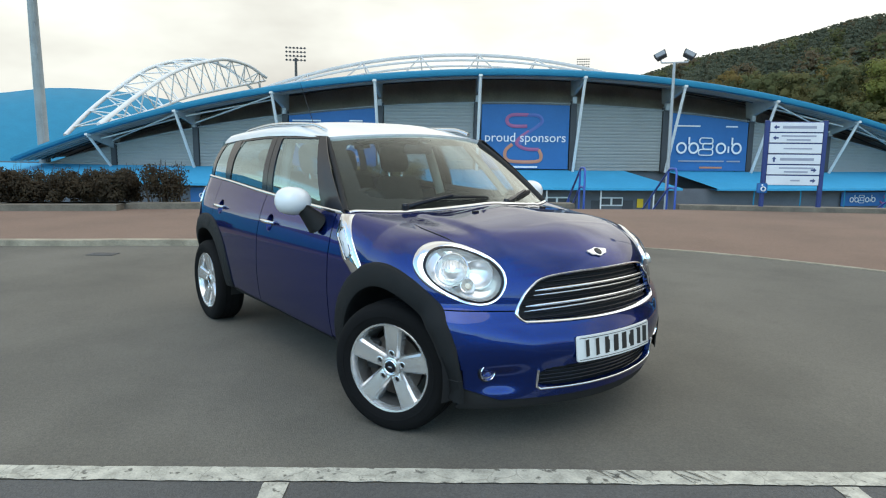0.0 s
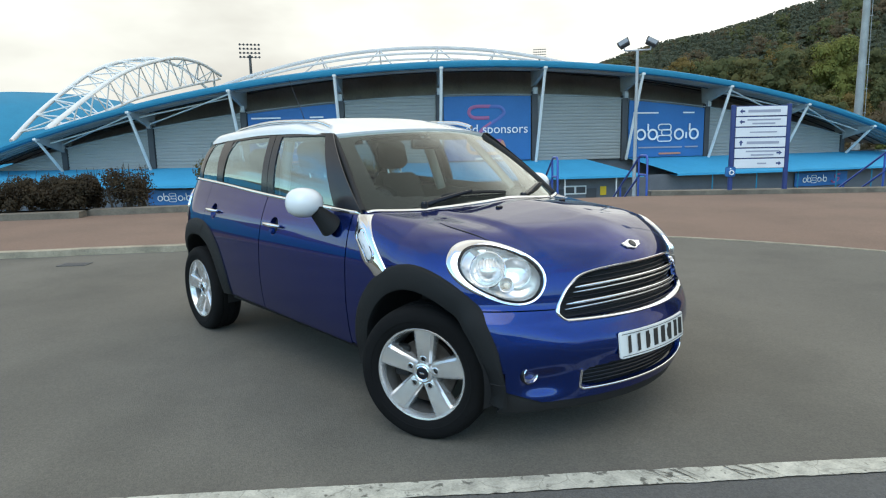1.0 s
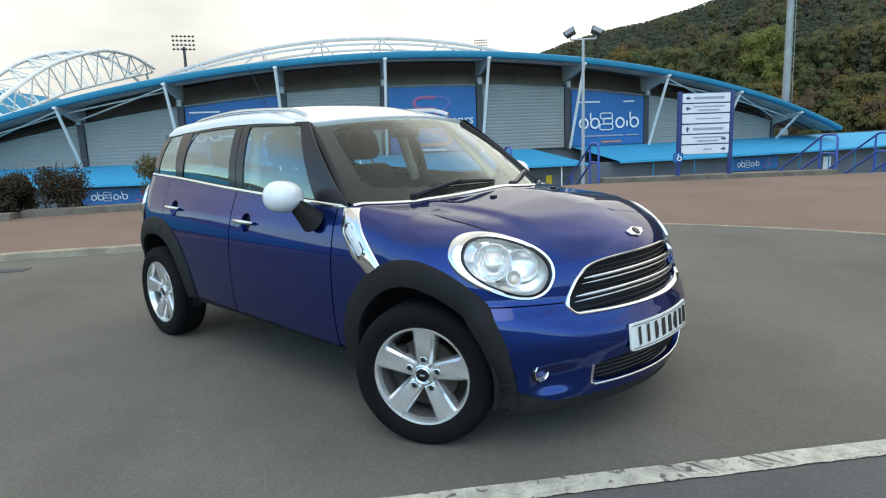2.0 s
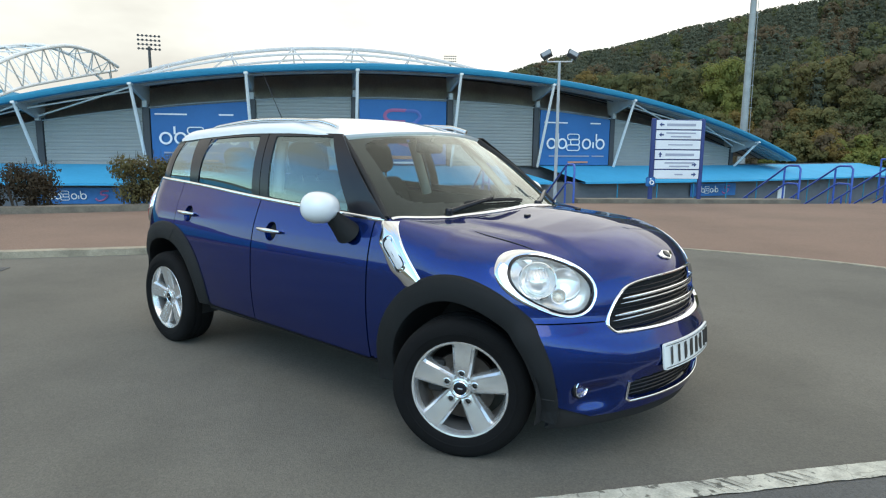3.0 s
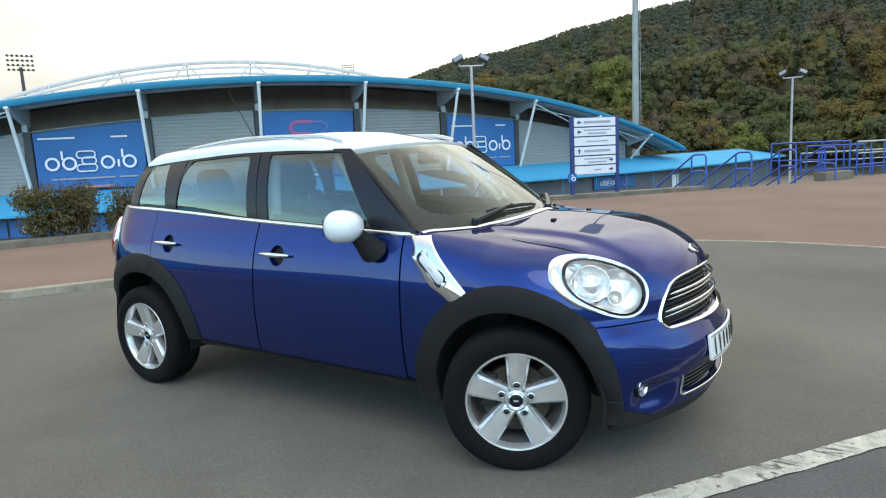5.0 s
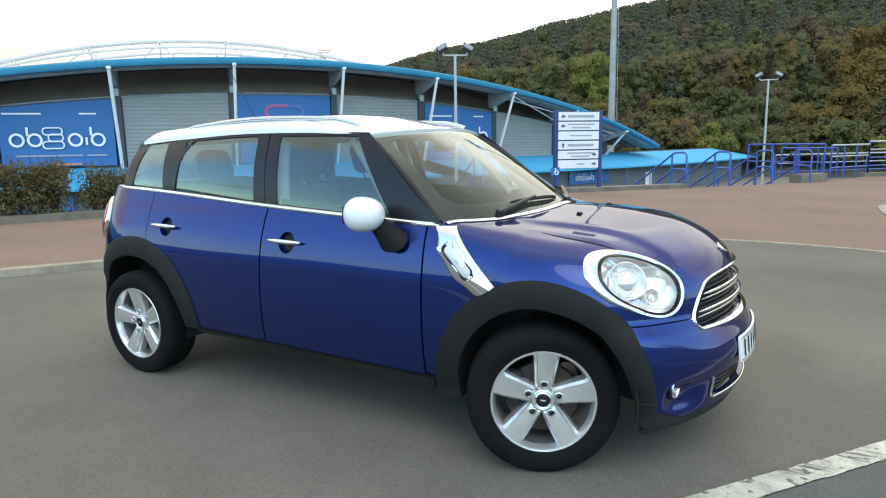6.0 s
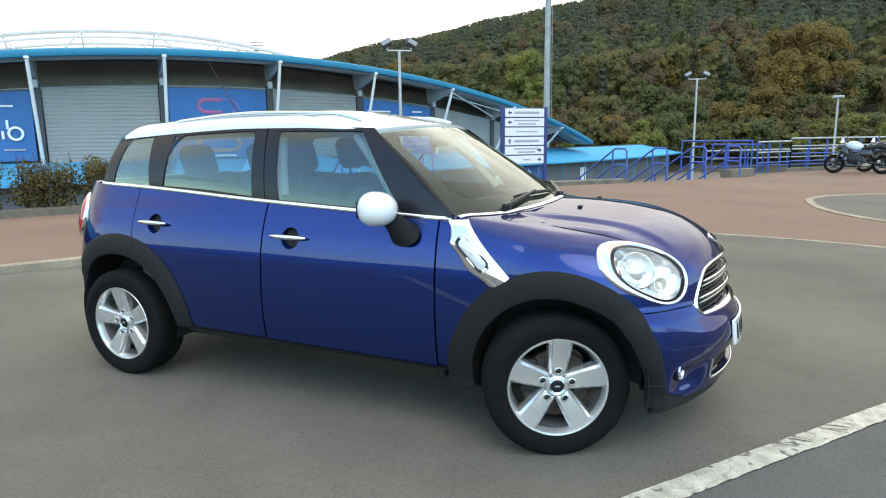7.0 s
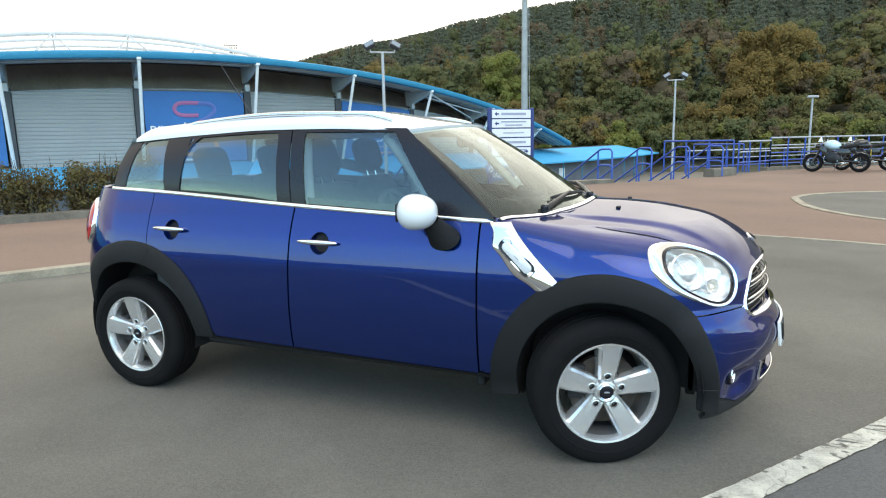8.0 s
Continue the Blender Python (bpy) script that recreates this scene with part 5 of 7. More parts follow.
def side_y(x, z):
    """Half-width of the body at a place of its side."""
    x, z = np.broadcast_arrays(np.asarray(x, float), np.asarray(z, float))
    o = np.stack([x, np.zeros_like(x), z], -1)
    return shoot(o, np.broadcast_to((0.0, 1.0, 0.0), o.shape), 0.0, 1.0)[..., 1]


def front_pt(y, z):
    """A place of the nose by its width and height."""
    y, z = np.broadcast_arrays(np.asarray(y, float), np.asarray(z, float))
    o = np.stack([np.full_like(y, 0.9), y, z], -1)
    return shoot(o, np.broadcast_to((1.0, 0.0, 0.0), o.shape), 0.0, 1.3)


car = thing("car", "metallic blue compact crossover car with a white roof, parked", "car")


def mirror(bm):
    """A copy of a panel on the car's other side."""
    c = bm.copy()
    bmesh.ops.scale(c, vec=(1, -1, 1), verts=c.verts)
    bmesh.ops.reverse_faces(c, faces=c.faces)
    return c


def both(name, bm, material, parent=None, label="", sharp=40):
    """The same part on the right (as built) and the left."""
    other = mirror(bm)
    return part(name, bm, material, parent or car, label, sharp), part(name, other, material, parent or car, label, sharp)


HANDLES = ((-0.055, 0.887), (-0.99, 0.918))


def side_panel(x0, x1, z0, z1, n=96, m=72, lift=0.0):
    """A panel of the right side between two upright edges and two long edges, given as functions."""
    u, v = np.meshgrid(np.linspace(0, 1, n), np.linspace(0, 1, m), indexing="ij")
    zz = 0.35 + 0.65 * v
    for _ in range(4):
        xx = x0(zz) + (x1(zz) - x0(zz)) * u
        zz = z0(xx) + (z1(xx) - z0(xx)) * v
    yy = side_y(xx, zz) + lift
    mx, mz = (xx[:-1, :-1] + xx[1:, 1:]) / 2, (zz[:-1, :-1] + zz[1:, 1:]) / 2
    keep = np.ones(mx.shape, bool)
    for hx, hz in HANDLES:
        keep &= np.hypot(mx - hx, mz - hz) > 0.060
    return sheet(np.stack([xx, -yy, zz], -1), keep), xx, zz


GAP = 0.0045
sill_z = lambda x: 0.352 - 0.018 * (x + 0.2)
waist = lambda x: belt_z(x) - 0.012
# wheel arches are left open
ARCH = {1: (WHEEL_X, 0.335, 0.43), -1: (-WHEEL_X, 0.350, 0.45)}
door_edge_f = lambda z: 0.745 + 0.0 * z
door_edge_b = lambda z: -0.232 + 0.02 * (z - 0.7)
rear_edge = lambda z: -1.165 + 0.44 * np.clip((0.80 - z) / 0.45, 0, 1) ** 0.72

bm, _, _ = side_panel(lambda z: door_edge_b(z) + GAP, lambda z: door_edge_f(z) - GAP, sill_z, waist)
door_f = both("front_door", flange(bm, 0.02), PAINT)
bm, _, _ = side_panel(lambda z: rear_edge(z) + GAP, lambda z: door_edge_b(z) - GAP, sill_z, waist)
door_r = both("rear_door", flange(bm, 0.02), PAINT)

# rear quarter: from the rear door round the corner to the tail, swept by bearing about an inner point
fan, zz = np.meshgrid(np.linspace(0.0, 1.0, 70), np.linspace(0.30, 1.128, 50), indexing="ij")
ang = radians(90) + fan * radians(90)
o = np.stack([np.full_like(fan, -1.30), np.zeros_like(fan), zz], -1)
o[..., 0] = -1.165 - 0.10 * fan
dd = np.stack([np.cos(ang), -np.sin(ang), np.zeros_like(fan)], -1)
Q = shoot(o, dd, 0.0, 1.1)
cx, cz, cr = ARCH[-1]
mid = (Q[:-1, :-1] + Q[1:, 1:]) / 2
keep = (np.hypot(mid[..., 0] - cx, mid[..., 2] - cz) > cr) | (mid[..., 1] > -0.55)
keep &= (mid[..., 2] > 0.62) | (mid[..., 0] > -1.0)
both("quarter_panel", flange(sheet(Q, keep, flip=True), 0.02), PAINT)
keep2 = (np.hypot(mid[..., 0] - cx, mid[..., 2] - cz) > cr) | (mid[..., 1] > -0.55)
keep2 &= (mid[..., 2] <= 0.62) & (mid[..., 0] < cx)
both("rear_bumper", flange(sheet(Q, keep2, flip=True), 0.02), CLAD_BLACK, None, "black grained rear bumper")

# clamshell bonnet: rays fan about the front axle
al, u = np.meshgrid(np.linspace(radians(204), radians(2), 190), np.linspace(-1, 1, 171), indexing="ij")
be = np.sign(u) * np.abs(u) ** 1.35 * radians(84)
o = np.stack([np.full_like(u, WHEEL_X - 0.02), 0.50 * u, np.full_like(u, 0.42)], -1)
dd = np.stack([np.cos(al) * np.cos(be), np.sin(be), np.sin(al) * np.cos(be)], -1)
B = shoot(o, dd, 0.0, 1.4)
mid = (B[:-1, :-1] + B[1:, 1:] + B[1:, :-1] + B[:-1, 1:]) / 4
screen_base = lambda y: 1.095 - 0.50 * y * y
HL = np.array([1.64, -0.66, 0.82])
HL_N = np.array([0.80, -0.47, 0.37])
HL_N = HL_N / np.linalg.norm(HL_N)
HL_U = np.cross((0, 0, 1.0), HL_N)
HL_U /= np.linalg.norm(HL_U)                 # towards the car's middle... outward is minus
HL_V = np.cross(HL_N, HL_U)
HL_A, HL_B = 0.212, 0.128                    # outer half-axes of the chrome ring
HL_TILT = radians(-28)


def lamp_uv(p, side):
    q = np.array(p, float)
    q[..., 1] *= side
    q = q - HL
    a, b = q @ HL_U, q @ HL_V
    return a * math.cos(HL_TILT) + b * math.sin(HL_TILT), -a * math.sin(HL_TILT) + b * math.cos(HL_TILT), q @ HL_N


def in_lamp(p, k=0.93):
    hit = np.zeros(p.shape[:-1], bool)
    for s in (1, -1):
        a, b, d = lamp_uv(p, s)
        hit |= (np.abs(a / HL_A) ** 2.3 + np.abs(b / HL_B) ** 2.3 < k ** 2.3) & (np.abs(d) < 0.25) & (p[..., 1] * -s > 0)
    return hit


grille_half = knots([0.585, 0.606, 0.635, 0.724, 0.777, 0.805], [0.46, 0.478, 0.489, 0.438, 0.372, 0.20])
_ghi = knots([0.0, 0.12, 0.243, 0.34, 0.372, 0.405, 0.438, 0.489, 0.60], [0.805, 0.804, 0.799, 0.787, 0.777, 0.753, 0.724, 0.635, 0.45])
grille_lo = lambda y: 0.604 + 0.004 * (np.abs(y) / 0.47) ** 2 + 0.028 * np.clip((np.abs(y) - 0.455) / 0.034, 0, 1) ** 2
grille_hi = lambda y: _ghi(np.abs(y))


def in_grille(p):
    y, z = np.abs(p[..., 1]), p[..., 2]
    return (z > grille_lo(y) - 0.004) & (z < grille_hi(y) + 0.002) & (y < 0.492) & (p[..., 0] > 1.6)


keep = ~in_lamp(mid) & ~in_grille(mid)
keep &= np.hypot(mid[..., 0] - WHEEL_X, mid[..., 2] - 0.335) > 0.43
bm = sheet(B, keep)
# trim to the screen's foot, the door gap and the bumper seam
kill = [f for f in bm.faces if f.calc_center_median().z < 0.345 or f.calc_center_median().x < screen_base(f.calc_center_median().y) - 0.004 and f.calc_center_median().z > 0.90 and abs(f.calc_center_median().y) < 0.737]
bmesh.ops.delete(bm, geom=kill, context="FACES")
bmesh.ops.bisect_plane(bm, geom=bm.verts[:] + bm.edges[:] + bm.faces[:], plane_co=(0.745 + GAP, 0, 0), plane_no=(1, 0, 0), clear_inner=True)
# the seam with the bumper runs level in front of the wheel
pl = Vector((0.02, 0.0, 1.0)).normalized()
bmesh.ops.bisect_plane(bm, geom=bm.verts[:] + bm.edges[:] + bm.faces[:], plane_co=(1.84, 0, 0.652), plane_no=pl)
low = [f for f in bm.faces if f.calc_center_median().x > WHEEL_X and (f.calc_center_median() - Vector((1.84, 0, 0.652))).dot(pl) < 0]
bmesh.ops.delete(bm, geom=low, context="FACES")
bmesh.ops.delete(bm, geom=[v for v in bm.verts if not v.link_faces], context="VERTS")
bmesh.ops.recalc_face_normals(bm, faces=bm.faces)
if sum(f.normal.z * f.calc_area() for f in bm.faces) < 0:
    bmesh.ops.reverse_faces(bm, faces=bm.faces)
bonnet = part("bonnet", flange(bm, 0.018), PAINT, car, "clamshell bonnet in metallic blue", 40)

# front bumper: swept by bearing at each height, below the seam
ph, zz = np.meshgrid(np.linspace(radians(-88), radians(88), 250), np.linspace(0.208, 0.70, 96), indexing="ij")
o = np.stack([np.full_like(ph, 1.20), np.zeros_like(ph), zz], -1)
dd = np.stack([np.cos(ph), np.sin(ph), np.zeros_like(ph)], -1)
F = shoot(o, dd, 0.0, 1.2)
# hollow round each fog lamp and a soft step under the grille
for s in (1, -1):
    g = np.exp(-np.abs((F[..., 1] - s * 0.560) / 0.085) ** 3 - np.abs((F[..., 2] - 0.345) / 0.055) ** 3)
    F[..., 0] -= 0.030 * g
ledge = 0.505 + 0.060 * np.clip((np.abs(F[..., 1]) - 0.45) / 0.28, 0, 1)
F[..., 0] += 0.018 * np.exp(-np.abs((F[..., 2] - ledge) / np.where(F[..., 2] > ledge, 0.055, 0.09)) ** 2.5) * np.clip((0.80 - np.abs(F[..., 1])) * 3.5, 0, 1)
mid = (F[:-1, :-1] + F[1:, 1:]) / 2


def in_low_grille(y, z):
    return (np.abs(y) / 0.415) ** 6 + (np.abs(z - 0.352) / 0.052) ** 4 < 1


arch_ok = np.hypot(mid[..., 0] - WHEEL_X, mid[..., 2] - 0.335) > 0.43
arch_ok |= np.abs(mid[..., 1]) < 0.70
keepF = arch_ok & ~in_low_grille(mid[..., 1], mid[..., 2]) & ~((np.abs(mid[..., 1]) < 0.492) & (mid[..., 2] > grille_lo(np.abs(mid[..., 1])) - 0.002))
lipz = 0.256 + 0.42 * np.clip(np.abs(mid[..., 1]) - 0.56, 0, 0.30)
bm = sheet(F, keepF)
for pc, pn in (((0, 0, 0.256), (0, 0, 1)), ((0, 0.56, 0.256), (0, -0.42, 1)), ((0, -0.56, 0.256), (0, 0.42, 1))):
    bmesh.ops.bisect_plane(bm, geom=bm.verts[:] + bm.edges[:] + bm.faces[:], plane_co=pc, plane_no=Vector(pn).normalized(), clear_inner=True)
pl = Vector((0.02, 0.0, 1.0)).normalized()
bmesh.ops.bisect_plane(bm, geom=bm.verts[:] + bm.edges[:] + bm.faces[:], plane_co=(1.84, 0, 0.647), plane_no=pl, clear_outer=True)
bmesh.ops.recalc_face_normals(bm, faces=bm.faces)
if sum(f.normal.x * f.calc_area() for f in bm.faces) < 0:
    bmesh.ops.reverse_faces(bm, faces=bm.faces)
bumper = part("front_bumper", flange(bm, 0.02), PAINT, car, "", 40)
rows = []
for y in np.linspace(-0.50, 0.50, 50):
    p = front_pt(y, 0.596)
    rows.append([(float(p[0]) + 0.003, y, 0.594), (float(p[0]) - 0.004, y, 0.600), (float(p[0]) - 0.06, y, 0.604)])
part("bumper_shelf", sheet(rows, flip=True), PAINT, bumper, "", 40)
L = F.copy()
L[..., 0] -= 0.010
bm = sheet(L, arch_ok & (mid[..., 2] <= lipz + 0.030) & ~in_low_grille(mid[..., 1], mid[..., 2]))
bmesh.ops.recalc_face_normals(bm, faces=bm.faces)
part("lower_lip", flange(bm, 0.02), MATT_BLACK, car, "black lower bumper lip", 40)

# dark inner tub, floor and wheel housings so that no light leaks through
ui, vi = np.meshgrid(np.linspace(-1.75, 1.15, 60), np.linspace(0.315, 0.98, 14), indexing="ij")
yi = side_y(ui, vi) - 0.03
yi = np.where((np.hypot(ui - WHEEL_X, vi - 0.335) < 0.46) | (np.hypot(ui + WHEEL_X, vi - 0.35) < 0.47), np.minimum(yi, 0.56), yi)
yi = np.where(ui > 1.25, np.minimum(yi, 0.50), yi)
both("inner_side", sheet(np.stack([ui, -yi, vi], -1), flip=True), MATT_BLACK, None, "unlit inner bodywork")
part("floor_pan", box(2.5, 1.24, 0.04, (-0.10, 0, 0.26), 0.01), MATT_BLACK, car)
part("bulkhead", box(0.04, 1.45, 0.72, (0.72, 0, 0.60), 0.01), MATT_BLACK, car)
part("radiator_panel", box(0.04, 1.0, 0.62, (1.62, 0, 0.54), 0.01), MATT_BLACK, car)
rows = [[(-1.76 + 0.34 * y * y, y, 1.10), (-1.63 + 0.30 * y * y, y, 1.26), (-1.48 + 0.22 * y * y, y, 1.40)] for y in np.linspace(-0.62, 0.62, 20)]
part("rear_screen", sheet(rows), SIDE_GLASS, car, "tinted rear window", 60)

# side sills: black lower trim
xs = np.linspace(-0.86, 0.86, 40)
rows = []
for x in xs:
    z1 = float(sill_z(x)) - 0.004
    y1 = float(side_y(x, z1))
    rows.append([(x, -y1 + 0.014, z1), (x, -y1 + 0.001, z1 - 0.003), (x, -y1 + 0.003, z1 - 0.008), (x, -y1 + 0.024, z1 - 0.022), (x, -y1 + 0.070, z1 - 0.036), (x, -y1 + 0.18, z1 - 0.050)])
both("sill_trim", sheet(rows, flip=True), CLAD_BLACK, None, "black grained sill trim")


# wheel arch flares
def flare(cx, cz, inner, outer, a0, a1):
    """A swept arch; its inner and outer radius are curves over the angle in degrees."""
    rows = []
    for a in np.linspace(radians(a0), radians(a1), 60):
        row = []
        r_in, r_out = float(inner(math.degrees(a))), float(outer(math.degrees(a)))
        for f, lift in ((1.0, -0.008), (0.985, 0.006), (0.90, 0.012), (0.55, 0.018), (0.18, 0.021), (0.03, 0.018), (0.0, 0.010), (0.0, -0.01), (0.0, -0.04), (0.0, -0.13)):
            rr = r_in + (r_out - r_in) * f
            x, z = max(cx + rr * math.cos(max(a, 0.03)), -1.668), cz + rr * math.sin(a)
            yb = float(side_y(np.clip(cx + (r_in + (r_out - r_in) * max(f, 0.6)) * math.cos(a), -1.69, 1.70), np.clip(cz + (r_in + (r_out - r_in) * max(f, 0.6)) * math.sin(a), 0.3, 0.9)))
            row.append((x, -(yb + lift), z))
        rows.append(row)
    bm = sheet(rows)
    bmesh.ops.recalc_face_normals(bm, faces=bm.faces)
    return bm


both("front_wheel_arch", flare(WHEEL_X, 0.332, knots([-16, 20, 60, 90, 200], [0.350, 0.355, 0.370, 0.376, 0.370]), knots([-16, 15, 50, 90, 150, 200], [0.435, 0.440, 0.470, 0.491, 0.495, 0.505]), -11, 190), CLAD_BLACK, None, "black grained wheel arch flare", 50)
both("rear_wheel_arch", flare(-WHEEL_X, 0.345, knots([-12, 30, 90, 200], [0.450, 0.425, 0.385, 0.375]), knots([-12, 30, 90, 200], [0.555, 0.54, 0.505, 0.49]), 1, 171), CLAD_BLACK, None, "black grained wheel arch flare", 50)
# the seams that part the flares
for cx, cz, pts in ((WHEEL_X, 0.332, [(0.352, 3), (0.44, 3)]), (-WHEEL_X, 0.345, [(0.388, 74), (0.512, 70)])):
    line = []
    for k in range(9):
        r_ = pts[0][0] + (pts[1][0] - pts[0][0]) * k / 8
        a_ = radians(pts[0][1] + (pts[1][1] - pts[0][1]) * k / 8)
        x, z = cx + r_ * math.cos(a_), cz + r_ * math.sin(a_)
        f_ = k / 8
        lift = float(np.interp(f_, [0, 0.03, 0.18, 0.55, 0.9, 0.985, 1.0], [0.010, 0.018, 0.021, 0.018, 0.012, 0.006, -0.004]))
        xb = cx + (pts[0][0] + (pts[1][0] - pts[0][0]) * max(f_, 0.6)) * math.cos(a_)
        zb = cz + (pts[0][0] + (pts[1][0] - pts[0][0]) * max(f_, 0.6)) * math.sin(a_)
        line.append((x, -(float(side_y(min(xb, 1.70), np.clip(zb, 0.3, 0.9))) + lift), z))
    both("flare_seam", tube(line, 0.0022, 5), MATT_BLACK, None, "dark seam across the wheel arch flare", 60)
for cx, cz, r in ((WHEEL_X, 0.335, 0.375), (-WHEEL_X, 0.35, 0.385)):
    hs = lathe([(r, -0.775), (r + 0.005, -0.5), (0.05, -0.5)], 40, radians(-14), radians(194))
    hs.transform(Matrix.Translation((cx, 0, cz)))
    both("wheel_housing", hs, MATT_BLACK, None, "dark wheel housing")

# ---- greenhouse ----
top_z = knots([-1.6, -1.35, -0.95, -0.40, 0.10, 0.45], [1.372, 1.388, 1.412, 1.432, 1.428, 1.418])
top_y = knots([-1.6, -1.3, -0.5, 0.2, 0.45], [0.585, 0.605, 0.628, 0.618, 0.600])


def cabin(xb, xt, f):
    """A place on the side window plane between the waist (f=0) and the roof (f=1)."""
    yb, zb = side_y(np.minimum(xb, 0.7), belt_z(xb)) - 0.008, belt_z(xb)
    yt, zt = top_y(xt), top_z(xt)
    bow = 0.022 * 4 * f * (1 - f)
    return np.stack([xb + (xt - xb) * f, -(yb + (yt - yb) * f + bow), zb + (zt - zb) * f], -1)


def pane(name, b0, b1, t0, t1, material, lift=0.0, f0=0.0, f1=1.0, corner=0.0, label="", n=16, m=12, thick=0.006, pinch=(0, 0)):
    u, v = np.meshgrid(np.linspace(0, 1, n), np.linspace(0, 1, m), indexing="ij")
    f = f0 + (f1 - f0) * v
    P = cabin(b0 + (b1 - b0) * u, t0 + (t1 - t0) * u, f)
    P[..., 1] -= lift
    bm = flange(sheet(P), thick)
    return both(name, bm, material, None, label, 60)


pane("quarter_window", -1.40, -1.095, -1.33, -1.130, SIDE_GLASS, 0.0, 0.02, 0.975, label="tinted quarter window")
pane("rear_door_window", -0.99, -0.335, -0.955, -0.375, SIDE_GLASS, 0.0, 0.015, 0.965, label="tinted rear door window")
pane("front_door_window", -0.168, 0.555, -0.222, 0.262, SIDE_GLASS, 0.0, 0.015, 0.965, label="tinted front door window")
pane("rear_pillar", -1.095, -0.99, -1.130, -0.955, GLOSS_BLACK, 0.006, 0, 1, label="gloss black pillar cover")
pane("middle_pillar", -0.335, -0.255, -0.375, -0.300, GLOSS_BLACK, 0.006, 0, 1, label="gloss black pillar cover")
pane("middle_pillar", -0.248, -0.168, -0.293, -0.222, GLOSS_BLACK, 0.006, 0, 1, label="gloss black pillar cover")
pane("front_pillar", 0.555, 0.815, 0.262, 0.332, GLOSS_BLACK, 0.006, 0, 1, label="gloss black windscreen pillar")
pane("tail_pillar", -1.50, -1.40, -1.42, -1.33, GLOSS_BLACK, 0.004, 0, 1, label="gloss black tail pillar")
for b0, b1, t0, t1 in ((-0.99, -0.335, -0.955, -0.375), (-0.168, 0.555, -0.222, 0.262)):
    pane("window_seal", b0, b1, t0, t1, GLOSS_BLACK, 0.007, 0.955, 1.0, label="black upper window frame")
    pane("window_seal", b0, b1, t0, t1, MATT_BLACK, 0.006, 0.0, 0.03, label="black rubber window seal")
for b0, b1, t0, t1 in ((-1.02, -0.31, -0.985, -0.35), (-0.19, 0.60, -0.245, 0.30), (-1.42, -1.08, -1.36, -1.11)):
    pane("window_lining", b0, b1, t0, t1, CABIN_DARK, -0.055, 0.88, 1.0, label="charcoal upper window lining")
    pane("window_lining", b0, b1, t0, t1, CABIN_DARK, -0.055, -0.02, 0.09, label="charcoal door top lining")
# rounded upper corners of the side windows
for b0, b1, t0, t1, ru, rf, at_front in ((-0.99, -0.335, -0.955, -0.375, 0.17, 0.46, False), (-0.99, -0.335, -0.955, -0.375, 0.05, 0.10, True), (-0.168, 0.555, -0.222, 0.262, 0.045, 0.10, False), (-1.40, -1.095, -1.33, -1.130, 0.22, 0.30, False)):
    arc_, corner = [], []
    for a in np.linspace(0, math.pi / 2, 12):
        u_, f_ = ru - ru * math.cos(a), 0.966 - rf + rf * math.sin(a)
        u_ = 1 - u_ if at_front else u_
        arc_.append(cabin(b0 + (b1 - b0) * u_, t0 + (t1 - t0) * u_, f_))
        edge = (0.0 if not at_front else 1.0, f_) if a < math.pi / 4 else (u_, 0.97)
        corner.append(cabin(b0 + (b1 - b0) * edge[0], t0 + (t1 - t0) * edge[0], edge[1]))
    P = np.stack([np.array(arc_), np.array(corner)], 1)
    P[..., 1] -= 0.0065
    both("window_corner", sheet(P, flip=at_front), GLOSS_BLACK, None, "rounded black corner of the window frame", 60)

# bright waist strip
rows = []
for x in np.linspace(-1.50, 0.80, 62):
    y, z = float(side_y(x, float(belt_z(x)) - 0.004)), float(belt_z(x))
    rows.append([(x, -(y - 0.012), z + 0.008), (x, -(y + 0.003), z + 0.007), (x, -(y + 0.007), z - 0.001), (x, -(y + 0.006), z - 0.010), (x, -(y - 0.004), z - 0.012)])
both("waist_strip", sheet(rows, flip=True), CHROME, None, "bright chrome waist strip", 60)

# windscreen between the bonnet's foot and the roof
def screen_top(y):
    return 0.425 - 0.36 * y * y, 1.438 - 0.03 * (y / 0.58) ** 2


def screen(u, f, wide=1.0):
    """u across from -1 to 1, f from foot to top."""
    yb, yt = 0.752 * u * wide, 0.592 * u * wide
    xb, zb = screen_base(yb) - 0.02, 1.036 - 0.018 * u * u
    xt, zt = screen_top(yt)
    bow = 0.05 * f * (1 - f)
    return np.stack([xb + (xt - xb) * f + bow * 0.55, yb + (yt - yb) * f, zb + (zt - zb) * f + bow], -1)


u, f = np.meshgrid(np.linspace(-1, 1, 72), np.linspace(0.0, 1, 34), indexing="ij")
ws = flange(sheet(screen(u, f), flip=False), 0.006)
windscreen = part("windscreen", ws, SCREEN_GLASS, car, "clear laminated windscreen", 60)
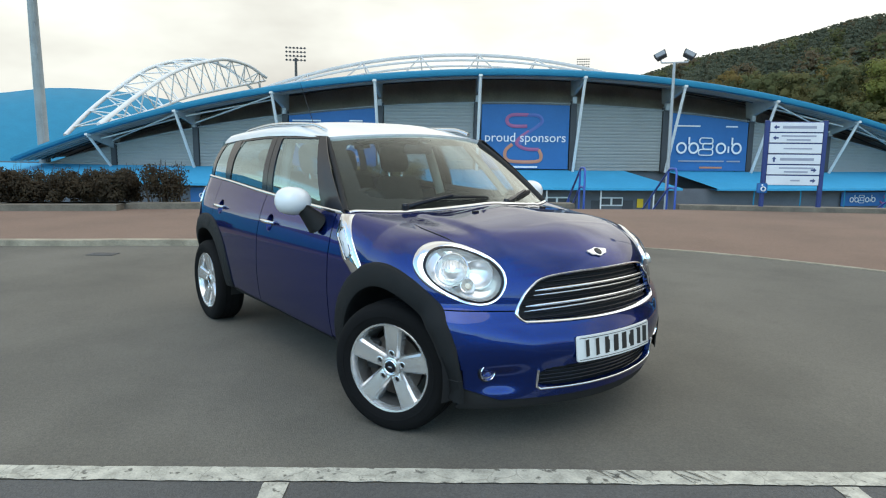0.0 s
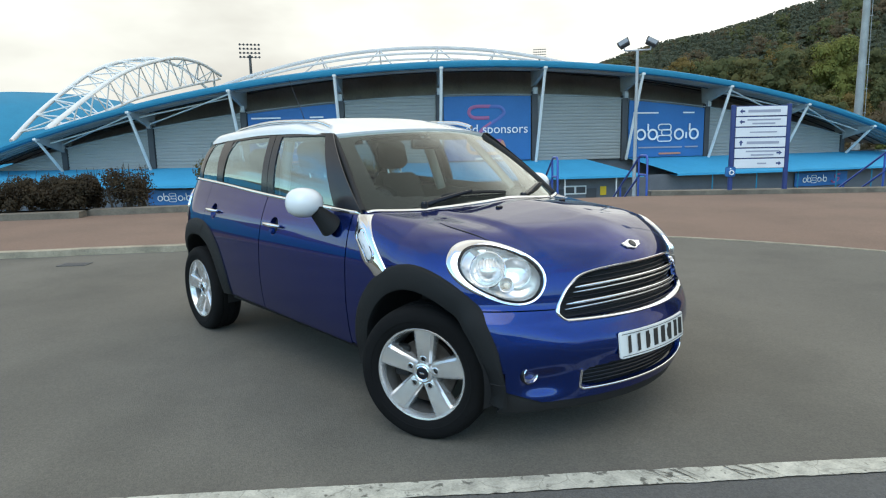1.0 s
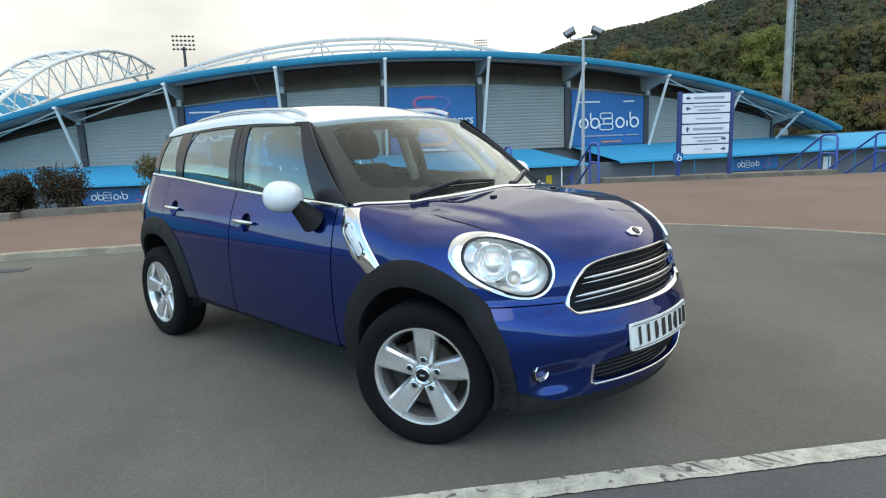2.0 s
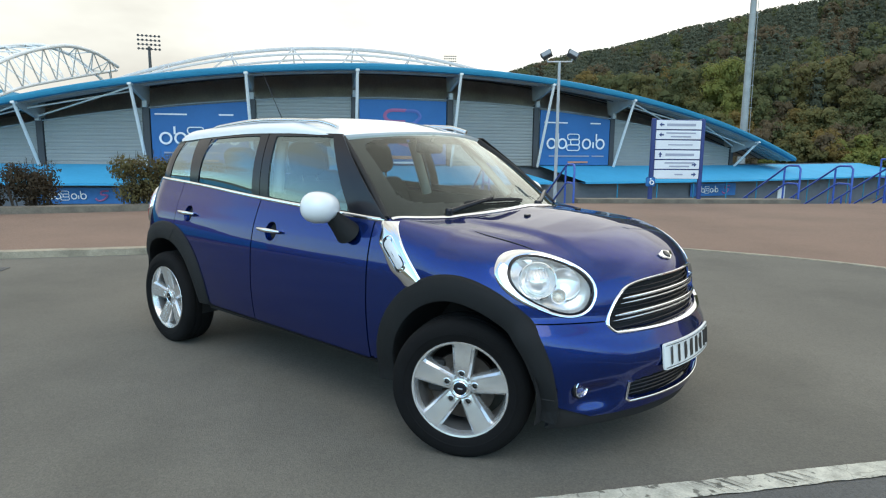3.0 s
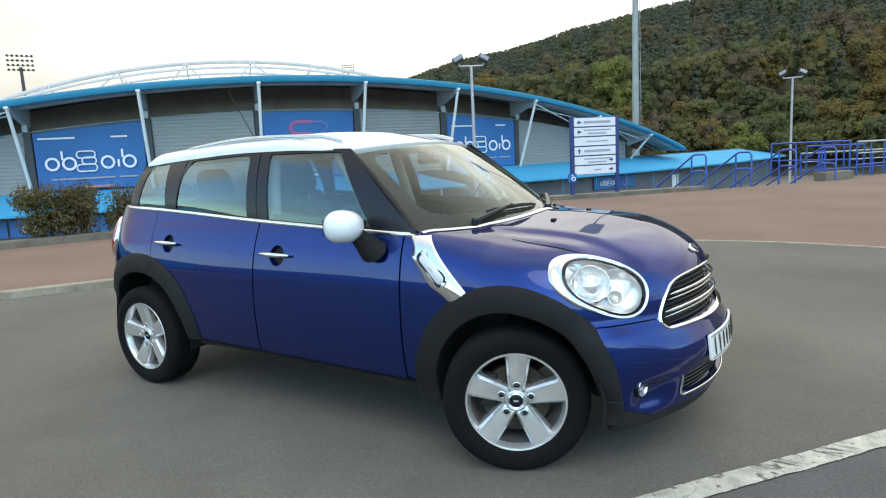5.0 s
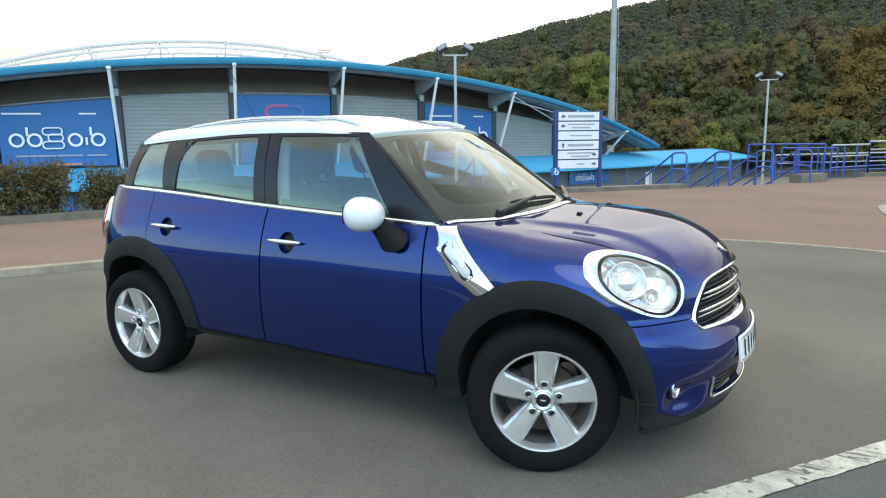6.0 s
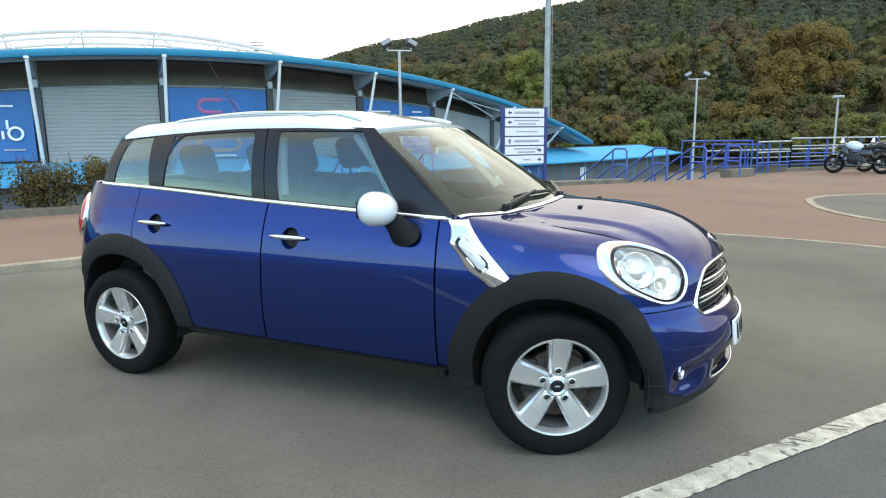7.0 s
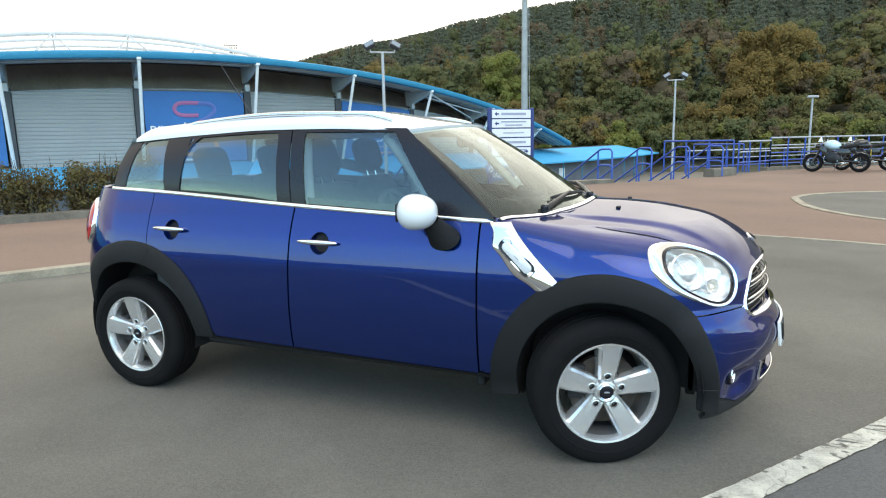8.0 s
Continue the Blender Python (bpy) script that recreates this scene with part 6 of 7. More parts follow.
# black printed border of the screen, just inside it
u, f = np.meshgrid(np.linspace(-1, 1, 130), np.linspace(0.0, 1, 70), indexing="ij")
bd = screen(u, f)
nrm_off = np.array([-0.008, 0, -0.010])
mu, mf = (np.abs(u[:-1, :-1] + u[1:, 1:]) / 2), (f[:-1, :-1] + f[1:, 1:]) / 2
part("screen_border", sheet(bd + nrm_off, (mu / 0.86) ** 8 + (np.abs(mf - 0.545) / 0.41) ** 8 > 1), MATT_BLACK, windscreen, "black printed border")
for s in (1, -1):
    edge = [tuple(screen(np.array(s * 1.0), np.array(k))) for k in np.linspace(0.0, 1.0, 14)]
    part("screen_seal", tube(edge, 0.018, 8), MATT_BLACK, windscreen, "black rubber screen seal", 60)
# bright line under the screen
rows = []
for yv in np.linspace(-0.748, 0.748, 60):
    xb = float(screen_base(yv))
    zb = float(shoot(np.array([[xb + 0.012, yv, 0.6]]), np.array([[0, 0, 1.0]]), 0, 0.8)[0, 2])
    rows.append([(xb - 0.006, yv, zb - 0.004), (xb - 0.002, yv, zb + 0.010), (xb + 0.010, yv, zb + 0.012), (xb + 0.020, yv, zb + 0.003)])
part("screen_strip", sheet(rows, flip=True), CHROME, car, "bright chrome strip below the windscreen", 60)
rows = [[(float(screen_base(y)) - 0.004, y, 1.022 - 0.03 * y * y), (float(screen_base(y)) - 0.07, y, 1.030 - 0.03 * y * y), (float(screen_base(y)) - 0.16, y, 1.00)] for y in np.linspace(-0.74, 0.74, 30)]
part("cowl", sheet(rows, flip=True), CLAD_BLACK, car, "black plastic cowl", 60)

# white roof
nu, nv = 60, 41
P = np.zeros((nu, nv, 3))
for i in range(nu):
    w = i / (nu - 1)
    for j in range(nv):
        s = -1 + 2 * j / (nv - 1)
        th = s * math.pi / 2
        yy = math.copysign(abs(math.sin(th)) ** 0.72, th)
        hh = max(math.cos(th), 0.0) ** 0.62
        x_front = 0.432 - 0.36 * (0.60 * yy) ** 2
        x_rear = -1.50 + 0.12 * yy * yy
        x = x_rear + (x_front - x_rear) * w
        edge_y = float(top_y(x)) + 0.012
        base = float(top_z(x))
        front_fade = min(1.0, ((1 - w) / 0.26)) ** 0.85 if w > 0.74 else 1.0
        rear_fade = min(1.0, (w / 0.06 + 0.25)) ** 0.5 if w < 0.05 else 1.0
        zf = 1.440 - 0.03 * yy * yy                       # along the top of the screen
        k = max(0.0, (w - 0.74) / 0.26) ** 2
        crown = 0.102 * hh * (0.05 + 0.95 * front_fade) * rear_fade
        P[i, j] = (x, yy * edge_y, (base - 0.002) * (1 - k) + zf * k + crown)
rf = sheet(P, flip=False)
bmesh.ops.recalc_face_normals(rf, faces=rf.faces)
if sum(fc.normal.z * fc.calc_area() for fc in rf.faces) < 0:
    bmesh.ops.reverse_faces(rf, faces=rf.faces)
part("roof", flange(rf, 0.03), ROOF_WHITE, car, "white painted roof", 50)
part("headlining", sheet(P[4:-4, 4:-4] - np.array([0, 0, 0.04]), flip=True), CABIN_PALE, car, "pale headlining", 50)
# roof rails
rp = []
for k in range(29):
    w = k / 28
    x = -1.13 + 1.36 * w
    lift = 0.026 * min(1, math.sin(math.pi * w) * 3.2) ** 0.8
    rp.append((x, -(float(top_y(x)) - 0.055), float(top_z(x)) + 0.034 + lift + 0.018 * math.sin(math.pi * w)))
both("roof_rail", tube(rp, 0.0125, 8), SATIN, None, "slim satin roof rail", 60)
# whip aerial
part("aerial", tube([(-1.02, 0.0, 1.50), (-1.06, 0, 1.56), (-1.28, 0.0, 1.89)], (0.010, 0.0035, 0.0016), 6), GLOSS_BLACK, car, "black whip aerial")


# ---- wheels ----
BOLT_R = 0.066


def wheel():
    """Five broad spokes on an alloy rim; the axle runs along y and the outer face looks to -y."""
    t = new("wheel")
    prof = [(0.207, -0.080), (0.214, -0.092), (0.232, -0.101), (0.258, -0.106), (0.284, -0.103), (0.301, -0.094), (0.3110, -0.080), (0.3150, -0.062)]
    groove = []
    for c in (-0.045, -0.0, 0.045):
        groove += [(0.3160, c - 0.006), (0.3095, c - 0.004), (0.3095, c + 0.004), (0.3160, c + 0.006)]
    prof += groove + [(0.3150, 0.062), (0.3110, 0.080), (0.301, 0.095), (0.258, 0.106), (0.214, 0.092)]
    tyre = part("tyre", lathe(prof, 72), TYRE, t, "black road tyre", 50)
    # side-wall bead and raised block lettering bars
    part("bead", lathe([(0.248, -0.1050), (0.252, -0.1085), (0.256, -0.1075)], 72), TYRE, tyre, "", 60)
    rim = part("rim", lathe([(0.2185, -0.078), (0.2200, -0.090), (0.2150, -0.0955), (0.2070, -0.0935), (0.2010, -0.080), (0.1960, -0.060)], 72), ALLOY, t, "silver alloy rim", 40)
    part("barrel", lathe([(0.1975, -0.064), (0.190, -0.03), (0.186, 0.06), (0.20, 0.085)], 48), BARREL, rim, "", 40)
    hub = lathe([(0.0, -0.070), (0.034, -0.070), (0.040, -0.0735), (0.046, -0.0715), (0.050, -0.064), (0.052, -0.03)], 40)
    part("hub", hub, ALLOY, rim, "", 40)
    cap = part("centre_cap", lathe([(0.0, -0.0775), (0.022, -0.0770), (0.027, -0.0755), (0.031, -0.0730), (0.031, -0.066)], 32), GLOSS_BLACK, rim, "black centre cap", 40)
    part("cap_ring", lathe([(0.029, -0.0755), (0.031, -0.0770), (0.0335, -0.0755), (0.0335, -0.066)], 32), CHROME, cap)
    part("cap_mark", box(0.022, 0.002, 0.008, (0, -0.0780, 0), 0.001), SATIN, cap)
    for k in range(5):
        m = Matrix.Rotation(2 * math.pi * k / 5, 4, "Y")
        # one spoke: a flat panel between two sloping shoulders, pierced for the bolt
        cross = [(-1.0, 0.060), (-0.97, 0.024), (-0.90, 0.014), (-0.70, 0.0050), (-0.66, 0.0008), (0.0, 0.0), (0.66, 0.0008), (0.70, 0.0050), (0.90, 0.014), (0.97, 0.024), (1.0, 0.060)]
        ss = sorted({c[0] for c in cross} | set(np.linspace(-0.6, 0.6, 13).round(3)))
        rows = []
        for f in np.linspace(0, 1, 30):
            r, half, y0 = 0.044 + 0.164 * f, 0.037 + 0.021 * f ** 0.8 + 0.010 * max(0, f - 0.86) / 0.14, -0.063 - 0.027 * f ** 0.7
            rows.append([(half * s_, y0 + float(np.interp(s_, [c[0] for c in cross], [c[1] for c in cross])), r) for s_ in ss])
        P = np.array(rows)
        mid = (P[:-1, :-1] + P[1:, 1:]) / 2
        bm = sheet(P, np.hypot(mid[..., 0], mid[..., 2] - BOLT_R) > 0.0125)
        bmesh.ops.recalc_face_normals(bm, faces=bm.faces)
        if sum(f.normal.y for f in bm.faces) > 0:
            bmesh.ops.reverse_faces(bm, faces=bm.faces)
        bm.transform(m)
        part("spoke", bm, ALLOY, rim, "", 22)
        at = m @ Matrix.Translation((0, 0, BOLT_R))
        for nm, prof, mt, seg in (("bolt_seat", [(0.0195, -0.066), (0.0185, -0.0725), (0.0155, -0.0738), (0.0135, -0.0705), (0.0125, -0.060)], ALLOY, 24), ("bolt_well", [(0.0135, -0.068), (0.0130, -0.045), (0.0, -0.045)], MATT_BLACK, 20), ("bolt", [(0.0, -0.058), (0.0070, -0.058), (0.0085, -0.056), (0.0085, -0.045)], ALLOY_DARK, 6)):
            bm = lathe(prof, seg)
            bm.transform(at)
            part(nm, bm, mt, rim, "", 40)
    part("brake_disc", lathe([(0.0, -0.015), (0.085, -0.015), (0.090, -0.028), (0.148, -0.028), (0.150, -0.005), (0.09, -0.005)], 48), RUST, t, "worn steel brake disc", 40)
    cal = box(0.07, 0.05, 0.15, (-0.12, -0.02, 0.03), 0.012)
    part("brake_caliper", cal, MATT_BLACK, t)
    return t


def put_wheel(x, left, steer, spin):
    m = Matrix.Translation((x - (0.028 if x > 0 else 0.0), 0.736 if left else -0.736, 0.316)) @ Matrix.Rotation(radians(steer + (180 if left else 0)), 4, "Z") @ Matrix.Rotation(radians(spin), 4, "Y")
    return m


w0 = wheel()
w0.parent = car
w0.matrix_basis = put_wheel(WHEEL_X, False, 25, 4)
for x, left, st, sp in ((-WHEEL_X, False, 0, -8), (WHEEL_X, True, 25, 20), (-WHEEL_X, True, 0, 40)):
    copy_thing(w0, put_wheel(x, left, st, sp))


# ---- head lamps ----
def lamp_pt(a, b, lift=0.0):
    """A place of the body on the right lamp's axes, lifted along its normal."""
    a, b = np.broadcast_arrays(np.asarray(a, float), np.asarray(b, float))
    du = a * math.cos(HL_TILT) - b * math.sin(HL_TILT)
    dv = a * math.sin(HL_TILT) + b * math.cos(HL_TILT)
    o = HL - 0.22 * HL_N + du[..., None] * HL_U + dv[..., None] * HL_V
    p = shoot(o, np.broadcast_to(HL_N, o.shape), 0.0, 0.5)
    return p + lift * HL_N if np.isscalar(lift) else p + lift[..., None] * HL_N


def egg(k, th):
    c, s = np.cos(th), np.sin(th)
    return HL_A * k * np.sign(c) * np.abs(c) ** 0.87, HL_B * k * np.sign(s) * np.abs(s) ** 0.87


LAMP_IN = 0.019                              # the lens sits towards the inner end of its ring
th = np.linspace(0, 2 * math.pi, 73)[:-1]
rows = []
for f, lift in ((0.0, -0.004), (0.02, 0.006), (0.15, 0.010), (0.5, 0.009), (0.9, 0.003), (1.0, -0.006)):
    k = 1.0 - 0.150 * f
    a, b = egg(k, th)
    a = a + LAMP_IN * f
    rows.append(lamp_pt(a, b, lift))
bm = sheet(np.array(rows).transpose(0, 1, 2), close=True)
bmesh.ops.recalc_face_normals(bm, faces=bm.faces)
both("headlamp_ring", bm, CHROME, None, "broad chrome headlamp ring", 50)
rows = []
for k, lift in ((0.868, -0.006), (0.862, 0.003), (0.815, 0.004), (0.805, -0.010)):
    a, b = egg(k, th)
    rows.append(lamp_pt(a + LAMP_IN, b, lift))
bm = sheet(rows, close=True)
bmesh.ops.recalc_face_normals(bm, faces=bm.faces)
both("headlamp_seal", bm, GLOSS_BLACK, None, "black seal round the lamp", 50)
rows = []
for k in np.linspace(0.815, 0.0, 14):
    a, b = egg(max(k, 0.001), th)
    rows.append(lamp_pt(a + LAMP_IN, b, 0.001 + 0.012 * (1 - (k / 0.815) ** 2)))
bm = sheet(rows, close=True)
bmesh.ops.recalc_face_normals(bm, faces=bm.faces)
lens_parts = both("headlamp_lens", bm, LENS_GLASS, None, "clear headlamp cover", 60)
rows = []
for k, dep in ((0.815, 0.004), (0.80, 0.022), (0.76, 0.040), (0.66, 0.056), (0.5, 0.066), (0.3, 0.070), (0.001, 0.072)):
    a, b = egg(k, th)
    rows.append(lamp_pt(a + LAMP_IN, b, -dep))
bm = sheet(rows, close=True)
bmesh.ops.recalc_face_normals(bm, faces=bm.faces)
both("headlamp_bowl", bm, REFLECTOR, None, "silvered headlamp bowl", 40)
LM = Matrix((Vector(HL_U), Vector(-HL_N), Vector(HL_V))).transposed().to_4x4()
LM.translation = Vector(HL)
FACE_X = Matrix.Rotation(radians(24), 4, "Z")     # the optics look straight ahead


def seated(pu, pd, pv):
    """Where an optic sits in its bowl, well behind the lens."""
    skin = shoot(HL - 0.22 * HL_N + pu * HL_U + pv * HL_V, HL_N, 0.0, 0.5)
    m_ = LM.copy()
    m_.translation = Vector(skin - (pd + 0.022) * HL_N)
    return m_ @ FACE_X.inverted()


for nm, prof, (pu, pd, pv), sc, mt, lb in (
        ("main_optic", [(0.0, 0.060), (0.035, 0.050), (0.062, 0.022), (0.072, -0.004), (0.076, -0.004), (0.077, 0.01)], (-0.030, 0.015, 0.010), 1.0, REFLECTOR, "round main optic"),
        ("optic_rim", [(0.072, -0.005), (0.0745, -0.010), (0.079, -0.007), (0.079, 0.02)], (-0.030, 0.015, 0.010), 1.0, CHROME, ""),
        ("small_optic", [(0.0, 0.02), (0.018, 0.014), (0.027, -0.012), (0.031, -0.014), (0.031, 0.02)], (0.030, -0.022, -0.068), 1.0, REFLECTOR, "round side lamp"),
        ("bulb", [(0.0, -0.010), (0.010, -0.006), (0.014, 0.004), (0.014, 0.015)], (0.030, -0.020, -0.068), 1.0, AMBER, "amber tinted bulb"),
        ("optic_dome", [(0.0, -0.030), (0.020, -0.027), (0.040, -0.014), (0.052, 0.004), (0.055, 0.03)], (-0.030, 0.018, 0.010), 1.0, REFLECTOR, "silvered projector dome"),
        ("wing_reflector", [(0.0, 0.024), (0.035, 0.018), (0.060, 0.004), (0.066, -0.004), (0.069, 0.004)], (0.085, 0.022, -0.010), 1.0, REFLECTOR, ""),
        ("wing_reflector", [(0.0, 0.024), (0.030, 0.018), (0.048, 0.004), (0.053, -0.004), (0.056, 0.004)], (-0.090, 0.034, 0.058), 1.0, REFLECTOR, "")):
    bm = lathe(prof, 32)
    bm.transform(seated(pu, pd, pv))
    both(nm, bm, mt, None, lb, 40)

for k in range(7):
    dx = -0.042 + 0.014 * k
    bm = tube([(dx, -0.032 + 9.0 * dx * dx, 0.004), (dx, -0.026 + 9.0 * dx * dx, 0.026), (dx * 0.9, -0.008 + 9.0 * dx * dx, 0.046)], 0.0035, 6)
    bm.transform(seated(-0.030, 0.018, 0.010))
    both("optic_rib", bm, REFLECTOR)

# ---- grille ----
rows = []
ys_ = np.concatenate([np.linspace(-0.488, -0.38, 18), np.linspace(-0.37, 0.37, 40), np.linspace(0.38, 0.488, 18)])
loop = [(y, float(grille_hi(y))) for y in ys_]
loop += [(y, float(grille_lo(y))) for y in np.concatenate([np.linspace(0.488, 0.455, 8), np.linspace(0.44, -0.44, 44), np.linspace(-0.455, -0.488, 8)])]
ly, lz = np.array(loop).T
# smooth the loop a little
for _ in range(3):
    ly, lz = (np.roll(ly, 1) + 2 * ly + np.roll(ly, -1)) / 4, (np.roll(lz, 1) + 2 * lz + np.roll(lz, -1)) / 4
cz = 0.695
rows = []
ny, nz = np.roll(lz, 1) - np.roll(lz, -1), np.roll(ly, -1) - np.roll(ly, 1)
nl = np.hypot(ny, nz) * np.where(ny * ly + nz * (lz - cz) < 0, -1, 1)
ny, nz = ny / nl, nz / nl
for k, lift in ((0.0085, -0.008), (0.0080, 0.004), (0.0040, 0.008), (-0.0005, 0.006), (-0.004, -0.012)):
    p = front_pt(ly + ny * k, lz + nz * k)
    p[:, 0] += lift
    p[:, 2] += 0.5 * lift * np.clip(nz, 0, 1)
    rows.append(p)
bm = sheet(rows, close=True)
bmesh.ops.recalc_face_normals(bm, faces=bm.faces)
grille = part("grille_surround", bm, CHROME, car, "slim chrome grille surround", 50)


def grille_bar(z0, half, r, lift, mt, name, droop=0.02, flat_=1.0):
    pts = []
    for y in np.linspace(-half, half, 40):
        z = z0 - droop * (y / 0.49) ** 2
        p = front_pt(y, z)
        pts.append((float(p[0]) - 0.010 + lift, y, z))
    bm = tube(pts, [r * (0.35 + 0.65 * min(1, (1 - abs(2 * k / 39 - 1)) * 9)) for k in range(40)], 8)
    return part(name, bm, mt, grille, "", 60)


for z0, half in ((0.748, 0.395), (0.684, 0.440)):
    grille_bar(z0, half, 0.0066, 0.004, CHROME, "chrome_bar", 0.022)
    grille_bar(z0 - 0.022, half + 0.004, 0.0046, -0.004, SATIN, "satin_bar", 0.022)
for k in range(11):
    z0 = 0.605 + 0.0185 * k
    grille_bar(z0, float(grille_half(z0)) - 0.035, 0.004, -0.022, GLOSS_BLACK, "black_slat", 0.016)
u, v = np.meshgrid(np.linspace(-1, 1, 40), np.linspace(0.596, 0.803, 10), indexing="ij")
u = u * grille_half(v)
bk = front_pt(u, v)
bk[..., 0] -= 0.05
part("grille_backing", sheet(bk), MATT_BLACK, grille, "black grille mesh backing")

# lower intake
u, v = np.meshgrid(np.linspace(-0.43, 0.43, 40), np.linspace(0.29, 0.41, 6), indexing="ij")
bk = front_pt(u, v)
bk[..., 0] -= 0.04
intake = part("lower_intake", sheet(bk), MATT_BLACK, car, "black lower air intake")
for k in range(5):
    pts = [tuple(front_pt(y, 0.318 + 0.018 * k) - np.array([0.028, 0, 0])) for y in np.linspace(-0.41, 0.41, 30)]
    part("intake_slat", tube(pts, 0.0035, 6), GLOSS_BLACK, intake)
pts = []
for y in np.concatenate([np.full(4, -0.418), np.linspace(-0.40, 0.40, 40), np.full(4, 0.418)]):
    pts.append(y)
zz_ = [0.392, 0.365, 0.335, 0.313] + [0.300 - 0.003 * (1 - (y / 0.4) ** 2) for y in np.linspace(-0.40, 0.40, 40)] + [0.313, 0.335, 0.365, 0.392]
P3 = [tuple(front_pt(y, z) + np.array([0.004, 0, 0])) for y, z in zip(pts, zz_)]
part("intake_trim", tube(P3, 0.0060, 8), CHROME, intake, "chrome lower intake trim", 60)

# fog lamps, set back in their hollows and looking straight ahead
for s in (-1, 1):
    p = front_pt(s * 0.610, 0.386)
    m = Matrix.Translation(Vector(p) + Vector((-0.020, 0, 0))) @ Matrix.Rotation(radians(90 + s * 12), 4, "Z")
    bm = lathe([(0.044, 0.05), (0.0445, -0.004), (0.042, -0.007), (0.039, -0.006), (0.038, 0.004)], 32)
    bm.transform(m)
    fog = part("fog_lamp", bm, GLOSS_BLACK, car, "round fog lamp in a dark housing", 40)
    bm = lathe([(0.038, 0.004), (0.0375, -0.010), (0.035, -0.012), (0.032, -0.008), (0.031, 0.002)], 32)
    bm.transform(m)
    part("chrome_rim", bm, CHROME, fog, "thin chrome rim", 40)
    bm = lathe([(0.0, 0.022), (0.02, 0.016), (0.033, -0.002)], 28)
    bm.transform(m)
    part("reflector", bm, BARREL, fog, "", 40)
    bm = lathe([(0.0, -0.012), (0.02, -0.010), (0.033, -0.004)], 28)
    bm.transform(m)
    part("lens", bm, LENS_GLASS, fog, "", 60)

# number plate, its characters as plain bars
PLATE_X = 2.012


def plate_x(y, z):
    """The plate's face, bowed with the bumper and leaning back a little at its top."""
    return PLATE_X - 0.44 * y * y + 0.10 * (0.475 - z)


outline = rounded(0.524, 0.114, 0.010, 4)
outline = [(p[0] + (q[0] - p[0]) * j / m_, p[1] + (q[1] - p[1]) * j / m_) for p, q in zip(outline, outline[1:] + outline[:1]) for m_ in ((16,) if abs(p[0] - q[0]) > 0.1 else (1,)) for j in range(m_)]
rows = []
for k, dx in ((1.0, -0.007), (1.0, 0.0), (0.985, 0.003), (0.5, 0.003), (0.001, 0.003)):
    rows.append([(plate_x(y * k, 0.475 + z * (k if k > 0.9 else k)) + dx, y * k, 0.475 + z * k) for y, z in outline])
bm = sheet(rows, close=True)
bmesh.ops.recalc_face_normals(bm, faces=bm.faces)
plate = part("number_plate", bm, PLATE_WHITE, car, "white front plate with dark bars", 40)
for k in range(8):
    y = -0.205 + 0.0585 * k
    b = box(0.003, 0.034, 0.076, (0, 0, 0), 0.001)
    b.transform(Matrix.Translation((plate_x(y, 0.477) + 0.0027, y, 0.477)) @ Matrix.Rotation(-math.atan(0.88 * y), 4, "Z") @ Matrix.Rotation(radians(-6), 4, "Y"))
    part("dark_bar", b, PLATE_INK, plate)
for z in (0.427, 0.523):
    part("plate_border", tube([(plate_x(y, z) + 0.003, y, z) for y in np.linspace(-0.252, 0.252, 20)], 0.0016, 5), PLATE_INK, plate)

# winged badge on the nose, plain shapes
bp = front_pt(0.0, 0.874)
bn = (front_pt(0.0, 0.866) - front_pt(0.0, 0.882))
slope = math.degrees(math.atan2(-bn[2], bn[0])) if bn[0] else 0
BM_ = Matrix.Translation(Vector(bp)) @ Matrix.Rotation(radians(90), 4, "Z") @ Matrix.Rotation(radians(-52), 4, "X")
bm = slab([(-0.072, 0.012), (-0.03, 0.020), (0, 0.028), (0.03, 0.020), (0.072, 0.012), (0.058, -0.004), (0.050, -0.014), (0.028, -0.018), (0.0, -0.028), (-0.028, -0.018), (-0.050, -0.014), (-0.058, -0.004)], 0.009, BM_ @ Matrix.Translation((0, 0.002, 0)), 0.002)
badge = part("bonnet_badge", bm, CHROME, car, "chrome winged badge", 40)
bm = lathe([(0.0, -0.013), (0.017, -0.012), (0.021, -0.008), (0.021, 0.0)], 24)
bm.transform(BM_)
part("badge_disc", bm, GLOSS_BLACK, badge, "", 40)

# dark reflection along the bonnet's raised middle, laid on as a black line
line = []
for x in np.linspace(1.21, 1.57, 24):
    y = -0.600 - 0.018 * math.sin(math.pi * (x - 1.21) / 0.36)
    line.append((x, y, float(shoot(np.array([[x, y, 0.6]]), np.array([[0, 0, 1.0]]), 0, 0.8)[0, 2]) + 0.0008))
both("crease_reflection", tube(line, [0.0030 * math.sin(math.pi * (k + 0.6) / 24.2) ** 0.6 for k in range(24)], 6), MATT_BLACK, bonnet, "dark reflection line drawn along the bonnet crease", 60)
# washer jets
for s in (-1, 1):
    z = float(shoot(np.array([[1.262, s * 0.25, 0.6]]), np.array([[0, 0, 1.0]]), 0, 0.8)[0, 2])
    part("washer_jet", box(0.022, 0.034, 0.012, (1.262, s * 0.25, z + 0.003), 0.004), GLOSS_BLACK, car)

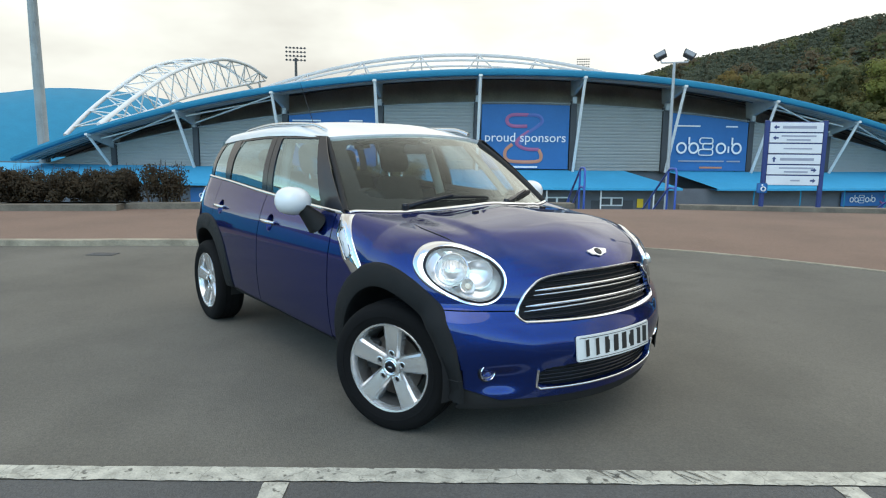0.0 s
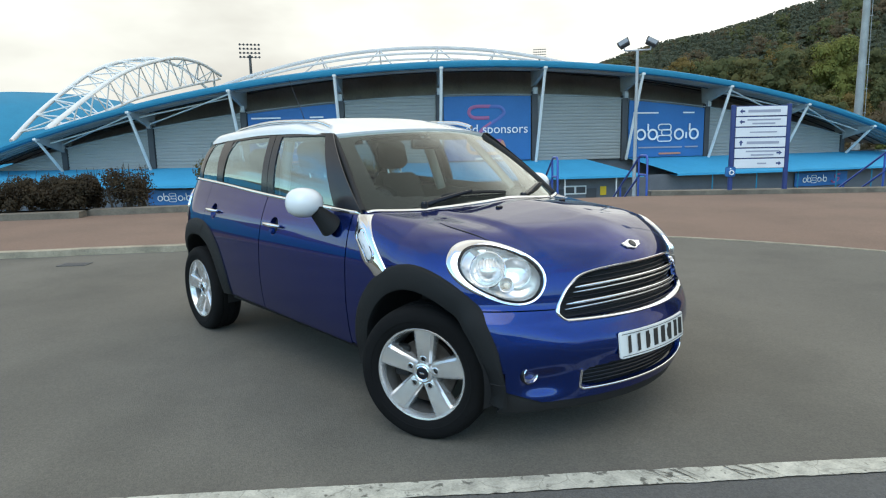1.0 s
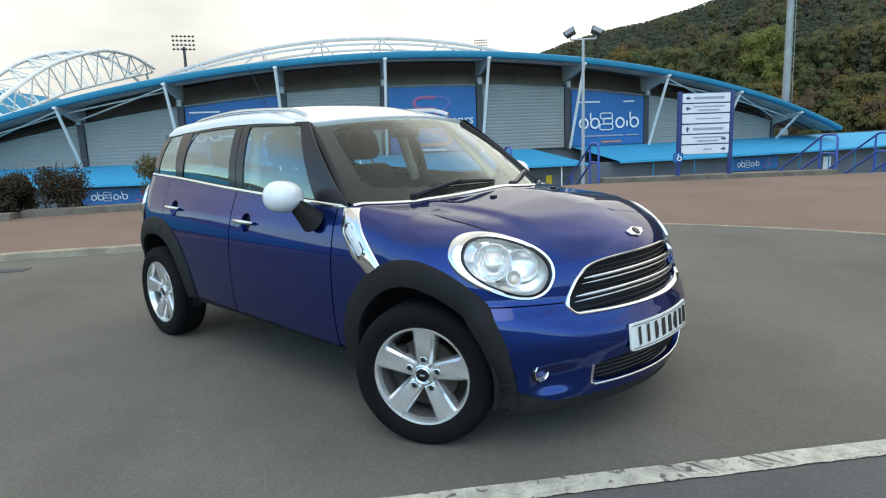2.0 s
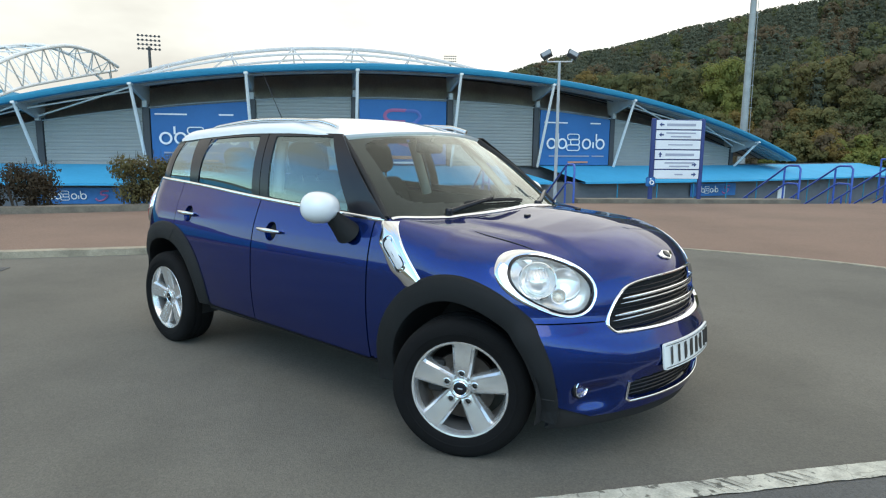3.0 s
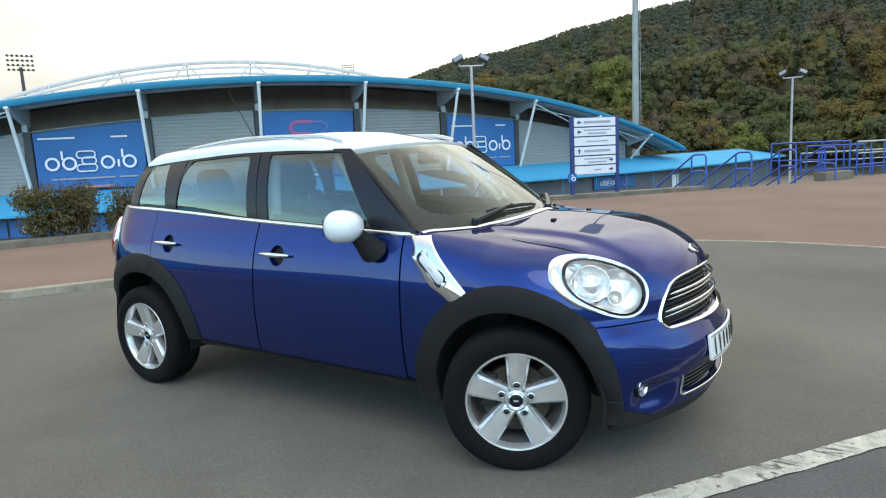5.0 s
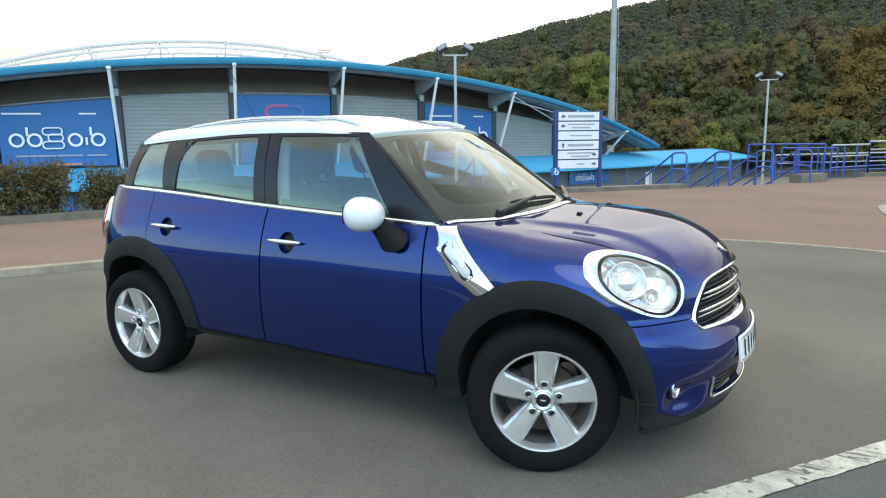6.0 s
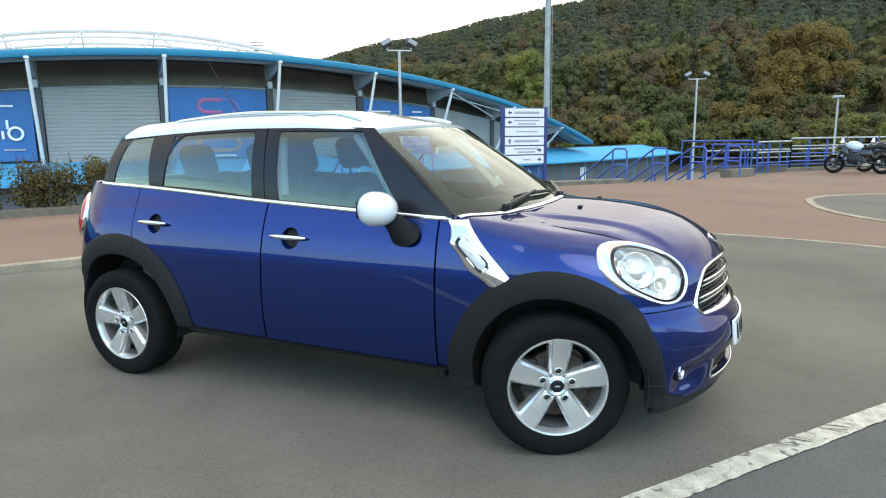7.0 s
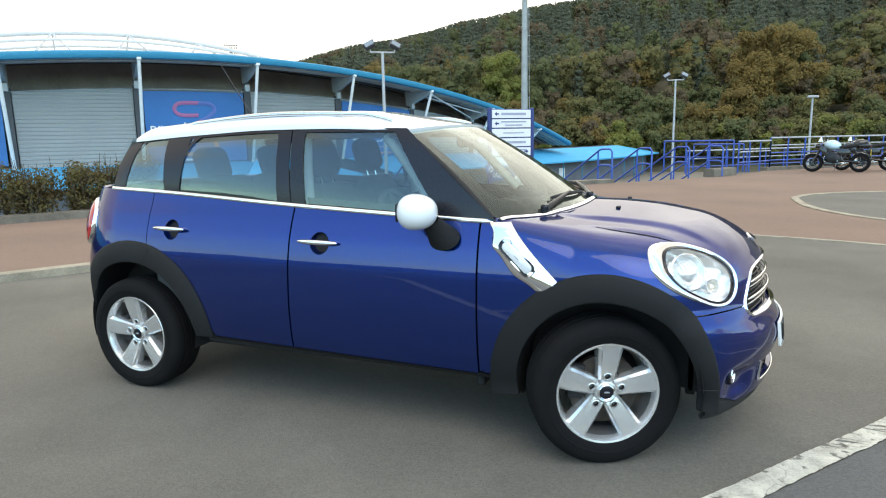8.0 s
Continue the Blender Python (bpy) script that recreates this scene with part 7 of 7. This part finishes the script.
# ---- door handles ----
for hx, hz in ((-0.055, 0.893), (-0.99, 0.924)):
    y = float(side_y(hx, hz))
    # round scoop behind the handle: a shallow dish set over the skin
    rows = []
    for r, dep in ((0.0700, 0.0004), (0.0535, 0.0005), (0.0515, -0.001), (0.0485, -0.020), (0.040, -0.044), (0.020, -0.052), (0.0, -0.053)):
        row = []
        for t_ in np.linspace(0, 2 * math.pi, 37)[:-1]:
            x_, z_ = hx + r * math.cos(t_), hz - 0.006 + r * math.sin(t_)
            row.append((x_, -(float(side_y(x_, z_)) + dep), z_))
        rows.append(row)
    bm = sheet(rows, close=True)
    bmesh.ops.recalc_face_normals(bm, faces=bm.faces)
    dish = both("handle_dish", bm, PAINT, None, "round blue dish behind the handle", 30)
    pts, rr = [], []
    for k in range(17):
        f = k / 16
        x_ = hx - 0.108 + 0.216 * f
        z_ = hz + 0.004 - 0.003 * f
        pts.append((x_, -(float(side_y(x_, z_)) + 0.022 + 0.010 * math.sin(math.pi * f)), z_))
        rr.append(0.0045 + 0.0085 * math.sin(math.pi * f) ** 0.6)
    bm = tube(pts, rr, 12)
    both("door_handle", bm, CHROME, None, "chrome door handle", 60)
    for dx in (-0.085, 0.085):
        y_ = float(side_y(hx + dx, hz))
        both("handle_foot", box(0.022, 0.03, 0.012, (hx + dx, -(y_ + 0.010), hz + 0.004), 0.003), CHROME)

# ---- mirrors ----
bm = bmesh.new()
bmesh.ops.create_uvsphere(bm, u_segments=40, v_segments=26, radius=1.0)
for v in bm.verts:
    x, y, z = v.co
    sx = 0.074 if x < 0 else 0.100
    v.co = (sx * math.copysign(abs(x) ** 0.9, x), 0.100 * math.copysign(abs(y) ** 0.86, y), 0.078 * math.copysign(abs(z) ** 0.9, z))
bm.transform(Matrix.Translation((0.495, -0.915, 1.062)) @ Matrix.Rotation(radians(14), 4, "Z") @ Matrix.Rotation(radians(-5), 4, "X"))
mir = both("door_mirror", bm, ROOF_WHITE, None, "white door mirror cap", 60)
bm = box(0.012, 0.13, 0.075, (0, 0, 0), 0.005)
bm.transform(Matrix.Translation((0.424, -0.915, 1.062)) @ Matrix.Rotation(radians(14), 4, "Z"))
both("mirror_glass", bm, GLOSS_BLACK, None, "dark mirror glass edge", 60)
rows = []
for f in np.linspace(0, 1, 9):
    c = Vector((0.545 + 0.045 * f, -0.885 + 0.070 * f, 1.030 - 0.092 * f))
    ra, rb = 0.046 + 0.026 * f - 0.008 * math.sin(math.pi * f), 0.032 + 0.030 * f
    row = []
    for t_ in np.linspace(0, 2 * math.pi, 25)[:-1]:
        row.append((c.x + ra * math.cos(t_), c.y + rb * 0.6 * math.sin(t_), c.z + rb * math.sin(t_) * 0.8))
    rows.append(row)
bm = sheet(rows, close=True)
bm.faces.new([v for v in bm.verts][-24:])
bmesh.ops.recalc_face_normals(bm, faces=bm.faces)
both("mirror_foot", bm, CLAD_BLACK, None, "black mirror foot", 60)

# ---- side scuttle: chrome blade with a repeater lamp ----
def on_side(x, z, lift):
    return (x, -(float(side_y(x, z)) + lift), z)


blade_l = knots([0.735, 0.765, 0.795, 0.870, 0.920, 0.968, 1.013], [1.005, 0.965, 0.910, 0.848, 0.805, 0.806, 0.780])
blade_r = knots([0.735, 0.760, 0.870, 1.013], [1.135, 1.115, 1.005, 0.868])
rows = []
for f in np.linspace(0, 1, 34):
    z = 1.010 - 0.272 * f
    a, b_ = float(blade_l(z)), float(blade_r(z))
    # a soft crown across the blade, with rolled edges
    rows.append([on_side(a + (b_ - a) * s, z, lift) for s, lift in ((0.0, -0.004), (0.015, 0.004), (0.06, 0.0075), (0.25, 0.010), (0.5, 0.011), (0.75, 0.010), (0.94, 0.0075), (0.985, 0.004), (1.0, -0.004))])
bm = sheet(rows)
bmesh.ops.recalc_face_normals(bm, faces=bm.faces)
blade = both("side_scuttle", bm, CHROME, None, "chrome side scuttle blade", 70)


def repeater_ring(w, l, r, lift):
    """A rounded loop lying along the blade."""
    c, s = math.cos(radians(47)), math.sin(radians(47))
    return [on_side(0.922 + u * c - v * s, 0.872 + u * s + v * c, lift) for u, v in rounded(w, l, r, 7)]


bm = sheet([repeater_ring(0.070, 0.200, 0.031, 0.009), repeater_ring(0.069, 0.198, 0.031, 0.015), repeater_ring(0.064, 0.193, 0.028, 0.016), repeater_ring(0.060, 0.188, 0.026, 0.010)], close=True)
bmesh.ops.recalc_face_normals(bm, faces=bm.faces)
both("repeater_rim", bm, CHROME, None, "chrome rim of the side repeater", 40)
bm = sheet([repeater_ring(0.061, 0.189, 0.026, 0.0105), repeater_ring(0.030, 0.120, 0.012, 0.0115), repeater_ring(0.002, 0.02, 0.0009, 0.0115)], close=True)
bmesh.ops.recalc_face_normals(bm, faces=bm.faces)
both("repeater_bed", bm, GLOSS_BLACK, None, "dark bed of the side repeater", 60)
bm = sheet([repeater_ring(0.042, 0.166, 0.019, 0.0115), repeater_ring(0.040, 0.164, 0.018, 0.0145), repeater_ring(0.034, 0.158, 0.015, 0.0165), repeater_ring(0.002, 0.03, 0.0009, 0.0175)], close=True)
bmesh.ops.recalc_face_normals(bm, faces=bm.faces)
both("repeater_lens", bm, PALE_LENS, None, "pale frosted side repeater lens", 50)

# ---- tail lamp ----
def tail_pt(fan_, z, lift):
    """A place of the rear corner by bearing and height, lifted off the skin."""
    a_ = radians(90 + 90 * fan_)
    d_ = np.array([[math.cos(a_), -math.sin(a_), 0.0]])
    p_ = shoot(np.array([[-1.165 - 0.10 * fan_, 0.0, z]]), d_, 0.0, 1.1)[0] + d_[0] * lift
    return tuple(p_)


def tail_loop(k, lift):
    return [tail_pt(0.485 + 0.145 * k * math.copysign(abs(math.cos(t_)) ** 0.8, math.cos(t_)), 0.925 + 0.138 * k * math.copysign(abs(math.sin(t_)) ** 0.8, math.sin(t_)), lift) for t_ in np.linspace(0, 2 * math.pi, 41)[:-1]]


bm = sheet([tail_loop(1.0, -0.004), tail_loop(0.99, 0.014), tail_loop(0.97, 0.017), tail_loop(0.94, 0.015), tail_loop(0.93, 0.006)], close=True)
bmesh.ops.recalc_face_normals(bm, faces=bm.faces)
rims = both("tail_lamp_rim", bm, CHROME, None, "chrome rim of the tail lamp", 50)
bm = sheet([tail_loop(0.945, 0.008), tail_loop(0.91, 0.020), tail_loop(0.7, 0.030), tail_loop(0.4, 0.036), tail_loop(0.02, 0.038)], close=True)
bmesh.ops.recalc_face_normals(bm, faces=bm.faces)
both("tail_lamp", bm, RED_LENS, None, "red tail lamp lens", 60)

# ---- wipers ----
def on_screen(u_, f_, off):
    p_ = screen(np.array(float(u_)), np.array(float(f_)))
    return Vector((float(p_[0]) + 0.55 * off, float(p_[1]), float(p_[2]) + 0.83 * off))


for us_, fs_, tip in (((-0.64, -0.56, -0.42, -0.28), (0.008, 0.030, 0.062, 0.085), (-0.50, 0.05)), ((0.22, 0.34, 0.48, 0.60), (0.015, 0.045, 0.085, 0.105), (0.42, 0.80))):
    pts = [on_screen(a_, b_, 0.010 + 0.008 * k) for k, (a_, b_) in enumerate(zip(us_, fs_))]
    arm = part("wiper_arm", tube(smooth_line(pts, 5), [0.016 - 0.008 * k / 15 for k in range(16)], 8), GLOSS_BLACK, car, "black wiper arm", 50)
    part("pivot_cap", lathe([(0.0, -0.022), (0.016, -0.020), (0.020, -0.010), (0.020, 0.012)], 20), GLOSS_BLACK, arm).matrix_basis = Matrix.Translation(pts[0]) @ Matrix.Rotation(radians(-90), 4, "X")
    bl = [on_screen(tip[0] + (tip[1] - tip[0]) * k / 9, 0.086 - 0.014 * k / 9 if us_[0] < 0 else 0.065 + 0.065 * k / 9, 0.014 + 0.010 * math.sin(math.pi * k / 9)) for k in range(10)]
    part("wiper_blade", tube(bl, [0.006] + [0.0095] * 8 + [0.006], 6), MATT_BLACK, arm, "", 50)
    part("blade_rubber", tube([on_screen(tip[0] + (tip[1] - tip[0]) * k / 9, 0.077 - 0.014 * k / 9 if us_[0] < 0 else 0.055 + 0.065 * k / 9, 0.006) for k in range(10)], 0.004, 5), MATT_BLACK, arm)

# ---- cabin ----
cab = car
dash = slab([(0.30, 0.62), (0.30, 0.86), (0.36, 0.97), (0.52, 1.00), (0.92, 1.00), (0.92, 0.62)], 1.34, Matrix.Translation((0, 0.67, 0)), 0.03)
part("dashboard", dash, CABIN_DARK, cab, "charcoal dashboard", 40)
part("instrument_pod", lathe([(0.0, 0.0), (0.10, 0.0), (0.115, -0.02), (0.115, 0.06)], 28), CABIN_DARK, cab)
bpy.data.objects["instrument_pod"].matrix_basis = pose(0.42, -0.36, 1.0, 0, 0, 90)
sw = tube([(0.185 * math.cos(a), 0, 0.185 * math.sin(a)) for a in np.linspace(0, 2 * math.pi, 37)[:-1]], 0.016, 8, closed=True)
sm = Matrix.Translation((0.16, -0.36, 0.93)) @ Matrix.Rotation(radians(90), 4, "Z") @ Matrix.Rotation(radians(-22), 4, "X")
sw.transform(sm)
steer = part("steering_wheel", sw, CABIN_DARK, cab, "dark steering wheel", 60)
hubm = lathe([(0.0, 0.05), (0.06, 0.045), (0.075, 0.02), (0.07, 0.0)], 24)
hubm.transform(sm)
part("steering_boss", hubm, CABIN_DARK, steer, "", 50)
for a in (0, 90, 180, 270):
    b = box(0.12, 0.015, 0.03, (0.12, 0, 0), 0.005)
    b.transform(sm @ Matrix.Rotation(radians(a), 4, "Y"))
    part("steering_spoke", b, SATIN if a in (0, 180) else CABIN_DARK, steer)


def seat(x, y, rear):
    """Seat with cushion, shell back, head restraint and its two pins."""
    t = part("car_seat", box(0.50, 0.50, 0.16, (x, y, 0.50), 0.05, 3), SEAT_CLOTH, cab, "charcoal cloth car seat", 50)
    w = 0.48 if not rear else 0.62
    back = box(0.13, w, 0.62, (0, 0, 0.31), 0.055, 4)
    for v in back.verts:
        v.co.y *= 1 - 0.32 * max(0, v.co.z - 0.2) / 0.42
        if abs(v.co.y) > 0.17 and v.co.x > 0:
            v.co.x += 0.03
    mm = Matrix.Translation((x - 0.24, y, 0.55 if not rear else 0.57)) @ Matrix.Rotation(radians(-17), 4, "Y")
    back.transform(mm)
    part("backrest", back, SEAT_CLOTH, t, "", 50)
    hr = box(0.11, 0.27, 0.21, (0, 0, 0), 0.05, 4)
    for v in hr.verts:
        v.co.y *= 1 - 0.25 * abs(v.co.z) / 0.1
    hz = 0.76 if not rear else 0.70
    hr.transform(mm @ Matrix.Translation((0.01, 0, hz)))
    part("head_restraint", hr, SEAT_CLOTH, t, "", 50)
    for s in (-1, 1):
        part("restraint_pin", tube([mm @ Vector((0.0, s * 0.055, 0.58)), mm @ Vector((0.0, s * 0.055, hz))], 0.007, 8), CHROME, t)


seat(0.14, -0.36, False)
seat(0.03, 0.36, False)
seat(-0.66, -0.33, True)
seat(-0.72, 0.33, True)
part("parcel_shelf", box(0.5, 1.2, 0.03, (-1.38, 0, 0.98), 0.01), CABIN_DARK, cab)
im = box(0.04, 0.22, 0.07, (0.40, 0, 1.355), 0.02, 3)
part("rear_view_mirror", im, GLOSS_BLACK, cab, "", 40)
part("mirror_stalk", tube([(0.40, 0, 1.38), (0.43, 0, 1.425)], 0.012, 8), GLOSS_BLACK, cab)
for s in (-1, 1):
    part("pillar_lining", tube([(0.50, s * 0.685, 1.05), (0.34, s * 0.615, 1.24), (0.20, s * 0.565, 1.385)], 0.026, 8), CABIN_PALE, cab, "pale pillar lining", 60)
    part("pillar_lining", tube([(-0.21, s * 0.66, 1.02), (-0.25, s * 0.605, 1.25), (-0.27, s * 0.56, 1.40)], 0.035, 8), CABIN_PALE, cab, "pale pillar lining", 60)
    part("door_lining", box(1.9, 0.03, 0.55, (-0.25, s * 0.715, 0.76), 0.01), CABIN_DARK, cab)


# ---- motorcycles by the railing ----
BIKE_BLACK = surf("black_motorcycle_paint", (0.012, 0.012, 0.014), 0.25, var=0.1, scale=6, coat=0.6, bscale=60)
BIKE_PALE = surf("pale_blue_tank_paint", (0.45, 0.60, 0.66), 0.25, var=0.08, scale=6, coat=0.8, bscale=60)
ENGINE = surf("engine_alloy", (0.028, 0.028, 0.030), 0.45, metal=0.6, var=0.2, scale=12, bscale=60)
YELLOW_PLATE = surf("yellow_rear_plate", (0.75, 0.50, 0.04), 0.4, var=0.05, scale=6, bscale=60)


def motorcycle(m, tank_paint, label):
    """Bare roadster: x forward, y left, wheels on the ground."""
    t = thing("motorcycle", label, "motorcycle", group="parked motorcycles", at=m)
    for x, w in ((0.70, 0.12), (-0.70, 0.17)):
        wh = lathe([(0.215, -w * 0.40), (0.25, -w * 0.5), (0.30, -w * 0.42), (0.318, 0), (0.30, w * 0.42), (0.25, w * 0.5), (0.215, w * 0.40)], 36)
        wh.transform(Matrix.Translation((x, 0, 0.318)))
        ty = part("tyre", wh, TYRE, t, "", 50)
        rm = lathe([(0.218, -0.05), (0.20, -0.04), (0.195, 0), (0.20, 0.04), (0.218, 0.05)], 36)
        rm.transform(Matrix.Translation((x, 0, 0.318)))
        part("rim", rm, BIKE_BLACK, ty, "", 50)
        for k in range(5):
            b = box(0.03, 0.03, 0.19, (0, 0, 0.10), 0.006, 1)
            b.transform(Matrix.Translation((x, 0, 0.318)) @ Matrix.Rotation(radians(72 * k), 4, "Y"))
            part("spoke", b, BIKE_BLACK, ty)
        dk = lathe([(0.07, -0.065), (0.12, -0.065), (0.12, -0.060), (0.07, -0.060)], 28)
        dk.transform(Matrix.Translation((x, 0, 0.318)))
        part("brake_disc", dk, ENGINE, ty)
    for s in (-1, 1):
        part("fork_leg", tube([(0.70, s * 0.09, 0.318), (0.56, s * 0.09, 0.66), (0.47, s * 0.09, 0.92)], (0.034, 0.032, 0.030), 8), BIKE_BLACK, t)
        part("swing_arm", tube([(-0.70, s * 0.11, 0.318), (-0.12, s * 0.10, 0.40)], 0.028, 8), BIKE_BLACK, t)
        part("frame_tube", tube([(0.45, s * 0.05, 0.86), (0.20, s * 0.12, 0.70), (-0.12, s * 0.12, 0.62), (-0.18, s * 0.1, 0.38)], 0.022, 8), BIKE_BLACK, t, "", 60)
        part("seat_rail", tube([(-0.10, s * 0.10, 0.66), (-0.75, s * 0.08, 0.80)], 0.018, 8), BIKE_BLACK, t)
        part("grip", tube([(0.36, s * 0.28, 1.06), (0.30, s * 0.39, 1.04)], 0.019, 8), MATT_BLACK, t)
        part("mirror", box(0.02, 0.12, 0.07, (0.34, s * 0.36, 1.20), 0.012), BIKE_BLACK, t)
        part("mirror_stem", tube([(0.36, s * 0.28, 1.06), (0.34, s * 0.34, 1.19)], 0.006, 6), SATIN, t)
        part("foot_peg", tube([(-0.05, s * 0.14, 0.36), (-0.05, s * 0.26, 0.36)], 0.012, 6), SATIN, t)
    part("handlebar", tube([(0.36, -0.30, 1.06), (0.42, -0.12, 1.03), (0.44, 0, 0.99), (0.42, 0.12, 1.03), (0.36, 0.30, 1.06)], 0.013, 8), SATIN, t, "", 60)
    for s in (-1, 1):
        cv = slab([(-0.42, 0.66), (-0.34, 0.78), (-0.12, 0.80), (0.02, 0.72), (-0.04, 0.60), (-0.26, 0.56)], 0.05, None, 0.012)
        cv.transform(Matrix.Translation((0, s * 0.12 + 0.025, 0)))
        part("side_cover", cv, BIKE_BLACK, t, "", 60)
        rs = slab([(0.26, 0.62), (0.34, 0.86), (0.48, 0.90), (0.52, 0.78), (0.40, 0.58)], 0.05, None, 0.012)
        rs.transform(Matrix.Translation((0, s * 0.13 + 0.025, 0)))
        part("radiator_shroud", rs, BIKE_BLACK, t, "", 60)
    part("belly_pan", box(0.50, 0.26, 0.14, (0.12, 0, 0.28), 0.04, 3), BIKE_BLACK, t, "", 60)
    cowl = slab([(0.50, 0.98), (0.60, 1.02), (0.52, 1.20), (0.48, 1.20), (0.44, 1.02)], 0.20, None, 0.03)
    cowl.transform(Matrix.Translation((0, 0.10, 0)))
    part("fly_screen", cowl, SATIN, t, "small pale fly screen over the headlight", 60)
    tk = bmesh.new()
    bmesh.ops.create_uvsphere(tk, u_segments=28, v_segments=16, radius=1.0)
    for v in tk.verts:
        f = v.co.x
        # broad at the front, waisted where the knees go, flat below
        v.co = Vector((0.14 + 0.27 * f, v.co.y * (0.15 + 0.055 * f), 0.90 + 0.035 * f + v.co.z * (0.20 if v.co.z > 0 else 0.14)))
    part("tank", tk, tank_paint, t, "pale blue fuel tank" if tank_paint is BIKE_PALE else "black fuel tank", 60)
    se = box(0.80, 0.27, 0.12, (-0.48, 0, 0.84), 0.05, 3)
    for v in se.verts:
        f = (-0.10 - v.co.x) / 0.72
        v.co.z += 0.20 * max(0, f - 0.40)
        v.co.y *= 1.05 - 0.5 * f
    part("seat", se, MATT_BLACK, t, "", 60)
    tl = box(0.38, 0.18, 0.13, (-0.80, 0, 0.90), 0.055, 3)
    part("tail_cover", tl, BIKE_BLACK, t, "", 60)
    part("tail_light", box(0.03, 0.10, 0.05, (-0.975, 0, 0.885), 0.01), RED_LENS, t)
    eb = slab([(-0.14, 0.36), (-0.16, 0.50), (-0.02, 0.64), (0.20, 0.74), (0.36, 0.66), (0.33, 0.48), (0.26, 0.34), (0.06, 0.27)], 0.30, Matrix.Translation((0, 0.15, 0)), 0.03)
    part("engine_block", eb, ENGINE, t, "", 60)
    for s in (-1, 1):
        cover = lathe([(0.0, -0.03), (0.08, -0.03), (0.11, -0.015), (0.115, 0.03)], 24)
        cover.transform(Matrix.Translation((0.02, s * 0.16, 0.44)) @ Matrix.Rotation(0.0 if s < 0 else math.pi, 4, "Z"))
        part("engine_cover", cover, ENGINE, t, "", 40)
    for k in range(6):
        part("cooling_fin", box(0.24, 0.30, 0.010, (0.20, 0, 0.60 + 0.026 * k), 0.003, 1), ENGINE, t)
    part("exhaust_header", tube([(0.32, -0.08, 0.60), (0.42, -0.09, 0.46), (0.30, -0.10, 0.27), (-0.05, -0.15, 0.24)], 0.022, 8), SATIN, t, "", 60)
    part("silencer", tube([(-0.05, -0.16, 0.24), (-0.15, -0.17, 0.28), (-0.62, -0.19, 0.42)], (0.03, 0.055, 0.06), 14), CHROME, t, "", 50)
    hl = lathe([(0.0, -0.06), (0.07, -0.05), (0.088, 0.0), (0.07, 0.09), (0.0, 0.12)], 24)
    hl.transform(Matrix.Translation((0.60, 0, 0.90)) @ Matrix.Rotation(radians(90), 4, "Z"))
    part("headlight", hl, BIKE_BLACK, t, "", 50)
    part("headlight_lens", box(0.01, 0.12, 0.12, (0.662, 0, 0.90), 0.03), LAMP_GLASS, t)
    for x, r in ((0.70, 0.345), (-0.66, 0.36)):
        a0, a1 = (20, 130) if x > 0 else (30, 160)
        rows = [[(x + r * math.cos(radians(a)), y, 0.318 + r * math.sin(radians(a)) - abs(y) * 0.25) for y in (-0.075, -0.04, 0, 0.04, 0.075)] for a in np.linspace(a0, a1, 14)]
        part("mudguard", sheet(rows), BIKE_BLACK, t, "", 60)
    pl = part("rear_plate", box(0.012, 0.22, 0.20, (-0.99, 0, 0.66), 0.004, m=None), YELLOW_PLATE, t, "yellow rear plate with dark bars")
    for k in range(2):
        part("dark_bar", box(0.004, 0.14, 0.04, (-0.998, 0, 0.69 - 0.06 * k)), PLATE_INK, pl)
    part("plate_arm", tube([(-0.85, 0, 0.84), (-0.985, 0, 0.72)], 0.012, 6), BIKE_BLACK, t)
    part("side_stand", tube([(-0.02, 0.12, 0.30), (0.02, 0.24, 0.01)], 0.012, 6), BIKE_BLACK, t)


motorcycle(pose(5.82, 22.45, 0.0, 6, 0, 166), BIKE_PALE, "black roadster motorcycle with a pale blue tank on its stand")
motorcycle(pose(6.88, 23.45, 0.0, 6, 0, 168), BIKE_BLACK, "black motorcycle with a yellow rear plate on its stand")
